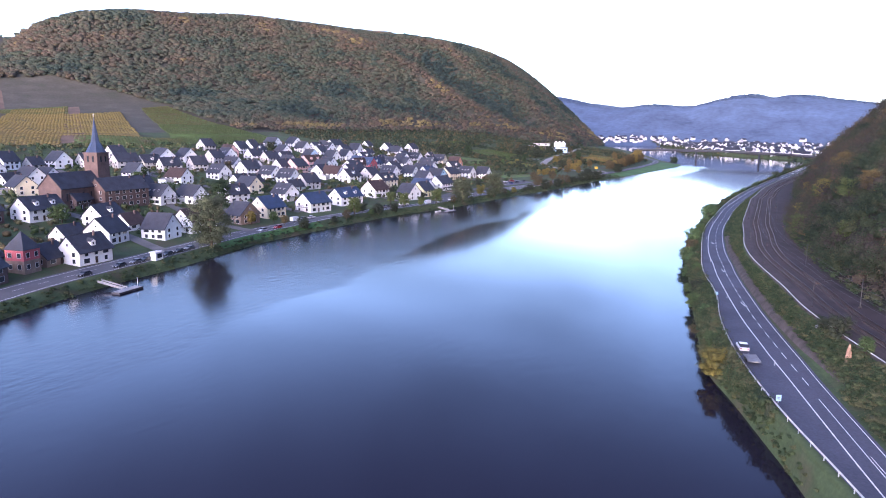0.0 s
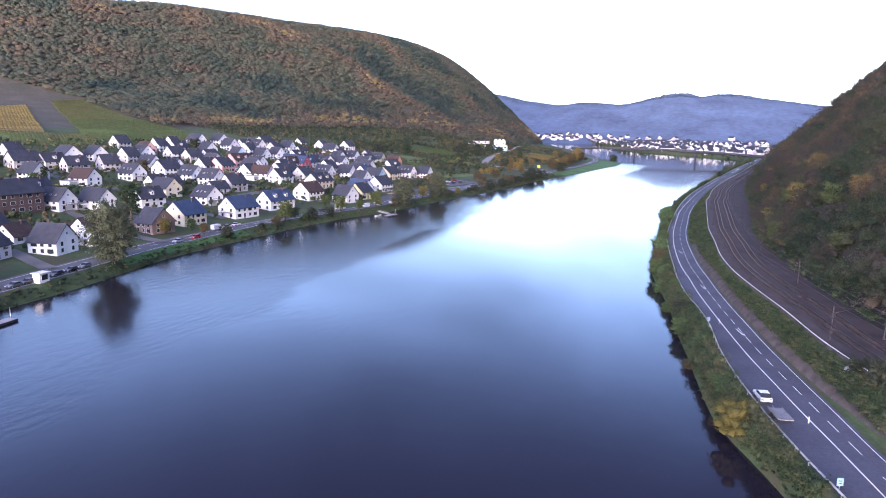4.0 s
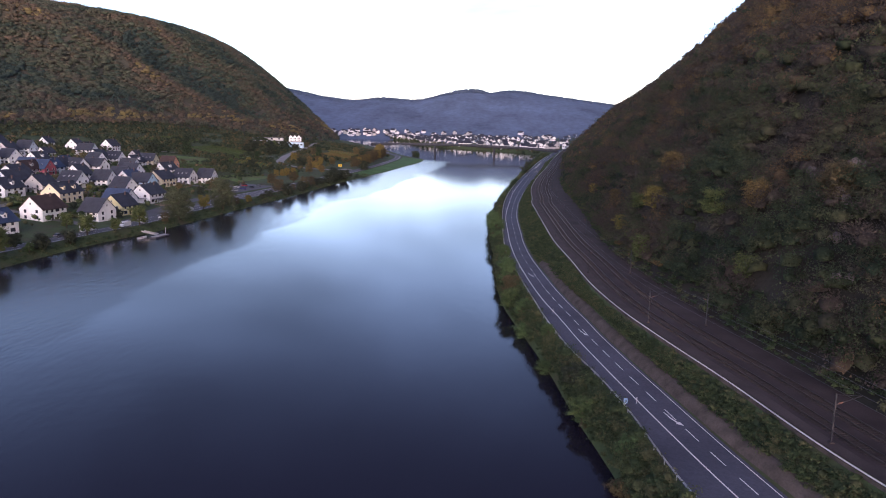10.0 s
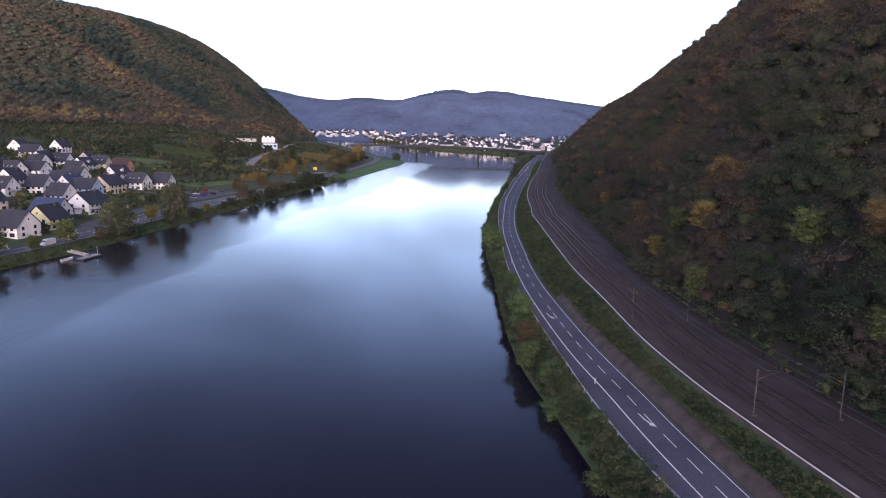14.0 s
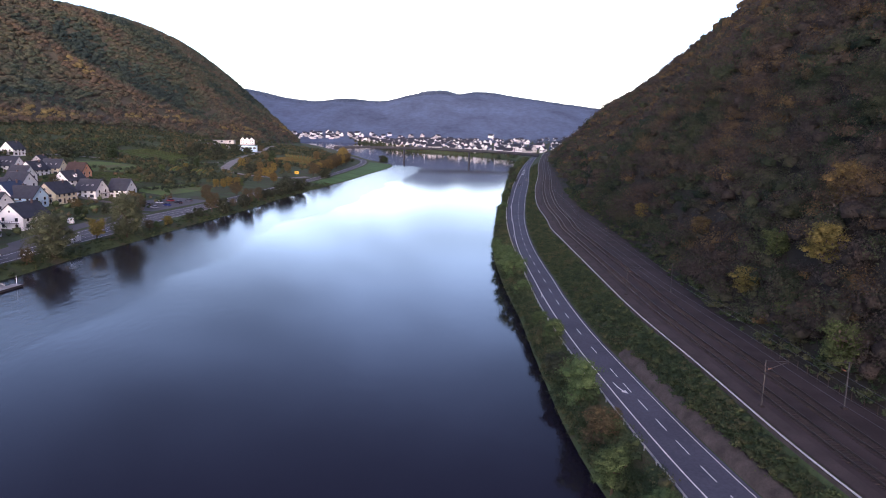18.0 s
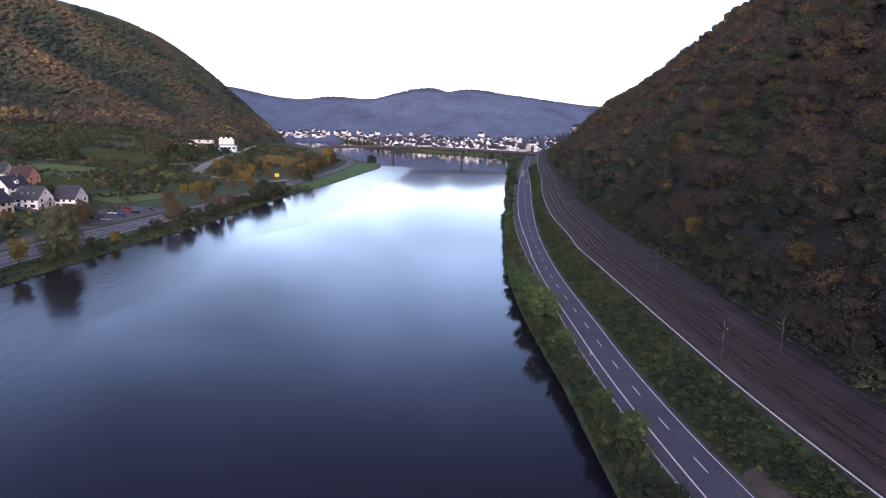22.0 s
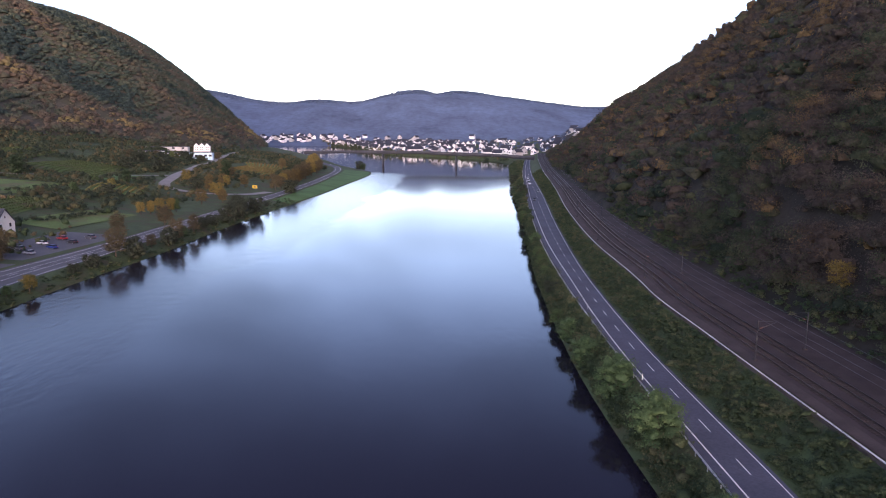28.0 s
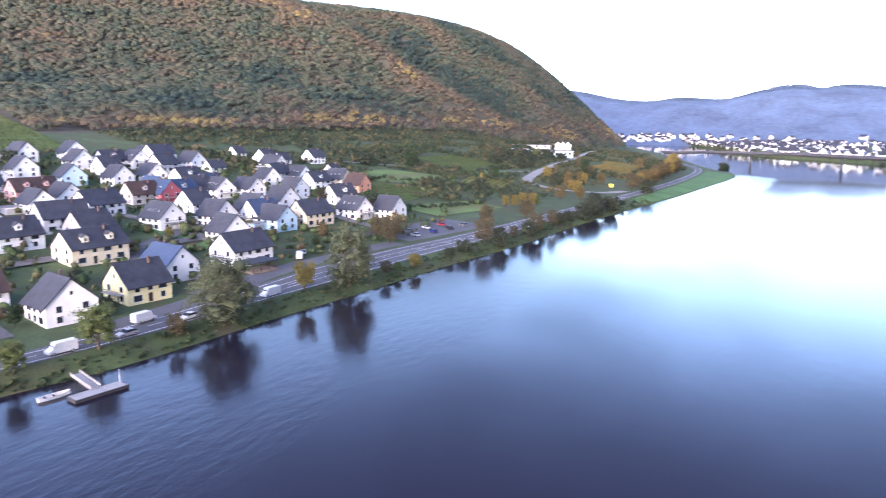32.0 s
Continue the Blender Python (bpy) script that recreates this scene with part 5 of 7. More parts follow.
# ---- landing stages ----
def landing(x, y, yaw, ramp, label, size=0.66):
    root = tagged(new("landing_stage"), label, "landing stage", "landing stages")
    root.matrix_basis = pose(x, y, 0, 0, 0, yaw) @ Matrix.Scale(size, 4)
    bm = bmesh.new()
    prism(bm, [(-2.3, 0.9), (2.3, 0.9), (2.0, -0.5), (-2.0, -0.5)], -7, 7)
    part("pontoon", bm, material("black_hull_paint", (0.05, 0.05, 0.06), 0.6, 0.2, 2, 0.3), root, "dark steel pontoon")
    bm = bmesh.new()
    add_box(bm, 0, 0, 0.94, 4.2, 13.4, 0.08)
    part("deck", bm, CONCRETE, root)
    bm = bmesh.new()
    add_box(bm, -2.0 - ramp / 2, 0, 1.9, ramp + 1.5, 2.6, 0.14, Matrix.Rotation(radians(9), 4, 'Y'))
    part("gangway", bm, CONCRETE, root, "pale gangway")
    for s in (-1.3, 1.3):
        bm = bmesh.new()
        add_box(bm, -2.0 - ramp / 2, s, 2.9, ramp + 1.5, 0.06, 0.06, Matrix.Rotation(radians(9), 4, 'Y'))
        add_box(bm, -2.0 - ramp / 2, s, 2.45, ramp + 1.5, 0.04, 0.5, Matrix.Rotation(radians(9), 4, 'Y'))
        part("handrail", bm, CONCRETE, root)
    bm = bmesh.new()
    add_tube(bm, (0.5, 5.5, 0.9), (0.5, 5.5, 5.2), 0.1, 0.1, 8)
    part("mooring_post", bm, STEEL, root)
    return root


landing(-120.5, -21.5, 6, 12.5, "dark pontoon landing stage with a pale gangway")
landing(-116.4, 200.0, -10, 9.0, "dark pontoon landing stage with a white ramp")
boat = tagged(new("rowing_boat"), "small pale moored boat beside the landing stage", "boat")
boat.matrix_basis = pose(-121.5, 195.5, 0.05, 0, 0, -12)
bm = bmesh.new()
vs = []
for yy, w, h in ((-2.6, 0.6, 0.55), (-1, 0.95, 0.5), (1, 0.9, 0.5), (2.6, 0.05, 0.75)):
    vs.append([bm.verts.new(p) for p in ((-w, yy, h), (-w * 0.6, yy, -0.1), (w * 0.6, yy, -0.1), (w, yy, h))])
for a, b in zip(vs, vs[1:]):
    for i in range(3):
        bm.faces.new((a[i], a[i + 1], b[i + 1], b[i]))
bm.faces.new(vs[0])
bmesh.ops.solidify(bm, geom=bm.faces[:], thickness=0.06)
part("hull", bm, WALLS["white"], boat)
bm = bmesh.new()
add_box(bm, 0, 0, 0.35, 1.5, 0.3, 0.05)
add_box(bm, 0, -1.4, 0.35, 1.4, 0.3, 0.05)
part("thwart", bm, DARKWOOD, boat)

kiosk = tagged(new("kiosk"), "small white kiosk on the quay", "kiosk")
kiosk.matrix_basis = pose(-138.2, 6.5, QUAY_Z, 0, 0, 5)
bm = bmesh.new()
add_box(bm, 0, 0, 1.3, 2.4, 3.4, 2.6)
part("wall", bm, WALLS["white"], kiosk)
bm = bmesh.new()
add_box(bm, 0, 0, 2.72, 3.0, 4.0, 0.22)
part("roof", bm, FRAME, kiosk)
set_window(kiosk, WIDE_WIN, 1.22, 0, 1.5, 90)


# ---- roads and paving of the village bank ----
def quay_level(y):
    return ground_z((quay_near(y) + quay_far(y)) / 2, y)


quay = tagged(new("quay_road", strip_mesh("quay_road", quay_far, quay_near, -300, 1050, 6, 0.05, QUAY_ASPHALT, z=quay_level, across=3)),
              "grey asphalt quay road along the village bank", "road", kind="structure")
qc = between(quay_near, quay_far, 0.5)
line_part("edge_line", shifted(quay_near, -0.9), 0.12, -300, 1000, 6, quay, 0.058, quay_level)
line_part("edge_line", shifted(quay_far, 1.6), 0.12, -60, 900, 6, quay, 0.058, quay_level)
line_part("centre_line", between(quay_near, quay_far, 0.36), 0.1, 240, 560, 6, quay, 0.058, quay_level)
line_part("centre_line", between(quay_near, quay_far, 0.62), 0.1, 260, 480, 6, quay, 0.058, quay_level)
y = -60.0
while y < 560:
    painted_bar(quay, "dash", float(qc(y)), y, heading(qc, y), DASH, float(quay_level(y)) + 0.06)
    y += 9.0
park = tagged(new("car_park", strip_mesh("car_park", lambda y: quay_far(y) - 26 + 0 * y, shifted(quay_far, -0.2), 348, 402, 6, 0.07, QUAY_ASPHALT, across=4)),
              "grey asphalt car park beside the quay road", "car park", kind="structure")
street = tagged(new("village_street", strip_mesh("village_street", lambda y: quay_far(y) - 9 + 0 * y, shifted(quay_far, -0.2), 222, 345, 6, 0.07, QUAY_ASPHALT, across=3)),
                "paved forecourt beside the quay road", "pavement", kind="structure")
tagged(new("meadow", strip_mesh("meadow", shifted(quay_near, 2.5), shifted(water_left, -1.6), 545, 866, 6, 0.09, MEADOW, across=4)),
                "bright green riverside meadow", "meadow", kind="structure")
tagged(new("quay_lawn", strip_mesh("quay_lawn", shifted(quay_near, 0.5), shifted(water_left, -2.2), 40, 110, 5, 0.1, MEADOW, across=3)),
              "mown green lawn on the quay slope", "lawn", kind="structure")


def ribbon(name, pts, width, mat, label):
    """A lane through the fields: points joined by a soft curve."""
    ys = np.linspace(0, len(pts) - 1, len(pts) * 10)
    fx = smooth_line(*[(i, p[0]) for i, p in enumerate(pts)])
    fy = smooth_line(*[(i, p[1]) for i, p in enumerate(pts)])
    x, y = fx(ys), fy(ys)
    dx, dy = np.gradient(x), np.gradient(y)
    l = np.hypot(dx, dy)
    nx, ny = -dy / l * width / 2, dx / l * width / 2
    rows = []
    for u in (-1, -0.33, 0.33, 1):
        rows.append(np.stack([x + nx * u, y + ny * u, ground_z(x + nx * u, y + ny * u) + 0.35], 1))
    v = np.stack(rows, 1)
    n, k = v.shape[:2]
    i, j = np.meshgrid(np.arange(n - 1), np.arange(k - 1), indexing="ij")
    i, j = i.ravel(), j.ravel()
    fc = np.stack([i * k + j, i * k + j + 1, (i + 1) * k + j + 1, (i + 1) * k + j], 1)
    return tagged(new(name, raw_mesh(name, v.reshape(-1, 3), fc, [mat])), label, "road", kind="structure")


LANE = material("pale_lane", (0.26, 0.25, 0.24), 0.9, 0.12, 6, 0.5)
ribbon("lane", [(-106, 590), (-116, 568), (-138, 558), (-160, 563), (-171, 582), (-178, 620), (-193, 712), (-208, 842), (-232, 980), (-252, 1130)], 7, LANE, "pale grey lane climbing from the quay road past the works")
ribbon("lane", [(-180, 628), (-225, 606), (-262, 566), (-300, 520)], 3, LANE, "narrow pale field lane")
ribbon("lane", [(-160, 262), (-185, 268), (-200, 300), (-206, 350)], 5, QUAY_ASPHALT, "grey village street between the gardens")

for pts in ([(-150, 20), (-185, 32), (-225, 40), (-262, 30)], [(-152, 72), (-190, 80), (-230, 96), (-280, 110), (-330, 118)], [(-168, 130), (-205, 140), (-250, 150), (-310, 160)],
            [(-190, 60), (-196, 120), (-198, 180), (-196, 240), (-190, 300)], [(-245, 30), (-250, 110), (-252, 190), (-250, 270), (-240, 350), (-225, 410)],
            [(-300, 90), (-305, 170), (-305, 250), (-296, 330)], [(-150, 205), (-190, 215), (-240, 225), (-310, 232)], [(-155, 290), (-190, 300), (-240, 305), (-300, 300)], [(-148, 360), (-180, 366), (-225, 372)]):
    ribbon("village_street", pts, 5, STREET, "narrow paved street between the village houses")

# ---- fields and vineyards ----
def field(name, x0, y0, x1, y1, wide, mat, label, rows=0, row_mat=None, seed=1):
    """A plot laid on the slope along the line from (x0, y0) to (x1, y1); with rows, vines stand on it."""
    a, b = np.array((x0, y0), float), np.array((x1, y1), float)
    d = b - a
    ln = np.linalg.norm(d)
    d /= ln
    nrm = np.array((-d[1], d[0]))
    n, k = max(3, int(ln / 6)), max(3, int(wide / 6))
    u, w = np.meshgrid(np.linspace(0, ln, n), np.linspace(0, wide, k), indexing="ij")
    w = w * (0.9 + 0.1 * np.sin(u / 17.0))
    p = a + u[..., None] * d + w[..., None] * nrm
    z = ground_z(p[..., 0], p[..., 1]) + 0.3
    i, j = np.meshgrid(np.arange(n - 1), np.arange(k - 1), indexing="ij")
    i, j = i.ravel(), j.ravel()
    fc = np.stack([i * k + j, i * k + j + 1, (i + 1) * k + j + 1, (i + 1) * k + j], 1)
    ob = tagged(new(name, raw_mesh(name, np.concatenate([p, z[..., None]], 2).reshape(-1, 3), fc, [mat], smooth=True)), label, "field", kind="structure")
    if rows:
        g = np.random.default_rng(seed)
        cs = []
        for r in range(rows):
            m = int(ln / 2.2)
            uu = np.linspace(1, ln - 1, m)
            q = a + uu[:, None] * d + (wide * (r + 0.5) / rows) * (0.9 + 0.1 * np.sin(uu / 17.0))[:, None] * nrm
            cs.append(np.stack([q[:, 0], q[:, 1], ground_z(q[:, 0], q[:, 1]) + 0.9], 1))
        c = np.concatenate(cs)
        v, f3, t, sm = leaf_cloud(c, np.tile([[1.3, 1.3, 0.9]], (len(c), 1)), 8, 0.35, g.uniform(0, 1, len(c)), seed, 0.0, 1, (0.8, 1.0))
        tagged(new("vines", raw_mesh("vines", v, f3, [row_mat], t, smooth=sm)), "rows of trained autumn vines", "vineyard", kind="stuff")
    return ob


VINE_G = foliage("green_vine_leaves", [(0.075, 0.105, 0.028), (0.105, 0.13, 0.034)], 30, 1.5, 0.06, 0.15, 0.6)
VINE_Y = foliage("yellow_vine_leaves", [(0.22, 0.17, 0.035), (0.30, 0.215, 0.042)], 22, 1.5, 0.06, 0.15, 0.6)


def slope_field(y0, y1, d0, d1, mat, label, vines=None, seed=1, gap=2.8, lean=(0.72, 0.72)):
    """A vineyard plot on the village slope, between two distances from the river, with rows leaning uphill downstream."""
    def place(u, d):
        yy = (y0 + lean[0] * (d - d0)) * (1 - u) + (y1 + lean[1] * (d - d0)) * u
        return water_left(yy) - d, yy
    n, k = max(4, int((y1 - y0) / 6)), max(4, int((d1 - d0) / 6))
    u, d = np.meshgrid(np.linspace(0, 1, n), np.linspace(d0, d1, k), indexing="ij")
    x, yy = place(u, d)
    z = ground_z(x, yy) + 0.35
    i, j = np.meshgrid(np.arange(n - 1), np.arange(k - 1), indexing="ij")
    i, j = i.ravel(), j.ravel()
    fc = np.stack([i * k + j, (i + 1) * k + j, (i + 1) * k + j + 1, i * k + j + 1], 1)
    tagged(new("vineyard", raw_mesh("vineyard", np.stack([x, yy, z], 2).reshape(-1, 3), fc, [mat], smooth=True)), label, "vineyard", kind="structure")
    if vines:
        g = np.random.default_rng(seed)
        rows, along = int((y1 - y0) / gap), int((d1 - d0) / 3.6)
        u, d = np.meshgrid((np.arange(rows) + 0.5) / rows, np.linspace(d0 + 1, d1 - 1, along), indexing="ij")
        keep = g.uniform(0, 1, u.shape) > 0.1
        x, yy = place(u[keep], d[keep])
        c = np.stack([x, yy, ground_z(x, yy) + 0.6], 1)
        v, f3, t, sm = leaf_cloud(c, np.tile([[2.7, 1.15, 0.5]], (len(c), 1)), 3, 0.4, g.uniform(0, 1, len(c)), seed, 0.0, 1, (0.8, 1.0))
        tagged(new("vines", raw_mesh("vines", v, f3, [vines], t, smooth=sm)), "rows of trained autumn vines", "vineyard", kind="stuff")


VINE_L = foliage("late_vine_leaves", [(0.10, 0.105, 0.03), (0.145, 0.13, 0.038)], 30, 1.5, 0.06, 0.15, 0.6)
slope_field(40, 112, 262, 420, GOLD, "golden autumn vineyard on the slope above the church", VINE_Y, 2)
slope_field(116, 172, 262, 560, GOLD, "yellow autumn vineyard above the village", VINE_Y, 3)
slope_field(174, 194, 270, 560, FALLOW, "bare reddish brown strip between two vineyards")
slope_field(196, 262, 300, 500, GOLD, "yellow autumn vineyard beside the church spire", VINE_Y, 11)
slope_field(170, 262, 248, 298, FIELD, "ochre and green vineyard under the yellow one", VINE_L, 5)
slope_field(264, 382, 262, 380, FIELD, "smooth green vineyard slope under the wood", VINE_G, 6, 2.8, (0.72, 0.4))
slope_field(350, 428, 382, 515, FIELD, "green vineyard plot at the edge of the wood", VINE_L, 7, 2.8, (0.72, 0.4))
slope_field(198, 348, 502, 566, FIELD, "pale green vineyard strip under the terraces", VINE_L, 12)
slope_field(190, 330, 570, 660, FALLOW, "bare brown vineyard terraces under the wood", None, 13, 4.4, (0.72, 0.6))
slope_field(60, 188, 564, 640, FIELD, "olive vineyard strip beside the bare terraces", VINE_L, 14)
slope_field(-60, 36, 262, 470, GOLD, "ochre vineyard slope upstream", VINE_L, 8, 5.0)
slope_field(-60, 82, 246, 260, FIELD, "green vineyard slope upstream", VINE_G, 9, 5.0)
field("vineyard", -180, 408, -182, 470, 52, FIELD, "green vineyard plot beside the last houses", 14, VINE_G, 7)
field("field", -152, 405, -140, 455, 24, FIELD, "green meadow beside the car park")
field("vineyard", -222, 595, -228, 672, 50, FIELD, "pale green vineyard plot among hedges", 12, VINE_G, 8)
field("vineyard", -163, 515, -172, 560, 30, FIELD, "yellow-green vineyard strip", 8, foliage("mixed_vine_leaves", [(0.13, 0.12, 0.025), (0.18, 0.15, 0.03)], 30), 9)
field("vineyard", -122, 700, -126, 830, 50, FIELD, "ochre vineyard under the lane", 14, foliage("ochre_vine_leaves", [(0.15, 0.12, 0.03), (0.19, 0.13, 0.03)], 30), 10)
field("field", -208, 488, -214, 544, 46, FIELD, "pale green meadow plot between hedges")
field("vineyard", -288, 602, -292, 698, 36, FIELD, "green vineyard plot under the wood", 9, VINE_G, 12)
field("garden_plot", -218, 300, -196, 305, 7, FALLOW, "terraced brown garden earth between village lawns")
field("garden_lawn", -216, 289, -190, 294, 9, MEADOW, "mown green garden lawn in the village")
field("garden_lawn", -184, 288, -170, 291, 12, MEADOW, "mown green garden lawn below a lane")
field("field", -186, 584, -200, 624, 24, MEADOW, "small bright green meadow")

# ---- vehicles ----
CARS = {}
PAINTS = {"white": (0.72, 0.73, 0.75), "black": (0.02, 0.02, 0.025), "red": (0.35, 0.02, 0.02), "silver": (0.42, 0.43, 0.46), "blue": (0.02, 0.04, 0.22), "grey": (0.10, 0.105, 0.115)}


def build_car(colour, kind):
    """Nose towards +y."""
    body = material(colour + "_car_paint", PAINTS[colour], 0.3, 0.05, 2, 0.5, spec=0.6)
    names = {"car": "parked %s passenger car with dark windows", "van": "parked %s panel van beside the road", "motorhome": "parked %s motorhome on the quay"}
    root = tagged(new(kind), names[kind] % colour, kind, "vehicles")
    ln, wd = {"car": (4.4, 1.78), "van": (5.4, 2.0), "motorhome": (6.6, 2.25)}[kind]
    h = {"car": 1.45, "van": 2.3, "motorhome": 2.9}[kind]
    bm = bmesh.new()
    if kind == "car":
        side = [(-2.2, 0.35), (2.15, 0.32), (2.2, 0.62), (1.95, 0.82), (1.0, 0.95), (-1.95, 0.98), (-2.2, 0.75)]
        top = [(0.95, 0.94), (0.25, 1.42), (-1.2, 1.45), (-1.95, 0.97)]
    else:
        side = [(-ln / 2, 0.4), (ln / 2 - 0.05, 0.35), (ln / 2, 0.9), (ln / 2 - 0.75, 1.15), (-ln / 2, 1.2)]
        top = [(ln / 2 - 0.75, 1.14), (ln / 2 - 1.45 + (0.5 if kind == "motorhome" else 0), h), (-ln / 2, h), (-ln / 2, 1.19)]
    prism(bm, side, -wd / 2, wd / 2)
    bmesh.ops.rotate(bm, verts=bm.verts, cent=(0, 0, 0), matrix=Matrix.Rotation(radians(90), 3, 'Z'))
    bmesh.ops.bevel(bm, geom=bm.edges[:], offset=0.06, segments=1, affect='EDGES')
    part("body", bm, body, root)
    bm = bmesh.new()
    prism(bm, top, -wd / 2 + 0.1, wd / 2 - 0.1)
    bmesh.ops.rotate(bm, verts=bm.verts, cent=(0, 0, 0), matrix=Matrix.Rotation(radians(90), 3, 'Z'))
    part("cabin", bm, GLASS if kind == "car" else body, root)
    if kind == "car":
        bm = bmesh.new()
        add_box(bm, 0, -0.48, 1.46, wd - 0.35, 1.35, 0.05)
        part("roof", bm, body, root)
    else:
        bm = bmesh.new()
        add_box(bm, 0, ln / 2 - 1.08, 1.55, wd - 0.35, 0.08, 0.75, Matrix.Rotation(radians(-32), 4, 'X'))
        part("windscreen", bm, GLASS, root)
    for sx in (-1, 1):
        for yy in (-ln * 0.31, ln * 0.31):
            bm = bmesh.new()
            add_tube(bm, (sx * (wd / 2 - 0.2), yy, 0.32), (sx * (wd / 2 + 0.01), yy, 0.32), 0.32, 0.32, 14)
            wheel = part("wheel", bm, RUBBER, root)
            bm = bmesh.new()
            add_tube(bm, (sx * (wd / 2 - 0.02), yy, 0.32), (sx * (wd / 2 + 0.03), yy, 0.32), 0.2, 0.18, 10)
            part("rim", bm, STEEL, wheel)
        bm = bmesh.new()
        add_box(bm, sx * (wd / 2 - 0.3), ln / 2 - 0.03, 0.66, 0.36, 0.12, 0.16)
        part("headlight", bm, FRAME, root)
        bm = bmesh.new()
        add_box(bm, sx * (wd / 2 - 0.25), -ln / 2 + 0.02, 0.8, 0.3, 0.1, 0.16)
        part("tail_light", bm, material("red_lamp_glass", (0.3, 0.02, 0.02), 0.3, 0.1, 1, 0.2), root)
    return root


def park_car(colour, kind, x, y, yaw, z=None):
    z = float(ground_z(x, y)) + 0.06 if z is None else z
    if (colour, kind) in CARS:
        return copy_thing(CARS[(colour, kind)], pose(x, y, z, 0, 0, yaw))
    c = build_car(colour, kind)
    CARS[(colour, kind)] = c
    c.matrix_basis = pose(x, y, z, 0, 0, yaw)
    return c


park_car("white", "car", 41.2, -17.4, heading(guard_line, -17), ROAD_Z + 0.06)
# flat trailer behind the white car
trailer = tagged(new("flat_trailer"), "grey flatbed trailer parked behind the white car", "trailer")
bm = bmesh.new()
add_box(bm, 0, 0, 0.62, 2.2, 4.6, 0.12)
for sx in (-1.06, 1.06):
    add_box(bm, sx, 0, 0.75, 0.06, 4.6, 0.16)
add_box(bm, 0, 2.9, 0.5, 0.12, 1.4, 0.1)
part("bed", bm, material("trailer_bed", (0.20, 0.20, 0.215), 0.7, 0.2, 1.0, 0.2), trailer)
for sx in (-1.1, 1.1):
    for sy in (-0.45, 0.45):
        bm = bmesh.new()
        add_tube(bm, (sx - 0.1, sy, 0.33), (sx + 0.1, sy, 0.33), 0.33, 0.33, 16)
        part("wheel", bm, RUBBER, trailer)
trailer.matrix_basis = pose(43.0, -24.6, ROAD_Z + 0.06, 0, 0, heading(guard_line, -24))
# carved wooden post and a stone block on the verge
post = tagged(new("carved_post"), "weathered pale wooden post tapering to a point", "post")
bm = bmesh.new()
for z0, z1, r0, r1 in ((-0.3, 1.0, 0.5, 0.52), (1.0, 2.0, 0.52, 0.4), (2.0, 2.9, 0.4, 0.2), (2.9, 3.3, 0.2, 0.05)):
    add_tube(bm, (0, 0, z0), (0, 0, z1), r0, r1, 10)
part("shaft", bm, material("weathered_wood", (0.26, 0.17, 0.12), 0.9, 0.3, 0.6, 0.08, 0.5), post)
post.location = (58.3, -26.3, float(ground_z(58.3, -26.3)))
stone = bmesh.new()
bmesh.ops.create_icosphere(stone, subdivisions=2, radius=0.8)
for i, w in enumerate(stone.verts):
    w.co *= 1 + 0.15 * math.sin(i * 2.3)
block = bpy.data.meshes.new("boulder")
stone.to_mesh(block)
stone.free()
block.materials.append(CONCRETE)
boulder = tagged(new("boulder", block), "pale grey boulder on the grass verge", "boulder")
boulder.location = (54.8, -9.4, float(ground_z(54.8, -9.4)) + 0.3)
# post-and-wire fence at the foot of the slope
fence = tagged(new("railway_fence"), "low wire fence on thin posts beside the railway", "fence")
fy = [62 + 2.5 * i for i in range(28)]
for y in fy:
    bm = bmesh.new()
    add_box(bm, float(hill_foot(y)) - 0.9, y, RAIL_Z + 0.6, 0.06, 0.06, 1.6)
    part("post", bm, DARKWOOD, fence)
for h in (0.4, 0.85, 1.3):
    rail_beam(shifted(hill_foot, -0.9), fy[0], fy[-1], 2.5, [(-0.012, h), (0.012, h), (0, h + 0.02)], "wire", DARKWOOD, fence, lambda y: 0 * y + RAIL_Z)
for colour, y in (("black", 520), ("silver", 575), ("white", 640), ("grey", 655), ("silver", 672), ("white", 700)):
    f = between(edge_left, edge_right, 0.25 if y != 575 else 0.75)
    park_car(colour, "car", float(f(y)), y, heading(f, y) + (180 if y != 575 else 0), float(road_z(y)) + 0.06)
near_kerb = shifted(quay_near, -1.9)
for colour, kind, y in (("black", "car", -22), ("black", "car", -8), ("grey", "car", -1), ("black", "car", 3.5), ("black", "car", 14), ("black", "car", 20), ("grey", "car", 26),
                        ("silver", "car", 74), ("red", "car", 84), ("white", "van", 206), ("silver", "car", 219), ("white", "car", 234), ("white", "van", 259)):
    park_car(colour, kind, float(near_kerb(y)), y, heading(near_kerb, y) + 180)
far_kerb = shifted(quay_far, 1.4)
for colour, kind, y in (("white", "van", 106), ("silver", "car", 113), ("white", "car", 119), ("silver", "car", 152), ("grey", "car", 178), ("white", "motorhome", 192), ("white", "van", 228)):
    park_car(colour, kind, float(far_kerb(y)), y, heading(far_kerb, y))
for i, (colour, kind) in enumerate((("blue", "car"), ("silver", "car"), ("grey", "car"), ("blue", "car"), ("white", "car"), ("black", "car"), ("red", "car"), ("grey", "car"))):
    y = 352 + i * 5.6
    park_car(colour, kind, float(quay_far(y)) - (9 if i % 2 else 16), y, 60)
for colour, kind, x, y in (("white", "van", -150, 300), ("silver", "car", -153, 306), ("black", "car", -168, 2), ("grey", "car", -166, 12), ("silver", "car", -164, -4)):
    park_car(colour, kind, x, y, 35)


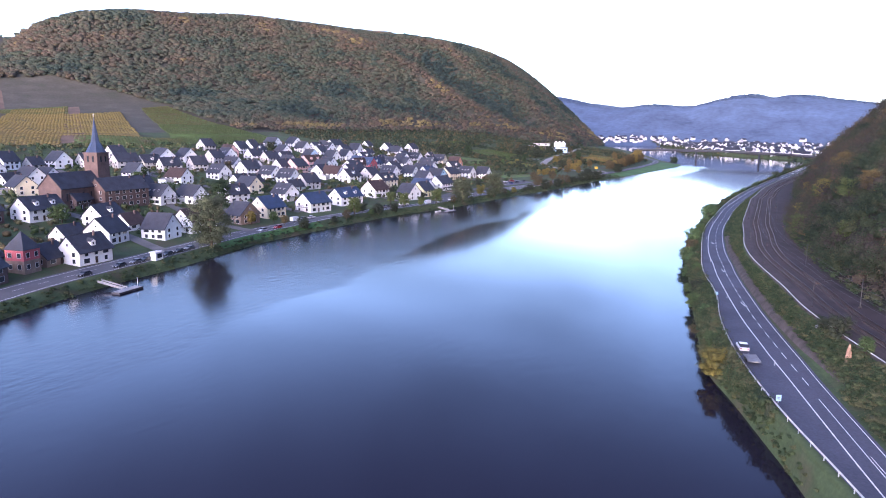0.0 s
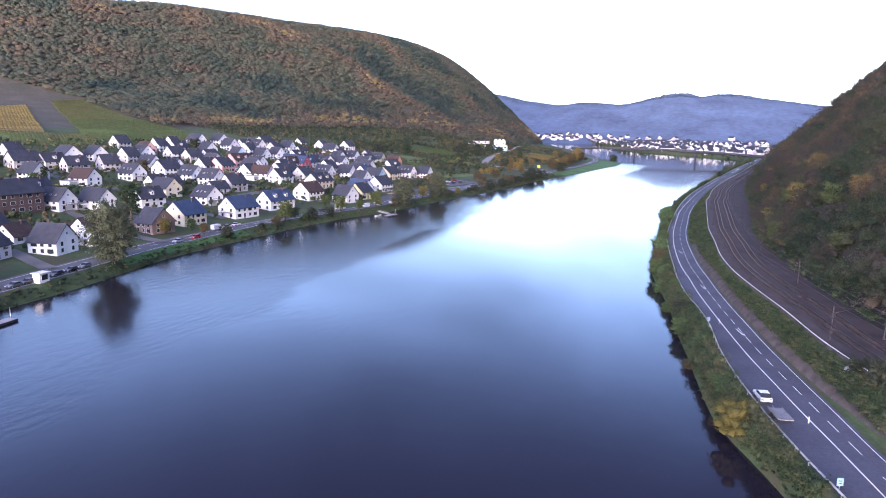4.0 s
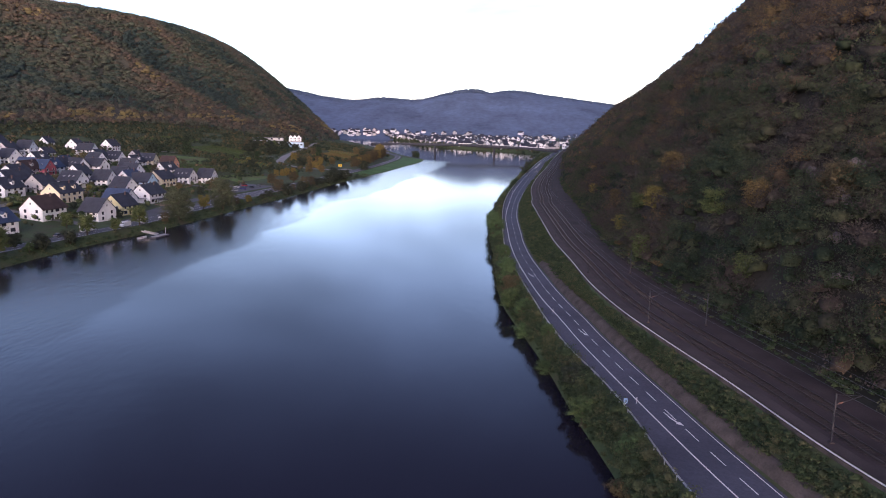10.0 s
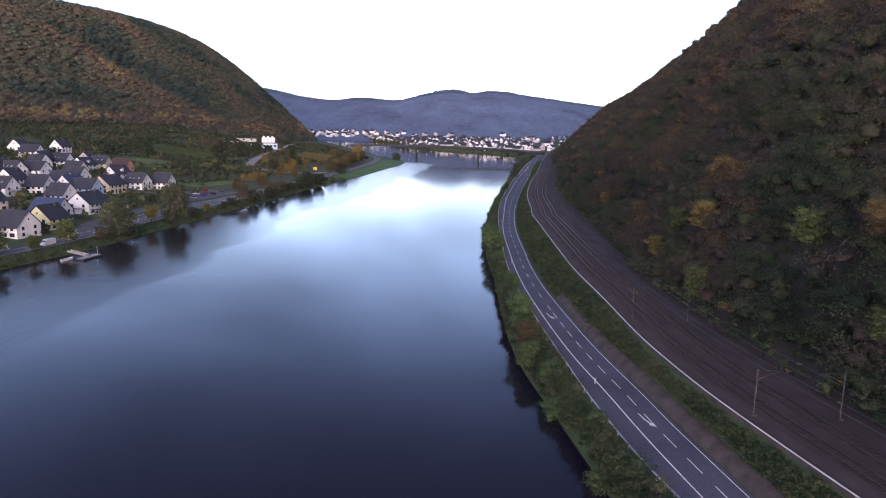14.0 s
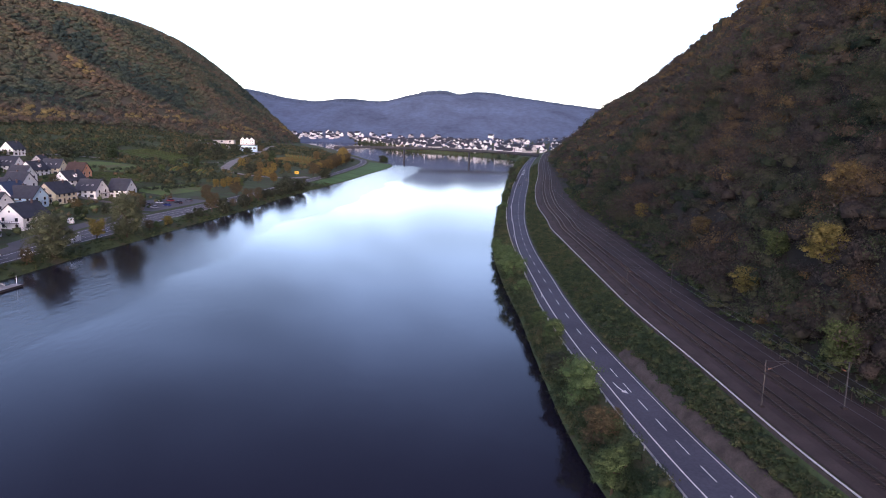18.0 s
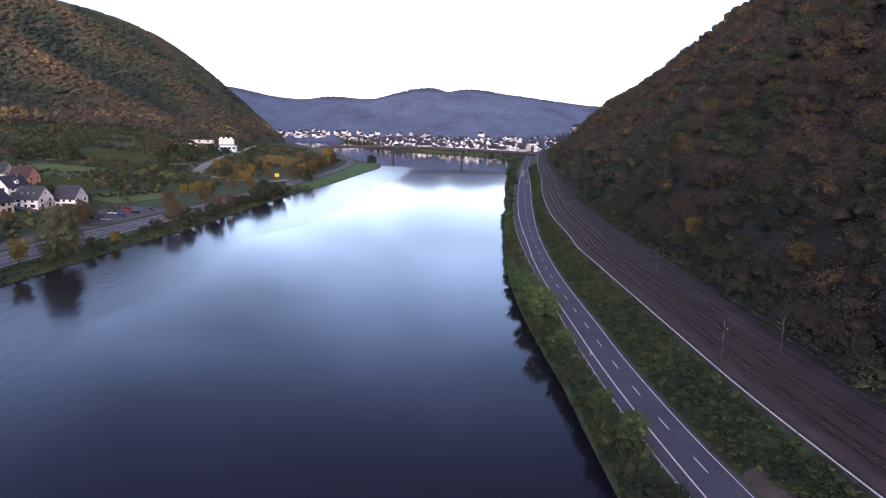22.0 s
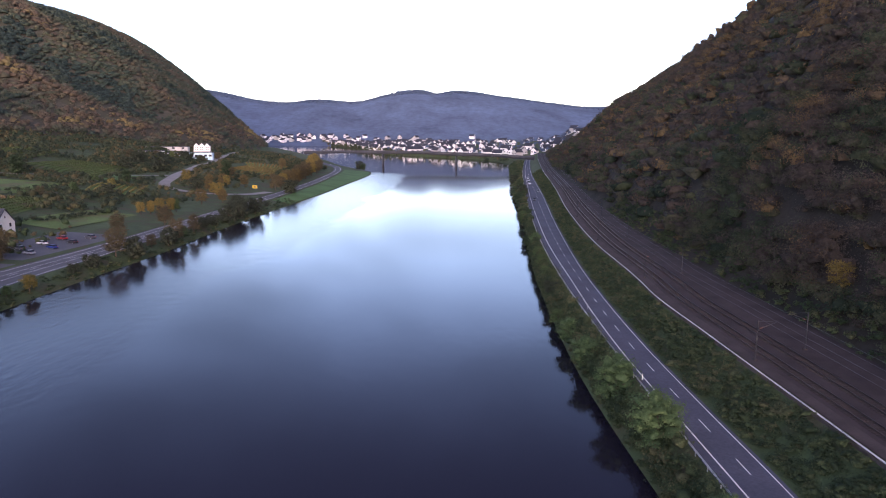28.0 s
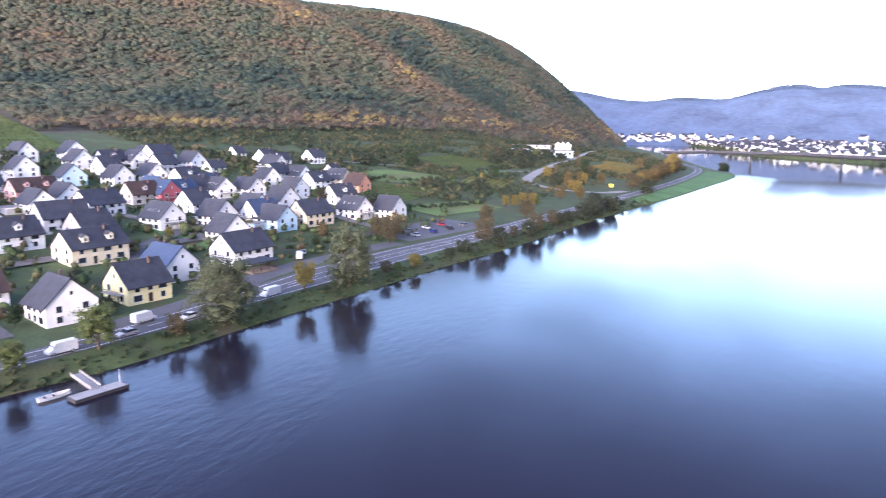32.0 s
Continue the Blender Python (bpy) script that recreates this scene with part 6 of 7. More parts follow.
# ---- signs ----
def sign(x, y, z, w, h, high, mat, label, yaw):
    root = tagged(new("road_sign"), label, "road sign", "road signs")
    root.matrix_basis = pose(x, y, z, 0, 0, yaw)
    bm = bmesh.new()
    add_tube(bm, (0, 0, 0), (0, 0, high), 0.05, 0.05, 8)
    part("pole", bm, STEEL, root)
    bm = bmesh.new()
    add_box(bm, 0, -0.08, high - h / 2, w, 0.05, h)
    part("panel", bm, mat, root)
    bm = bmesh.new()
    add_box(bm, 0, -0.12, high - h * 0.35, w * 0.6, 0.02, h * 0.12)
    add_box(bm, 0, -0.12, high - h * 0.65, w * 0.5, 0.02, h * 0.12)
    part("lettering_bar", bm, material("sign_black", (0.03, 0.03, 0.03), 0.6, 0.1, 1, 0.2), root)


sign(-116.5, 596, QUAY_Z, 3.4, 2.2, 4.6, material("sign_yellow", (0.75, 0.50, 0.03), 0.5, 0.05, 1, 0.3), "yellow direction sign beside the quay road", -10)
sign(34.2, 25, ROAD_Z, 0.6, 0.8, 2.0, material("sign_pale_blue", (0.25, 0.40, 0.62), 0.5, 0.05, 1, 0.3), "small pale blue sign behind the guardrail", 5)
sign(46.9, -46.5, ROAD_Z, 0.8, 1.0, 2.0, material("sign_pale_blue", (0.25, 0.40, 0.62), 0.5, 0.05, 1, 0.3), "small pale blue sign behind the guardrail", 20)


# ---- pale rock outcrops on the steep slope ----
ROCK = material("pale_slate_rock", (0.105, 0.092, 0.088), 0.9, 0.35, 1.5, 0.25, 0.8)


def outcrop(x, y, size, seed):
    g = np.random.default_rng(seed)
    root = tagged(new("rock_outcrop"), "pale broken slate outcrop on the wooded slope", "rock", "rock outcrops")
    root.matrix_basis = pose(x, y, float(ground_z(x, y)), 0, 0, g.uniform(0, 360))
    for i in range(5):
        bm = bmesh.new()
        bmesh.ops.create_icosphere(bm, subdivisions=2, radius=1.0)
        k = size * g.uniform(0.5, 1.0)
        for w in bm.verts:
            n = 1 + 0.22 * math.sin(5 * w.co.x + i) * math.cos(6 * w.co.z + seed) + g.uniform(-0.1, 0.1)
            w.co = Vector((round(w.co.x * n * 2.5) / 2.5 * k, w.co.y * n * k, w.co.z * n * k * 1.3))
        ob = part("rock", bm, ROCK, root)
        ob.location = (g.uniform(-1.4, 1.4) * size, g.uniform(-1.8, 1.8) * size, g.uniform(-0.2, 0.8) * size + 1.6)
    return root


for i, (x, y, size) in enumerate(((80.5, 61, 1.1), (87, 66, 1.2), (74, 50, 0.9), (83, 76, 0.9), (72, 40, 0.8), (80, 200, 0.9), (90, 215, 1.0))):
    outcrop(x, y, size, i)


# ---- covered terrace in front of the inn ----
terrace = tagged(new("terrace_pavilion"), "brown covered terrace with a dark flat roof on posts", "pavilion")
terrace.matrix_basis = pose(-149.0, 279.5, float(ground_z(-149.0, 279.5)) + 0.1, 0, 0, -10)
bm = bmesh.new()
add_box(bm, 0, 0, 0.2, 6, 9, 0.6)
part("base", bm, WALLS["stone"], terrace)
bm = bmesh.new()
add_box(bm, 0, 0, 3.1, 6.8, 9.8, 0.22)
add_box(bm, 3.3, 0, 2.95, 0.15, 9.8, 0.35)
part("roof", bm, ROOFS["slate"], terrace)
for sx in (-2.8, 2.8):
    for sy in (-4.2, -1.4, 1.4, 4.2):
        bm = bmesh.new()
        add_box(bm, sx, sy, 1.7, 0.16, 0.16, 2.6)
        part("post", bm, DARKWOOD, terrace)
# ---- the village across the river, far off ----
def far_house(wall, ln, wd, h):
    root = tagged(new("village_house"), "small %s house with a slate roof in the far village" % WORDS[wall], "house", "far village houses")
    bm = bmesh.new()
    rise = wd * 0.45
    prism(bm, [(-wd / 2, -3), (wd / 2, -3), (wd / 2, h), (0, h + rise), (-wd / 2, h)], -ln / 2, ln / 2)
    part("wall", bm, WALLS[wall], root)
    bm = bmesh.new()
    for s in (-1, 1):
        prism(bm, [(0, h + rise), (s * (wd / 2 + 0.5), h - 0.45), (s * (wd / 2 + 0.5), h - 0.15), (0, h + rise + 0.3)], -ln / 2 - 0.3, ln / 2 + 0.3)
    part("roof", bm, ROOFS["slate"], root)
    for s in (-1, 1):
        for i in (-1, 1):
            set_window(root, WIDE_WIN, i * wd / 4, s * (ln / 2 + 0.03), h * 0.6, 180 if s > 0 else 0)
    return root


FAR = [far_house("white", 11, 9, 5.5), far_house("white", 15, 10, 6), far_house("white", 12, 9, 5), far_house("grey", 13, 10, 6)]
for o in FAR:
    o.location = (0, 0, -40)
gf = np.random.default_rng(77)
placed = []
tries = 0
while len(placed) < 210 and tries < 4000:
    tries += 1
    y = gf.uniform(1150, 2050)
    x = float(water_right(y)) + 12 + gf.exponential(150)
    if x > float(hill_foot(y)) + 60 or any((x - a) ** 2 + (y - b) ** 2 < 16 ** 2 for a, b in placed):
        continue
    z = float(ground_z(x, y))
    if z > 75:
        continue
    m = pose(x, y, z, 0, 0, gf.uniform(0, 180))
    if len(placed) < 4:
        FAR[len(placed)].matrix_basis = m
    else:
        copy_thing(FAR[int(gf.integers(0, 4))], m)
    placed.append((x, y))

for i in range(26):
    x, y = -440 + (i * 53) % 170, 1985 + (i * 29) % 70
    copy_thing(FAR[i % 4], pose(x, y, float(max(ground_z(x, y), 2)), 0, 0, (i * 47) % 180))

# ---- the bridge ----
DECK = material("bridge_concrete", (0.06, 0.064, 0.08), 0.85, 0.15, 4.0, 0.3)
bridge = tagged(new("bridge"), "long grey concrete road bridge over the river on slender piers", "bridge")
BA, BB = Vector((-150, 1055, 14.5)), Vector((135, 960, 12.5))
n = 24
v, fc = [], []
dirn = (BB - BA).normalized()
side = Vector((-dirn.y, dirn.x, 0)).normalized() * 5
for i in range(n + 1):
    u = i / n
    p = BA.lerp(BB, u) + Vector((0, 0, 3.2 * 4 * u * (1 - u)))
    depth = 2.2 + 1.2 * abs(math.cos(u * math.pi * 3))
    for q, h in ((side, 0.9), (side, -depth * 0.4), (side * 0.5, -depth), (-side * 0.5, -depth), (-side, -depth * 0.4), (-side, 0.9), (-side * 0.94, 0.9), (-side * 0.94, 0), (side * 0.94, 0), (side * 0.94, 0.9)):
        v.append(p + q + Vector((0, 0, h)))
for i in range(n):
    for j in range(10):
        fc.append((i * 10 + j, i * 10 + (j + 1) % 10, i * 10 + 10 + (j + 1) % 10, i * 10 + 10 + j))
part("deck", raw_mesh("deck", v, fc, [DECK]), None, bridge)
for u in (0.36, 0.68):
    p = BA.lerp(BB, u) + Vector((0, 0, 3.2 * 4 * u * (1 - u)))
    bm = bmesh.new()
    prism(bm, [(-2.6, -2.5), (2.6, -2.5), (2.2, p.z - 1.8), (-2.2, p.z - 1.8)], -0.6, 0.6)
    ob = part("pier", bm, DECK, bridge)
    ob.matrix_basis = pose(p.x, p.y, 0, 0, 0, math.degrees(math.atan2(side.y, side.x)))
# ---- trees that stand alone ----
def make_tree(kind, seed):
    """A tree one metre tall: trunk with limbs, and a crown of leaf sprays."""
    g = np.random.default_rng(seed)
    root = new("tree")
    spread = {"gold": 0.55, "willow": 0.40, "osier": 0.42, "dark": 0.30, "shrub": 0.55, "orange": 0.33, "brown": 0.36}.get(kind, 0.36)
    base = -0.02 if kind in ("shrub", "willow", "osier", "gold") else 0.1
    bm = bmesh.new()
    add_tube(bm, (0, 0, -0.06), (0.01, 0.0, 0.55), 0.03, 0.015, 8)
    for i in range(6):
        a = i * 1.05 + g.uniform(-0.3, 0.3)
        z0 = g.uniform(0.18, 0.45)
        add_tube(bm, (0, 0, z0), (math.cos(a) * spread * 0.75, math.sin(a) * spread * 0.75, z0 + g.uniform(0.15, 0.35)), 0.012, 0.004, 5)
    part("trunk", bm, BARK, root)
    m = 30
    thin = kind in ("brown", "ochre", "orange")
    a = np.arange(m) * 2.4 + g.uniform(-0.4, 0.4, m)
    zz = base + 0.1 + (0.88 - base - 0.1) * (np.arange(m) + g.uniform(0, 1, m)) / m
    rr = spread * np.sqrt(g.uniform(0.05, 1, m)) * 0.8
    rr *= np.sqrt(np.clip(1.12 - ((zz - 0.5) / 0.52) ** 2, 0.06, 1))
    c = np.stack([np.cos(a) * rr, np.sin(a) * rr, zz], 1)
    r = g.uniform(0.14, 0.22, (m, 1)) * np.array([[1, 1, 0.95]]) * (spread / 0.34)
    vv, ff, tt, sm = leaf_cloud(c, r, (270 if kind == "willow" else 190 if kind in ("yellow", "lime", "green", "gold") else 150), 0.018, g.uniform(0, 1, m), seed, 0.7 if kind == "willow" else 0.0, 1, (0.3, 0.55) if thin else ((0.6, 0.85) if kind == "gold" else (0.42, 0.68) if kind == "willow" else (0.45, 0.72)), (0.35, 1.5))
    part("crown", raw_mesh("crown", vv, ff, [LEAVES[kind]], tt, smooth=sm), None, root)
    return root


TREES = {}
TREEWORDS = {"willow": "broad grey-green willow beside the river", "osier": "low light green willow hanging over the river bank", "green": "bushy green tree with dense leaves", "dark": "dark green evergreen tree with dense crown", "lime": "light green tree turning yellow in autumn",
             "yellow": "small tree with bright yellow autumn leaves", "ochre": "ochre autumn tree with thinning leaves", "orange": "slender tree with orange autumn leaves", "gold": "broad round bush of golden autumn leaves on the bank", "red": "red-leaved autumn tree on the steep slope", "brown": "thin brown autumn tree losing its leaves",
             "shrub": "dense dark bush beside the river"}


def plant(kind, x, y, h, wide=1.0):
    key = (kind, int(abs(x) * 3) % 2)
    m = pose(x, y, float(ground_z(x, y)), 0, 0, (x * 37 + y * 11) % 360) @ Matrix.Diagonal((h * wide, h * wide, h, 1))
    if key in TREES:
        return copy_thing_plain(TREES[key], m)
    t = make_tree(kind, 100 + len(TREES))
    tagged(t, TREEWORDS[kind], "bush" if kind in ("shrub", "gold") else "tree", "trees")
    t.matrix_basis = m
    TREES[key] = t
    return t


def copy_thing_plain(ob, m):
    keep = ob.matrix_basis.copy()
    ob.matrix_basis = Matrix()
    c = copy_thing(ob, m)
    c.matrix_basis = m
    ob.matrix_basis = keep
    return c


plant("willow", -141.5, 36, 20, 0.95)
plant("dark", -194, 101, 16, 1.15)
plant("yellow", -163.9, 86.1, 6.6)
plant("green", -160, 97, 5.8)
plant("lime", -143.5, 141, 10, 1.1)
plant("lime", -137.5, 184, 8.5, 1.1)
plant("green", -209.6, 27.3, 8)
plant("green", -275.4, 126.4, 8.7)
plant("willow", -124.9, 239.5, 14.6, 1.2)
plant("yellow", -124.2, 268, 8, 1.05)
plant("willow", -119.5, 282, 17, 0.9)
plant("lime", -129.9, 211, 9, 1.1)
plant("lime", -132.5, 196, 6)
plant("brown", -125.5, 226, 5.5)
plant("yellow", -115.7, 313, 5, 1.2)
plant("brown", -146.4, 342.5, 9)
plant("ochre", -152.5, 365.9, 7)
plant("brown", -111.8, 360, 10)
plant("shrub", -107.2, 363, 8)
plant("shrub", -104.5, 390, 7)
plant("brown", -104.0, 397, 10)
plant("shrub", -98.5, 455, 9)
plant("shrub", -97, 470, 10)
plant("shrub", -94, 492, 9)
plant("brown", -104, 420, 8)
plant("yellow", -194.5, 289.5, 4.6)
plant("brown", -202.7, 386.8, 7)
plant("dark", -250.6, 559.8, 14)
plant("orange", -140, 458, 6.5)
plant("orange", -136.5, 461, 7)
plant("orange", -133.5, 466, 8)
plant("orange", -130.8, 472, 7.5)
plant("ochre", -139.3, 569.5, 8)
plant("orange", -162, 598, 10)
plant("orange", -124.4, 539.5, 10)
plant("ochre", -126.5, 509.3, 9)
plant("dark", -147.1, 641.4, 16, 0.7)
plant("ochre", -134.3, 798.3, 11)
plant("brown", -100.4, 682.5, 14)
plant("brown", -99.5, 708.7, 15)
plant("orange", -100.5, 750, 16)
plant("orange", -104, 790, 17)
plant("orange", -109, 830, 17)
plant("brown", -112, 860, 15)
plant("brown", -103.5, 600, 12)
plant("ochre", -101.9, 640, 12)
plant("dark", -62, 862, 9, 1.3)
plant("shrub", -68, 890, 10)
plant("green", -189, 497.5, 7)
plant("green", -129.1, 475, 6.5)
plant("gold", 36.9, -24.0, 6.0, 1.0)
plant("green", 39.6, -29.5, 3.4, 1.2)
plant("green", 35.6, -12, 4.0, 1.2)
plant("osier", 20.4, 229, 8.0, 1.15)
plant("osier", 20.8, 211, 8.4, 1.1)
plant("osier", 20.9, 265, 5.5, 1.2)
plant("osier", 20.3, 248, 6.3, 1.2)
plant("green", 21.5, 279, 4.5, 1.2)
plant("osier", 20.8, 119, 8.8, 0.95)
plant("brown", 21.2, 106, 6.5, 1.1)
plant("green", 20.6, 97, 6.2, 1.1)
plant("osier", 22.8, 78, 6.0, 1.1)
plant("green", 21.5, 147, 5.0, 1.2)
plant("brown", 31.0, 9, 4.6, 1.3)
plant("green", 28.6, 30, 5.0, 1.2)
plant("green", 25.6, 55, 5.0, 1.2)
for i, (y, h) in enumerate(((-8, 3.4), (14, 3.8), (41, 4.2), (64, 3.6), (87, 4.4), (133, 4.6), (160, 4.0), (190, 4.6), (301, 4.2), (336, 4.8), (377, 4.4))):
    plant(("green", "osier", "shrub")[i % 3], float(water_right(y)) + 1.9, y, h, 1.25)
plant("green", 26.6, 320, 4.4, 1.1)
plant("green", 30.0, 352, 4.6, 1.1)
plant("dark", 33.0, 395, 7.0, 0.9)
plant("green", 42.0, 455, 7.0, 1.2)
plant("shrub", 58.0, 560, 7.0, 1.2)
plant("shrub", 72.0, 690, 8.0, 1.2)
plant("yellow", 64.5, 133.5, 8.5, 1.2)
plant("yellow", 58.6, 149, 6.5, 1.2)
plant("ochre", 71.5, 141, 9.5, 1.1)
plant("lime", 56.5, 112, 7.5, 1.1)

plant("red", 81.4, 0.4, 9.5, 1.1)
plant("dark", 74.5, -5, 8.0, 1.2)
plant("shrub", 57.6, -17.2, 4.6, 0.9)
plant("shrub", 55.6, -11.5, 3.2, 1.0)
plant("green", 60.8, -27, 3.6, 1.0)
plant("lime", 68.2, 92.5, 8.0, 1.1)
plant("lime", 65.5, 63.7, 6.0, 1.1)
plant("ochre", 72.0, 78, 8.0, 1.1)
plant("brown", 80.3, 61, 9.0, 1.2)
plant("lime", 57.2, 130, 5.0, 1.0)
plant("lime", 64.0, 149, 6.5, 1.2)
plant("ochre", 65.1, 190, 6.0, 1.2)
plant("orange", 66.0, 245, 6.0, 1.2)

def bank_x(y):
    return float(water_left(y) * 0.5 + quay_near(y) * 0.5)


plant("brown", -102.5, 612, 9.8, 1.1)
plant("orange", -103.2, 629, 10.6, 1.1)
plant("brown", -103.8, 646, 11.4, 1.1)
plant("ochre", -100.0, 663, 12.2, 1.1)
plant("brown", -100.7, 680, 13.0, 1.1)
plant("brown", -101.4, 697, 13.8, 1.1)
plant("brown", -102.1, 714, 9.0, 1.1)
plant("orange", -102.8, 731, 9.8, 1.1)
plant("brown", -103.5, 748, 10.6, 1.1)
plant("ochre", -104.2, 765, 11.4, 1.1)
plant("brown", -100.3, 782, 12.2, 1.1)
plant("brown", -101.0, 799, 13.0, 1.1)
plant("brown", -107.8, 816, 13.8, 1.1)
plant("orange", -108.5, 833, 9.0, 1.1)
plant("brown", -109.2, 850, 9.8, 1.1)
plant("ochre", -109.8, 867, 10.6, 1.1)
plant("shrub", bank_x(96), 96, 5.3, 1.15)
plant("shrub", bank_x(120), 120, 3.2, 1.15)
plant("brown", bank_x(131), 131, 5.3, 1.15)
plant("green", bank_x(152), 152, 3.9, 1.15)
plant("shrub", bank_x(158), 158, 6.0, 1.15)
plant("shrub", bank_x(171), 171, 5.3, 1.15)
plant("brown", bank_x(299), 299, 4.6, 1.15)
plant("green", bank_x(305), 305, 3.2, 1.15)
plant("shrub", bank_x(335), 335, 3.2, 1.15)
plant("shrub", bank_x(344), 344, 4.6, 1.15)
plant("brown", bank_x(381), 381, 5.3, 1.15)
plant("green", bank_x(409), 409, 4.6, 1.15)
plant("shrub", bank_x(431), 431, 5.3, 1.15)
plant("shrub", bank_x(441), 441, 5.3, 1.15)
plant("brown", bank_x(478), 478, 6.0, 1.15)
plant("green", bank_x(505), 505, 3.2, 1.15)
plant("shrub", bank_x(520), 520, 3.2, 1.15)
plant("shrub", -232.0, 815.0, 8.0, 1.2)
plant("lime", -240.0, 808.0, 7.0, 1.1)
plant("shrub", -222.0, 800.0, 9.0, 1.2)
plant("shrub", -213.0, 806.0, 7.0, 1.2)
plant("brown", -205.0, 838.0, 9.0, 1.1)
plant("shrub", -150.0, 330.0, 5.0, 1.0)
plant("dark", -186.0, 560.0, 10.0, 0.9)
plant("ochre", -148.0, 602.0, 8.0, 1.0)
plant("ochre", -141.0, 608.0, 9.0, 1.0)
plant("orange", -136.0, 600.0, 9.0, 0.9)
plant("shrub", -147.1, 226.7, 4.5, 1.1)
plant("shrub", -174.6, 240.1, 3.5, 1.1)
plant("dark", -154.6, 211.0, 5.0, 1.1)
plant("brown", -164.8, 245.5, 4.5, 1.1)
plant("dark", -155.0, 315.9, 5.0, 1.1)
plant("shrub", -188.7, 303.9, 4.0, 1.1)
for kind, x, y, h, w in (("green", -211, 26, 7, 1.1), ("dark", -292, 146, 8, 1.0), ("brown", -140, 340, 8, 1.1), ("ochre", -163, 331, 6, 1.0), ("lime", -152, 195, 7, 1.1), ("shrub", -148, 156, 5, 1.2),
                         ("ochre", -151, 93, 5, 1.0), ("shrub", -344, 335, 7, 1.2), ("brown", -289, 216, 7, 1.1), ("shrub", -148, 573, 8, 1.2), ("brown", -167, 704, 9, 1.1), ("shrub", -202, 660, 9, 1.2),
                         ("shrub", -229, 668, 9, 1.2), ("brown", -242, 773, 9, 1.1), ("shrub", -174, 505, 7, 1.2), ("brown", -143, 349, 8, 1.1), ("shrub", -186, 404, 6, 1.2),
                         ("brown", -248, 728, 11, 1.2), ("shrub", -215, 704, 12, 1.2), ("lime", -222, 716, 10, 1.1), ("shrub", -236, 712, 11, 1.2), ("brown", -128, 402, 9, 1.1),
                         ("shrub", -101, 486, 9, 1.3), ("shrub", -92, 590, 9, 1.3), ("brown", -120, 432, 9, 1.1), ("ochre", -118, 520, 8, 1.0), ("green", -205, 560, 6, 1.2), ("shrub", -262, 585, 8, 1.2),
                         ("shrub", -275, 540, 9, 1.2), ("brown", -196, 478, 6, 1.1), ("yellow", -190, 548, 5, 1.2), ("orange", -133, 556, 8, 1.0), ("ochre", -128, 615, 9, 1.0), ("brown", -150, 668, 8, 1.1)):
    plant(kind, x, y, h, w)


def hedge(pts, size, seed):
    """A field hedge: close bushes of uneven height along a line."""
    g = np.random.default_rng(seed)
    cs = []
    for (ax, ay), (bx, by) in zip(pts, pts[1:]):
        m = max(2, int(math.hypot(bx - ax, by - ay) / (size * 0.9)))
        u = (np.arange(m) + g.uniform(0, 0.8, m)) / m
        cs.append(np.stack([ax + (bx - ax) * u, ay + (by - ay) * u], 1) + g.normal(0, size * 0.3, (m, 2)))
    p = np.concatenate(cs)
    r = size * g.uniform(0.5, 1.25, len(p))
    c = np.stack([p[:, 0], p[:, 1], ground_z(p[:, 0], p[:, 1]) + r * 0.7], 1)
    v, fc, t, sm = leaf_cloud(c, np.stack([r, r, r * 1.1], 1), 60, 0.32, np.clip(g.normal(0.35, 0.22, len(p)), 0, 1), seed, 0.0, 1, (0.5, 0.75), (0.4, 1.5))
    return tagged(new("hedge", raw_mesh("hedge", v, fc, [ORCHARD], t, smooth=sm)), "uneven dark green field hedge with ochre bushes", "hedge", "field hedges")


for i, (pts, size) in enumerate((([(-286, 590), (-222, 588), (-206, 600)], 2.4), ([(-288, 672), (-240, 676), (-212, 668)], 2.8), ([(-236, 496), (-200, 498), (-166, 492)], 2.2), ([(-238, 432), (-234, 492)], 2.0),
                                 ([(-262, 544), (-230, 548), (-206, 540)], 2.4), ([(-204, 562), (-176, 548), (-160, 530)], 2.0), ([(-205, 506), (-166, 508), (-146, 500)], 1.8), ([(-176, 402), (-160, 430), (-152, 462)], 1.7),
                                 ([(-184, 690), (-178, 760), (-186, 830)], 2.2), ([(-122, 690), (-130, 760), (-128, 830)], 2.0), ([(-300, 560), (-292, 640), (-298, 700)], 2.8), ([(-262, 690), (-226, 696), (-204, 690)], 2.6),
                                 ([(-270, 760), (-232, 770), (-206, 780)], 2.6), ([(-280, 806), (-246, 812), (-214, 808)], 2.4))):
    hedge(pts, size, 300 + i)
# ---- woods and scrub (too many to count) ----
def scatter(n, x0, x1, y0, y1, keep, seed):
    g = np.random.default_rng(seed)
    x, y = g.uniform(x0, x1, n), g.uniform(y0, y1, n)
    k = keep(x, y, g.uniform(0, 1, n))
    return x[k], y[k], g


def belt(n, f0, f1, y0, y1, seed, power=1.0):
    """n places between two lines of the plan."""
    g = np.random.default_rng(seed)
    y = g.uniform(y0, y1, n)
    u = g.uniform(0, 1, n) ** power
    return f0(y) + (f1(y) - f0(y)) * u, y, g


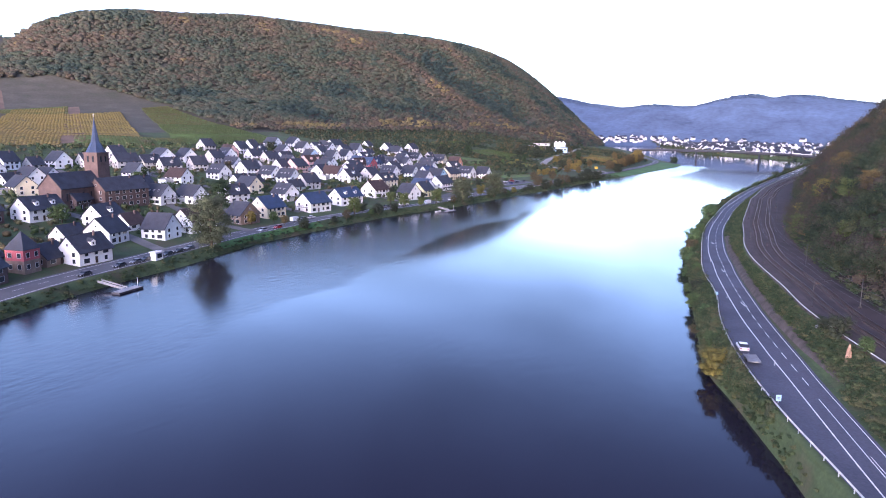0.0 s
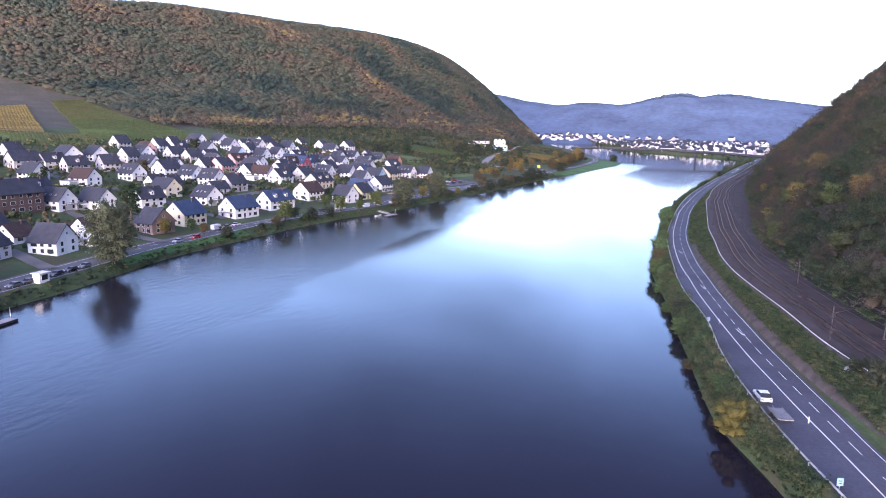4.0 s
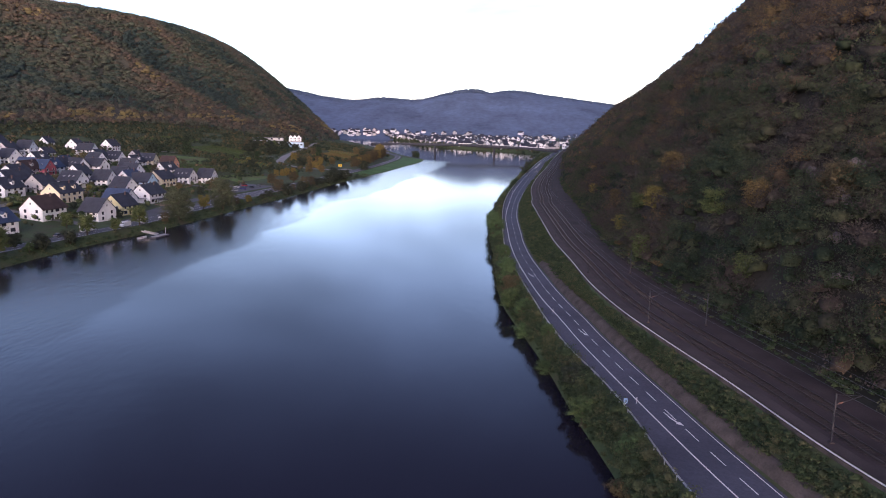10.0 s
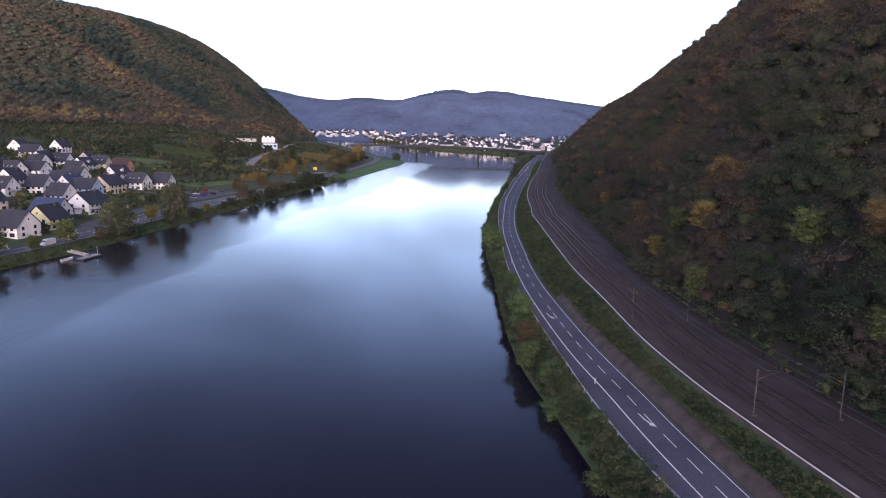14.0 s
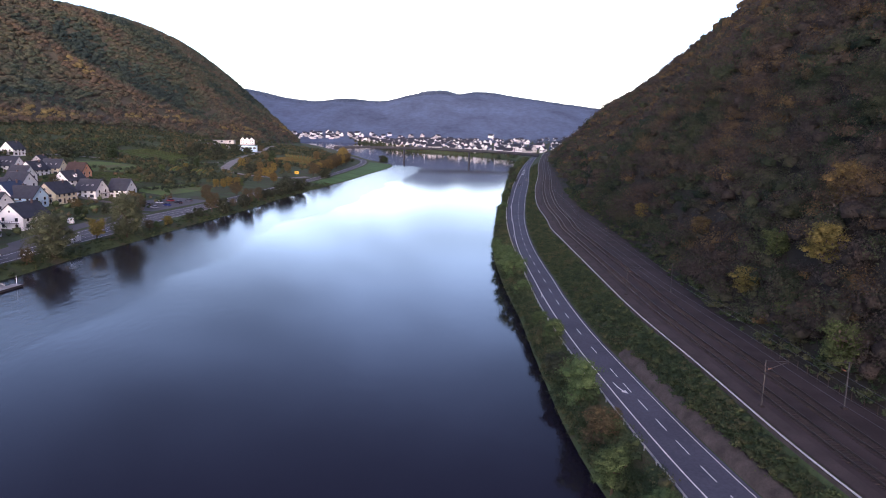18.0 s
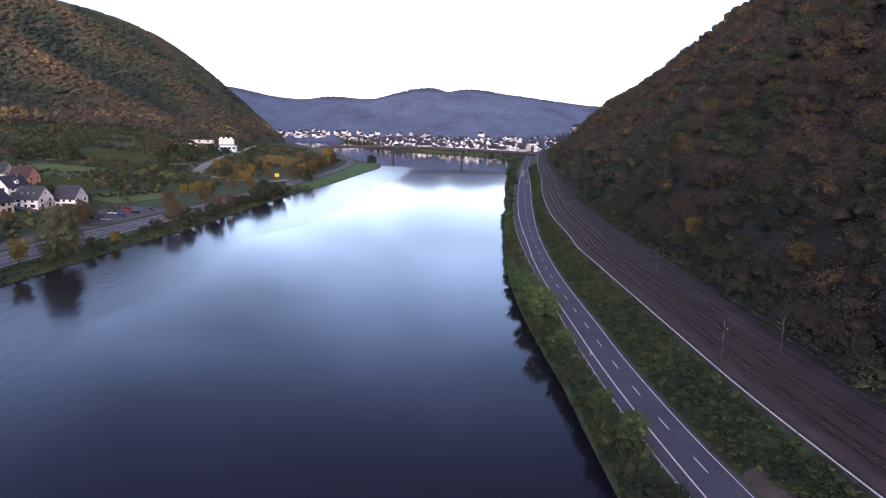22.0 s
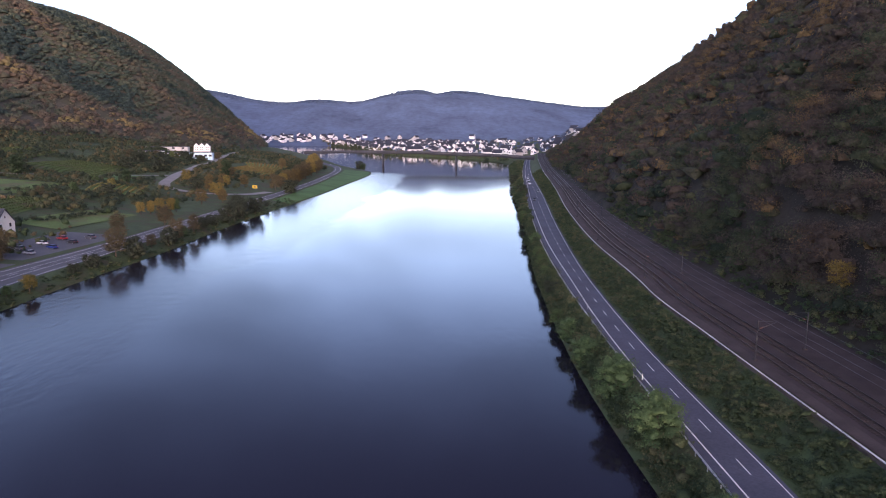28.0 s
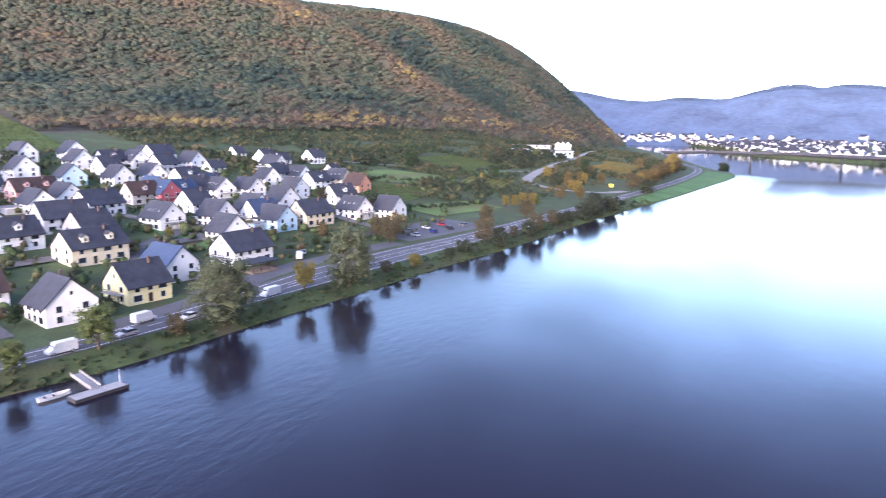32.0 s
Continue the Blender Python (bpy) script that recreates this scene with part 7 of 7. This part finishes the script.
def wood(name, label, x, y, g, rmin, rmax, per, leaf, mat, seed, tall=1.15, sink=0.1, tint=None, level=1, core=(0.72, 0.96), wide=1.0, fuzz=(0.6, 1.15)):
    """Crowns of one wood; wide: how far each spreads sideways into its neighbours; fuzz: how loosely the sprays stand."""
    n = len(x)
    r = rmin + (rmax - rmin) * g.uniform(0, 1, n) ** 1.4
    z = ground_z(x, y)
    c = np.stack([x, y, z + r * (tall - sink)], 1)
    rad = np.stack([r * wide, r * wide, r * tall], 1) * g.uniform(0.85, 1.15, (n, 1))
    t = g.uniform(0, 1, n) if tint is None else tint(x, y, g)
    v, fc, tt, sm = leaf_cloud(c, rad, per, leaf * (0.5 + 0.5 * r / rmax), t, seed, 0.0, level, core, fuzz)
    return tagged(new(name, raw_mesh(name, v, fc, [mat], tt, smooth=sm)), label, "wood", kind="stuff")


def steep_tint(x, y, g):
    """Green near the foot, grey-brown bare twigs higher up, single ochre crowns among them."""
    up = (x - hill_foot(y)) / 120
    odd = np.where(g.uniform(0, 1, len(x)) < 0.09, 0.42, 0.0)
    return np.clip(g.normal(0.31, 0.15, len(x)) + 0.28 * np.clip(up, 0, 1) + 0.16 * wobble(x, y, 17, 3.3) + 0.1 * wobble(x, y, 46, 8.3) + 0.12 * np.clip((y - 40) / 120, 0, 1) - 0.05 + odd, 0, 1)


def foot(d):
    return shifted(hill_foot, d)


x, y, g = belt(2900, foot(1.5), foot(44), -60, 330, 1)
wood("hillside_wood", "dense autumn wood of green, brown and rust trees on a steep slope", x, y, g, 1.2, 4.6, 300, 0.25, STEEPWOOD, 21, 1.15, 0.4, tint=steep_tint, core=(0.36, 0.56), wide=1.3, fuzz=(0.2, 1.7))
x, y, g = belt(3600, foot(42), foot(128), -80, 330, 2)
wood("hillside_wood", "dense autumn wood of brown and green trees high on the slope", x, y, g, 1.8, 5.2, 130, 0.4, STEEPWOOD, 22, 1.1, 0.4, tint=steep_tint, core=(0.45, 0.65), wide=1.45, fuzz=(0.25, 1.65))
x, y, g = belt(5600, foot(2), foot(150), 330, 1150, 3)
wood("hillside_wood", "dense autumn wood running along the steep valley side", x, y, g, 2.4, 5.2, 34, 0.7, STEEPWOOD, 23, 1.0, 0.4, tint=steep_tint, core=(0.62, 0.82), wide=1.5, fuzz=(0.4, 1.6))
x, y, g = belt(1500, foot(120), foot(260), -420, 900, 4)
wood("hilltop_wood", "autumn wood along the hilltop", x, y, g, 3.4, 6.2, 24, 0.8, STEEPWOOD, 24, tint=steep_tint, core=(0.8, 1.0))
x, y, g = belt(700, foot(3), foot(130), -420, -80, 5)
wood("hillside_wood", "autumn wood on the slope upstream", x, y, g, 3.5, 5.5, 20, 0.8, STEEPWOOD, 25, core=(0.8, 1.0))


def left_tint(x, y, g):
    """Rust on the spurs and along the hill's foot, dark green in the gullies and in a few planted patches; spur and
    gully tints also paint in their light and shade.
    """
    far = water_left(y) - x
    d = far - left_foot(y)
    band = np.exp(-((d - 30) / 20) ** 2) * 0.85 * np.clip(0.75 + 0.8 * wobble(x, y, 40, 7.7), 0, 1)
    line = y - (981 - (far - 295) * 0.19)
    # raised on the spur crest, lowered in the gully: relief shading as leaf tint
    spur = 0.4 * np.exp(-(line / 20) ** 2) - 0.6 * np.exp(-((line - 80) / 32) ** 2) * (far > 255) * (far < 430)
    drift = 0.26 * wobble(x * 0.4, y + 0.4 * x, 55, 2.2) + 0.15 * wobble(x, y, 24, 6.1)
    high = 0.12 * np.clip((d - 80) / 200, 0, 1)
    return np.clip(g.normal(0.32, 0.10, len(x)) + band + spur + drift + high, 0, 1)


def on_left(x, y, u):
    """The wood behind the village; the vineyard slope above the church stays open."""
    d = water_left(y) - x
    right = 392 + 0.42 * np.clip(d - 291, 0, 235)
    top = np.where(y < 469, 683 + (469 - y) * 0.5, 520 + (500 - y) * 5)
    vine = (y < right + 7 * wobble(x, y, 25, 1.7)) & (d < top + 9 * wobble(x, y, 30, 4.4))
    return (d > left_foot(y) + 2) & (d < left_foot(y) + 620) & ~vine


def low_left(x, y, u):
    return on_left(x, y, u) & (water_left(y) - x < left_foot(y) + 95)


def high_left(x, y, u):
    return on_left(x, y, u) & (water_left(y) - x >= left_foot(y) + 95)


x, y, g = scatter(30000, -1000, -150, 330, 1480, low_left, 6)
wood("far_bank_wood", "green, ochre and yellow trees along the foot of the hill behind the village", x, y, g, 2.0, 5.0, 60, 0.45, FARBANK, 26, 1.2, 0.35, tint=left_tint, core=(0.58, 0.78), wide=1.35, fuzz=(0.4, 1.5))
x, y, g = scatter(50000, -1000, -150, 330, 1480, high_left, 44)
wood("far_bank_wood", "autumn wood of green, brown and rust trees on the hill behind the village", x, y, g, 2.6, 5.4, 18, 0.75, FARBANK, 45, 1.05, 0.5, tint=left_tint, core=(0.78, 0.92), wide=1.5, fuzz=(0.5, 1.5))
x, y, g = scatter(6000, -1000, -150, -300, 330, on_left, 40)
wood("far_bank_wood", "autumn wood on the hill upstream", x, y, g, 3, 6, 8, 0.8, FARBANK, 41, 1.0, 0.5, tint=left_tint, core=(0.84, 0.98), wide=1.5)
x, y, g = scatter(4500, -1000, -150, 1480, 1900, on_left, 42)
wood("far_bank_wood", "autumn wood behind the river bend", x, y, g, 4, 7, 6, 1.4, FARBANK, 43, 1.0, 0.6, tint=left_tint)
x, y, g = scatter(2200, -1900, -800, -300, 1700, lambda x, y, u: (water_left(y) - x > left_foot(y) + 600), 7)
wood("far_bank_wood", "autumn wood on the back of the hill", x, y, g, 6, 9, 24, 1.8, FARBANK, 27, 1.0, 0.7, tint=left_tint)
# far woods and far village trees share the leaves with painted-in haze
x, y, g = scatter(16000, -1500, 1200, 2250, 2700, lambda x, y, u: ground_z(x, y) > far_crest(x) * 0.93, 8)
wood("distant_wood", "woods on the hills that close the valley, tinted blue for haze", x, y, g, 2.5, 5.5, 2, 0.5, DISTANT, 28, 0.9, 0.7, core=(0.95, 1.03), wide=1.3)
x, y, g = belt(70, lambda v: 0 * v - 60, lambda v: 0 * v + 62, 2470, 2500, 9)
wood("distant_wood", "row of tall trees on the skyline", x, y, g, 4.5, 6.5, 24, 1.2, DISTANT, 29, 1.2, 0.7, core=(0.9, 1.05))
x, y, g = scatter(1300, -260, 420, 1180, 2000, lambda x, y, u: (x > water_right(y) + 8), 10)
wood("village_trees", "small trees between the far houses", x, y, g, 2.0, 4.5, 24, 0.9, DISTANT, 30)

x, y, g = belt(420, shifted(water_right, -1.0), shifted(water_right, 16), 1080, 2000, 53)
wood("village_trees", "dark trees and bushes along the far quay", x, y, g, 1.6, 4.4, 16, 0.7, ORCHARD, 54, 1.1, 0.3)
# scrub on the river bank, on the bank under the railway and at the foot of the hill
x, y, g = belt(2000, shifted(water_right, 0.5), shifted(guard_line, -1.4), -46, 430, 11, 0.8)
wood("bank_scrub", "green and yellowing bushes overhanging the river bank", x, y, g, 0.7, 2.3, 90, 0.19, SCRUB, 31, 1.0, core=(0.42, 0.68), fuzz=(0.35, 1.55))
x, y, g = belt(1000, shifted(water_right, 0.0), shifted(water_right, 1.6), -50, 430, 51)
wood("bank_scrub", "rounded green bushes hanging over the water's edge", x, y, g, 0.6, 1.7, 60, 0.2, SCRUB, 52, 0.95, 0.1, core=(0.45, 0.72), fuzz=(0.4, 1.5))
x, y, g = belt(900, shifted(water_right, -0.7), shifted(guard_line, -1.2), 430, 980, 12, 0.8)
wood("bank_scrub", "green bushes along the river bank downstream", x, y, g, 1.0, 2.8, 34, 0.45, SCRUB, 32, 1.0)
x, y, g = belt(420, shifted(water_right, -0.3), shifted(guard_line, -1.2), -140, -34, 13, 2.2)
wood("bank_scrub", "low grassy tufts on the river bank", x, y, g, 0.3, 0.8, 60, 0.2, SCRUB, 33, 0.8)
x, y, g = belt(3900, lambda y: edge_right(y) + np.where((y > -36) & (y < 140), 2.5, 1.1), shifted(wall_line, -0.9), -60, 330, 14)
wood("embankment_scrub", "low dark green bushes on the bank under the railway wall", x, y, g, 0.5, 1.45, 44, 0.17, SCRUB, 34, 0.8, 0.3, core=(0.45, 0.72), wide=1.25, fuzz=(0.3, 1.6))
x, y, g = belt(1500, shifted(edge_right, 1.2), shifted(wall_line, -0.9), 330, 760, 15)
wood("embankment_scrub", "low green bushes on the bank downstream", x, y, g, 0.7, 1.6, 36, 0.26, SCRUB, 35, 0.8, 0.3, core=(0.5, 0.75), wide=1.2, fuzz=(0.35, 1.5))
x, y, g = belt(1400, foot(-0.6), foot(6), -90, 420, 16)
wood("slope_foot_scrub", "green scrub at the foot of the slope beside the railway", x, y, g, 0.5, 1.9, 60, 0.2, SCRUB, 36, 0.9, 0.2, core=(0.42, 0.68), fuzz=(0.35, 1.55))
x, y, g = belt(1500, shifted(water_left, 0.3), shifted(quay_near, 1.3), -130, 560, 17)
wood("far_bank_scrub", "low green bushes on the far river bank", x, y, g, 0.35, 1.15, 24, 0.24, SCRUB, 37, 0.7, 0.3)


LANES = np.array([(-106, 590), (-116, 568), (-138, 558), (-160, 563), (-171, 582), (-178, 620), (-185, 665), (-193, 712), (-200, 775), (-208, 842), (-220, 910), (-232, 980), (-252, 1130)], float)


def near_lane(x, y):
    gap = np.full(x.shape, 1e9)
    for (ax, ay), (bx, by) in zip(LANES[:-1], LANES[1:]):
        u = np.clip(((x - ax) * (bx - ax) + (y - ay) * (by - ay)) / ((bx - ax) ** 2 + (by - ay) ** 2), 0, 1)
        gap = np.minimum(gap, np.hypot(x - ax - u * (bx - ax), y - ay - u * (by - ay)))
    return gap < 6


def in_plot(x, y):
    """The open vineyard plots and meadows on the valley floor."""
    k = np.zeros(x.shape, bool)
    for x0, x1, y0, y1 in ((-282, -222, 596, 668), (-200, -164, 514, 556), (-172, -124, 702, 826), (-224, -188, 584, 624), (-232, -184, 412, 466), (-254, -212, 492, 538), (-150, -130, 408, 450)):
        k |= (x > x0) & (x < x1) & (y > y0) & (y < y1)
    return k


def orchard(x, y, u):
    """Hedges along the plot edges, with thickets here and there; the plots between stay open."""
    d = water_left(y) - x
    hedge = np.sin(d / 10.5 + 1.4 * wobble(x, y, 60, 1.5)) > 0.42
    cross = np.sin(y / 13.0 + 1.2 * wobble(x, y, 50, 4.0)) > 0.86
    thicket = (wobble(x, y, 34, 9.0) > 0.05) | (d > left_foot(y) - 45)
    return (d > 46) & (d < left_foot(y) + 10) & (y > 424) & ~near_lane(x, y) & (hedge | cross | thicket | (u < 0.09)) & ~((x > -165) & (y < 600) & (u < 0.45)) & ~in_plot(x, y)


x, y, g = scatter(16000, -420, -90, 440, 1180, orchard, 18)
wood("orchard_scrub", "hedges and thickets in dark green and ochre on the valley floor", x, y, g, 0.9, 3.5, 34, 0.36, ORCHARD, 38, 1.1, 0.45, core=(0.6, 0.82), fuzz=(0.4, 1.5))


def gardens(x, y, u):
    d = water_left(y) - x
    return (d > 34) & (d < 262) & (y > -120) & (y < 470) & ~((y > 398) & (d < 150) & (u < 0.88))


x, y, g = scatter(7200, -420, -140, -120, 470, gardens, 19)
wood("garden_trees", "small garden trees and hedges between the houses", x, y, g, 0.7, 2.7, 22, 0.36, GARDEN, 39, 1.1, 0.45)
